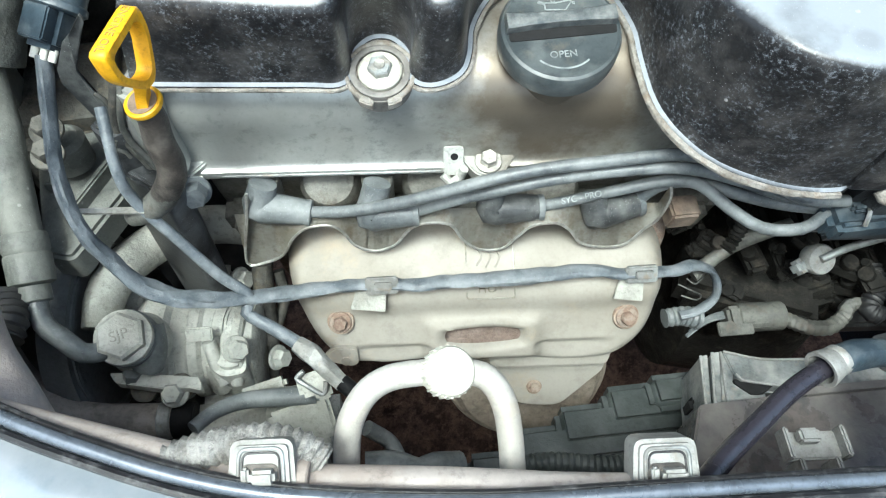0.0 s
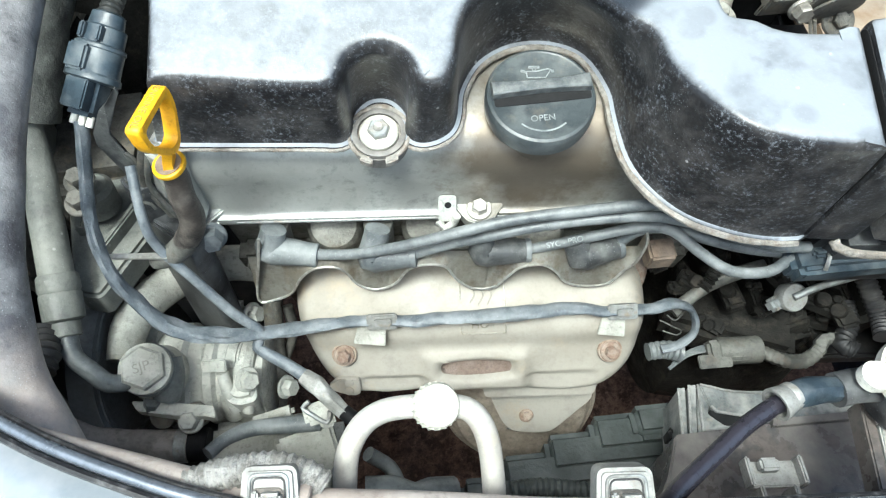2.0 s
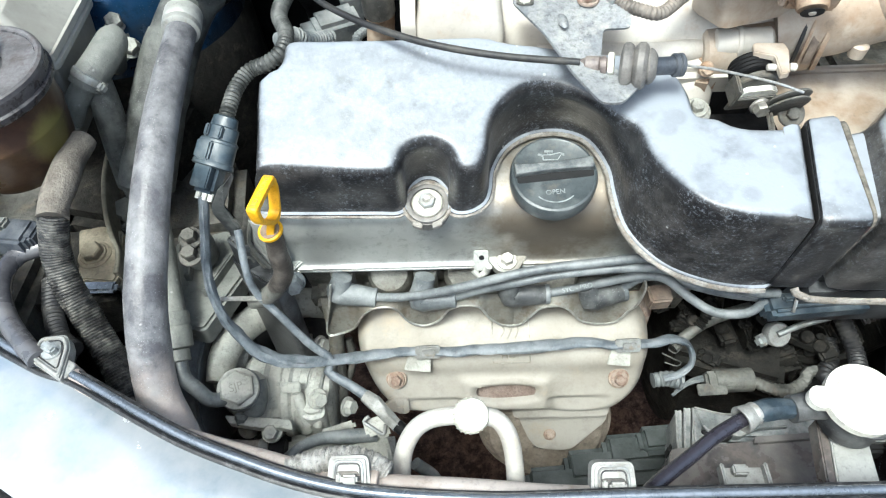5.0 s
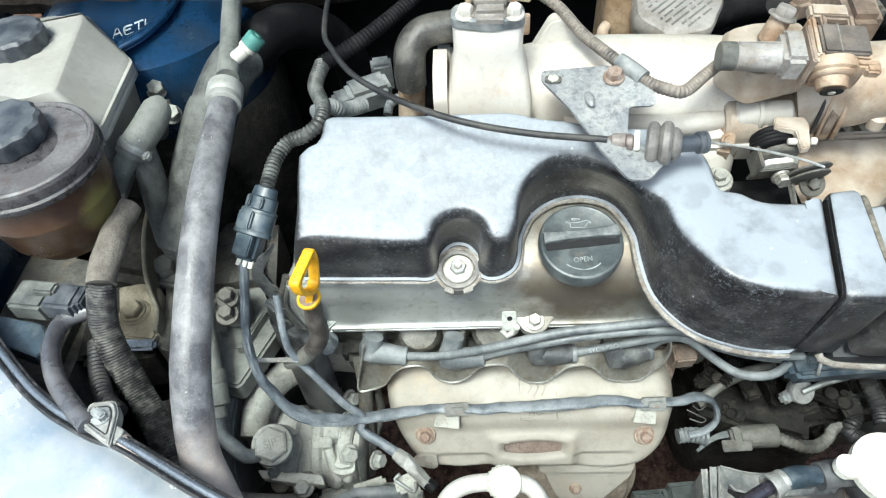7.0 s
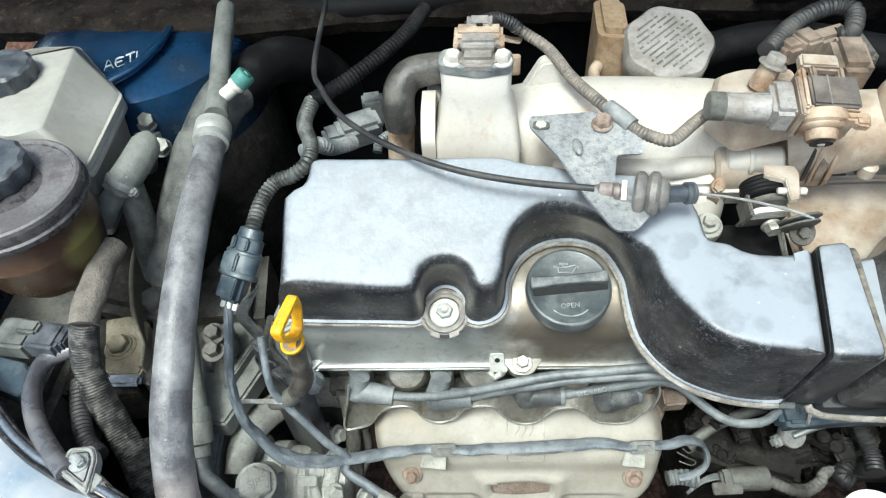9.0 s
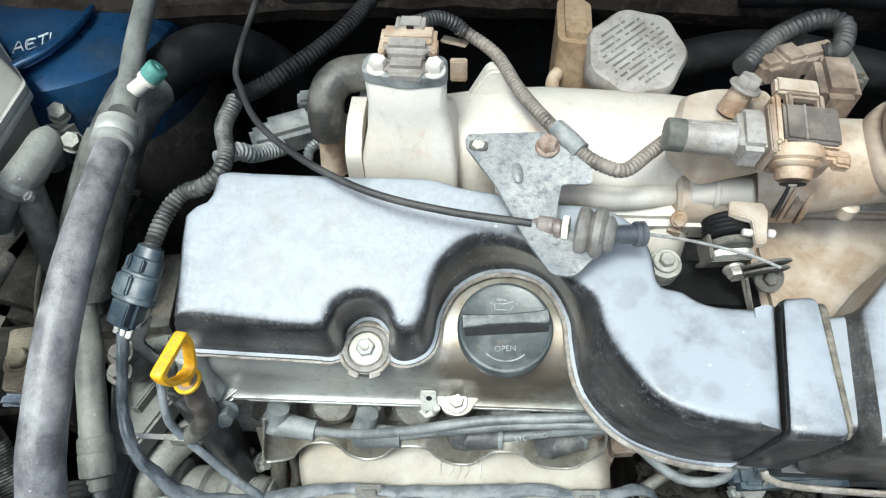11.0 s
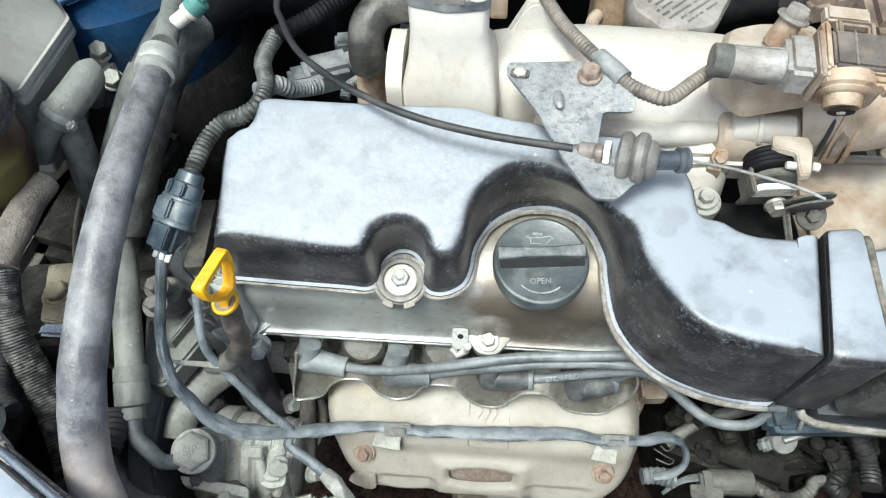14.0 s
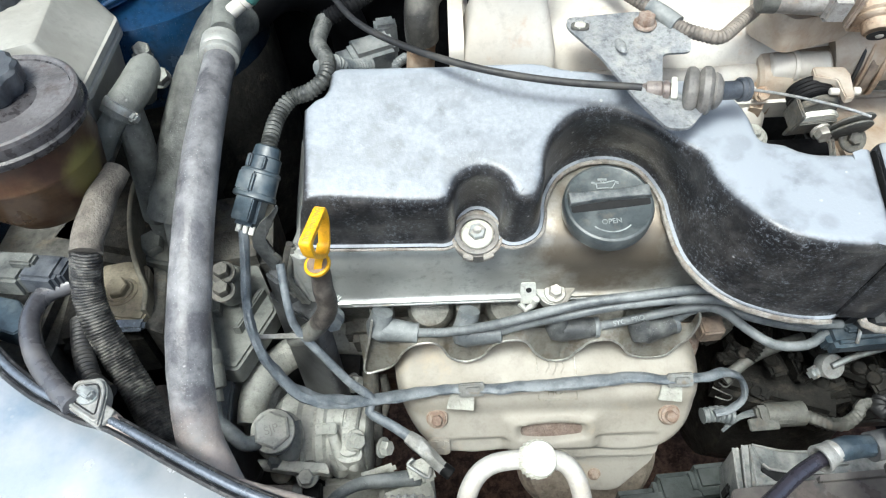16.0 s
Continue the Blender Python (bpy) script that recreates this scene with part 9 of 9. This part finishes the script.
for k in range(11):
    half = math.sqrt(max(0.0, 0.032**2 - (0.0055 * (k - 5)) ** 2))
    cuts = sorted(random.uniform(-0.9, 0.9) for _ in range(5))
    bars = [(a + 0.04, b - 0.04) for a, b in zip([-0.95] + cuts, cuts + [0.95]) if b - a > 0.14]
    part("print_line", merged(*[box((half * (b - a), 0.0019, 0.0005), BC @ pose(0, 0, 0, 0, 0, 38) @ pose(half * (a + b) / 2, 0.0055 * (k - 5), 0.0054, 0, 0, 0), 0) for a, b in bars]), PLUG_GREY, brake_cap, "unreadable embossed print line")
part("neck", merged(lathe([(0.036, -0.09),
    (0.038, -0.018)], 32, BC), prism(rounded([(0.113, 0.537), (0.142, 0.531), (0.146, 0.6), (0.116, 0.605)], 0.011, 5), 0.88, 0.995, UP, 0.006)), AMBER_NECK, brake_cap, "stained tank neck")
single("orange_pipe", tube([(0.115, 0.5058, 0.95), (0.1107, 0.5227, 0.955), (0.1167, 0.539, 0.955),
    (0.1257, 0.5501, 0.95)], 0.006, 12), ORANGE_DUST, "thin rust-coloured pipe beside the manifold", "pipe")
for line, r in (([(0.2, 0.58, 0.93), (0.32, 0.6, 0.94), (0.5, 0.56, 0.92)], 0.018), ([(0.3, 0.66, 0.97), (0.42, 0.64, 0.98), (0.58, 0.6, 0.96)], 0.02),
    ([(-0.35, 0.72, 0.93), (-0.15, 0.68, 0.95), (0.05, 0.7, 0.95)], 0.014)):
    single("heater_hose", tube(line, r, 18), BLACK, "black heater hose in front of the bulkhead", "hose")
single("harness_clip", merged(box((0.022, 0.008, 0.003), pose(*(0.0272, 0.5033, 1.01), 0, 0, -20), 0.001), box((0.014, 0.006, 0.02), pose(*(0.0304, 0.5007, 0.985)), 0.001)), ORANGE_DUST, "small clay-dusted harness clip", "clip")
bolt((0.1921, 0.3609, 0.915), (0, -0.3, 0.95), 0.006, 0.005, 0.0095, CAST, "grey hexagon bolt at the manifold end", 10)
single("manifold_lug", lathe([(0.0125, -0.03), (0.013, -0.004), (0.012, 0.0),
    (0.006, 0.001)], 32, pose(*(0.1926, 0.3608, 0.913), 17, 0, 0)), CAST, "pale cast manifold lug", "lug")
shelf = thing("rear_shelf", (0.39, 0.35, 0.88), "pale clay-dusted plate under the intake hose", "plate")
part("plate", box((0.24, 0.16, 0.02), pose(0.39, 0.35, 0.88, 6, 0, 0), 0.006), CLAY_CREAM, shelf)
part("rear_lip", box((0.24, 0.008, 0.03), pose(0.39, 0.432, 0.885, 6, 0, 0), 0.003), CLAY_CREAM, shelf, "rear upright lip")
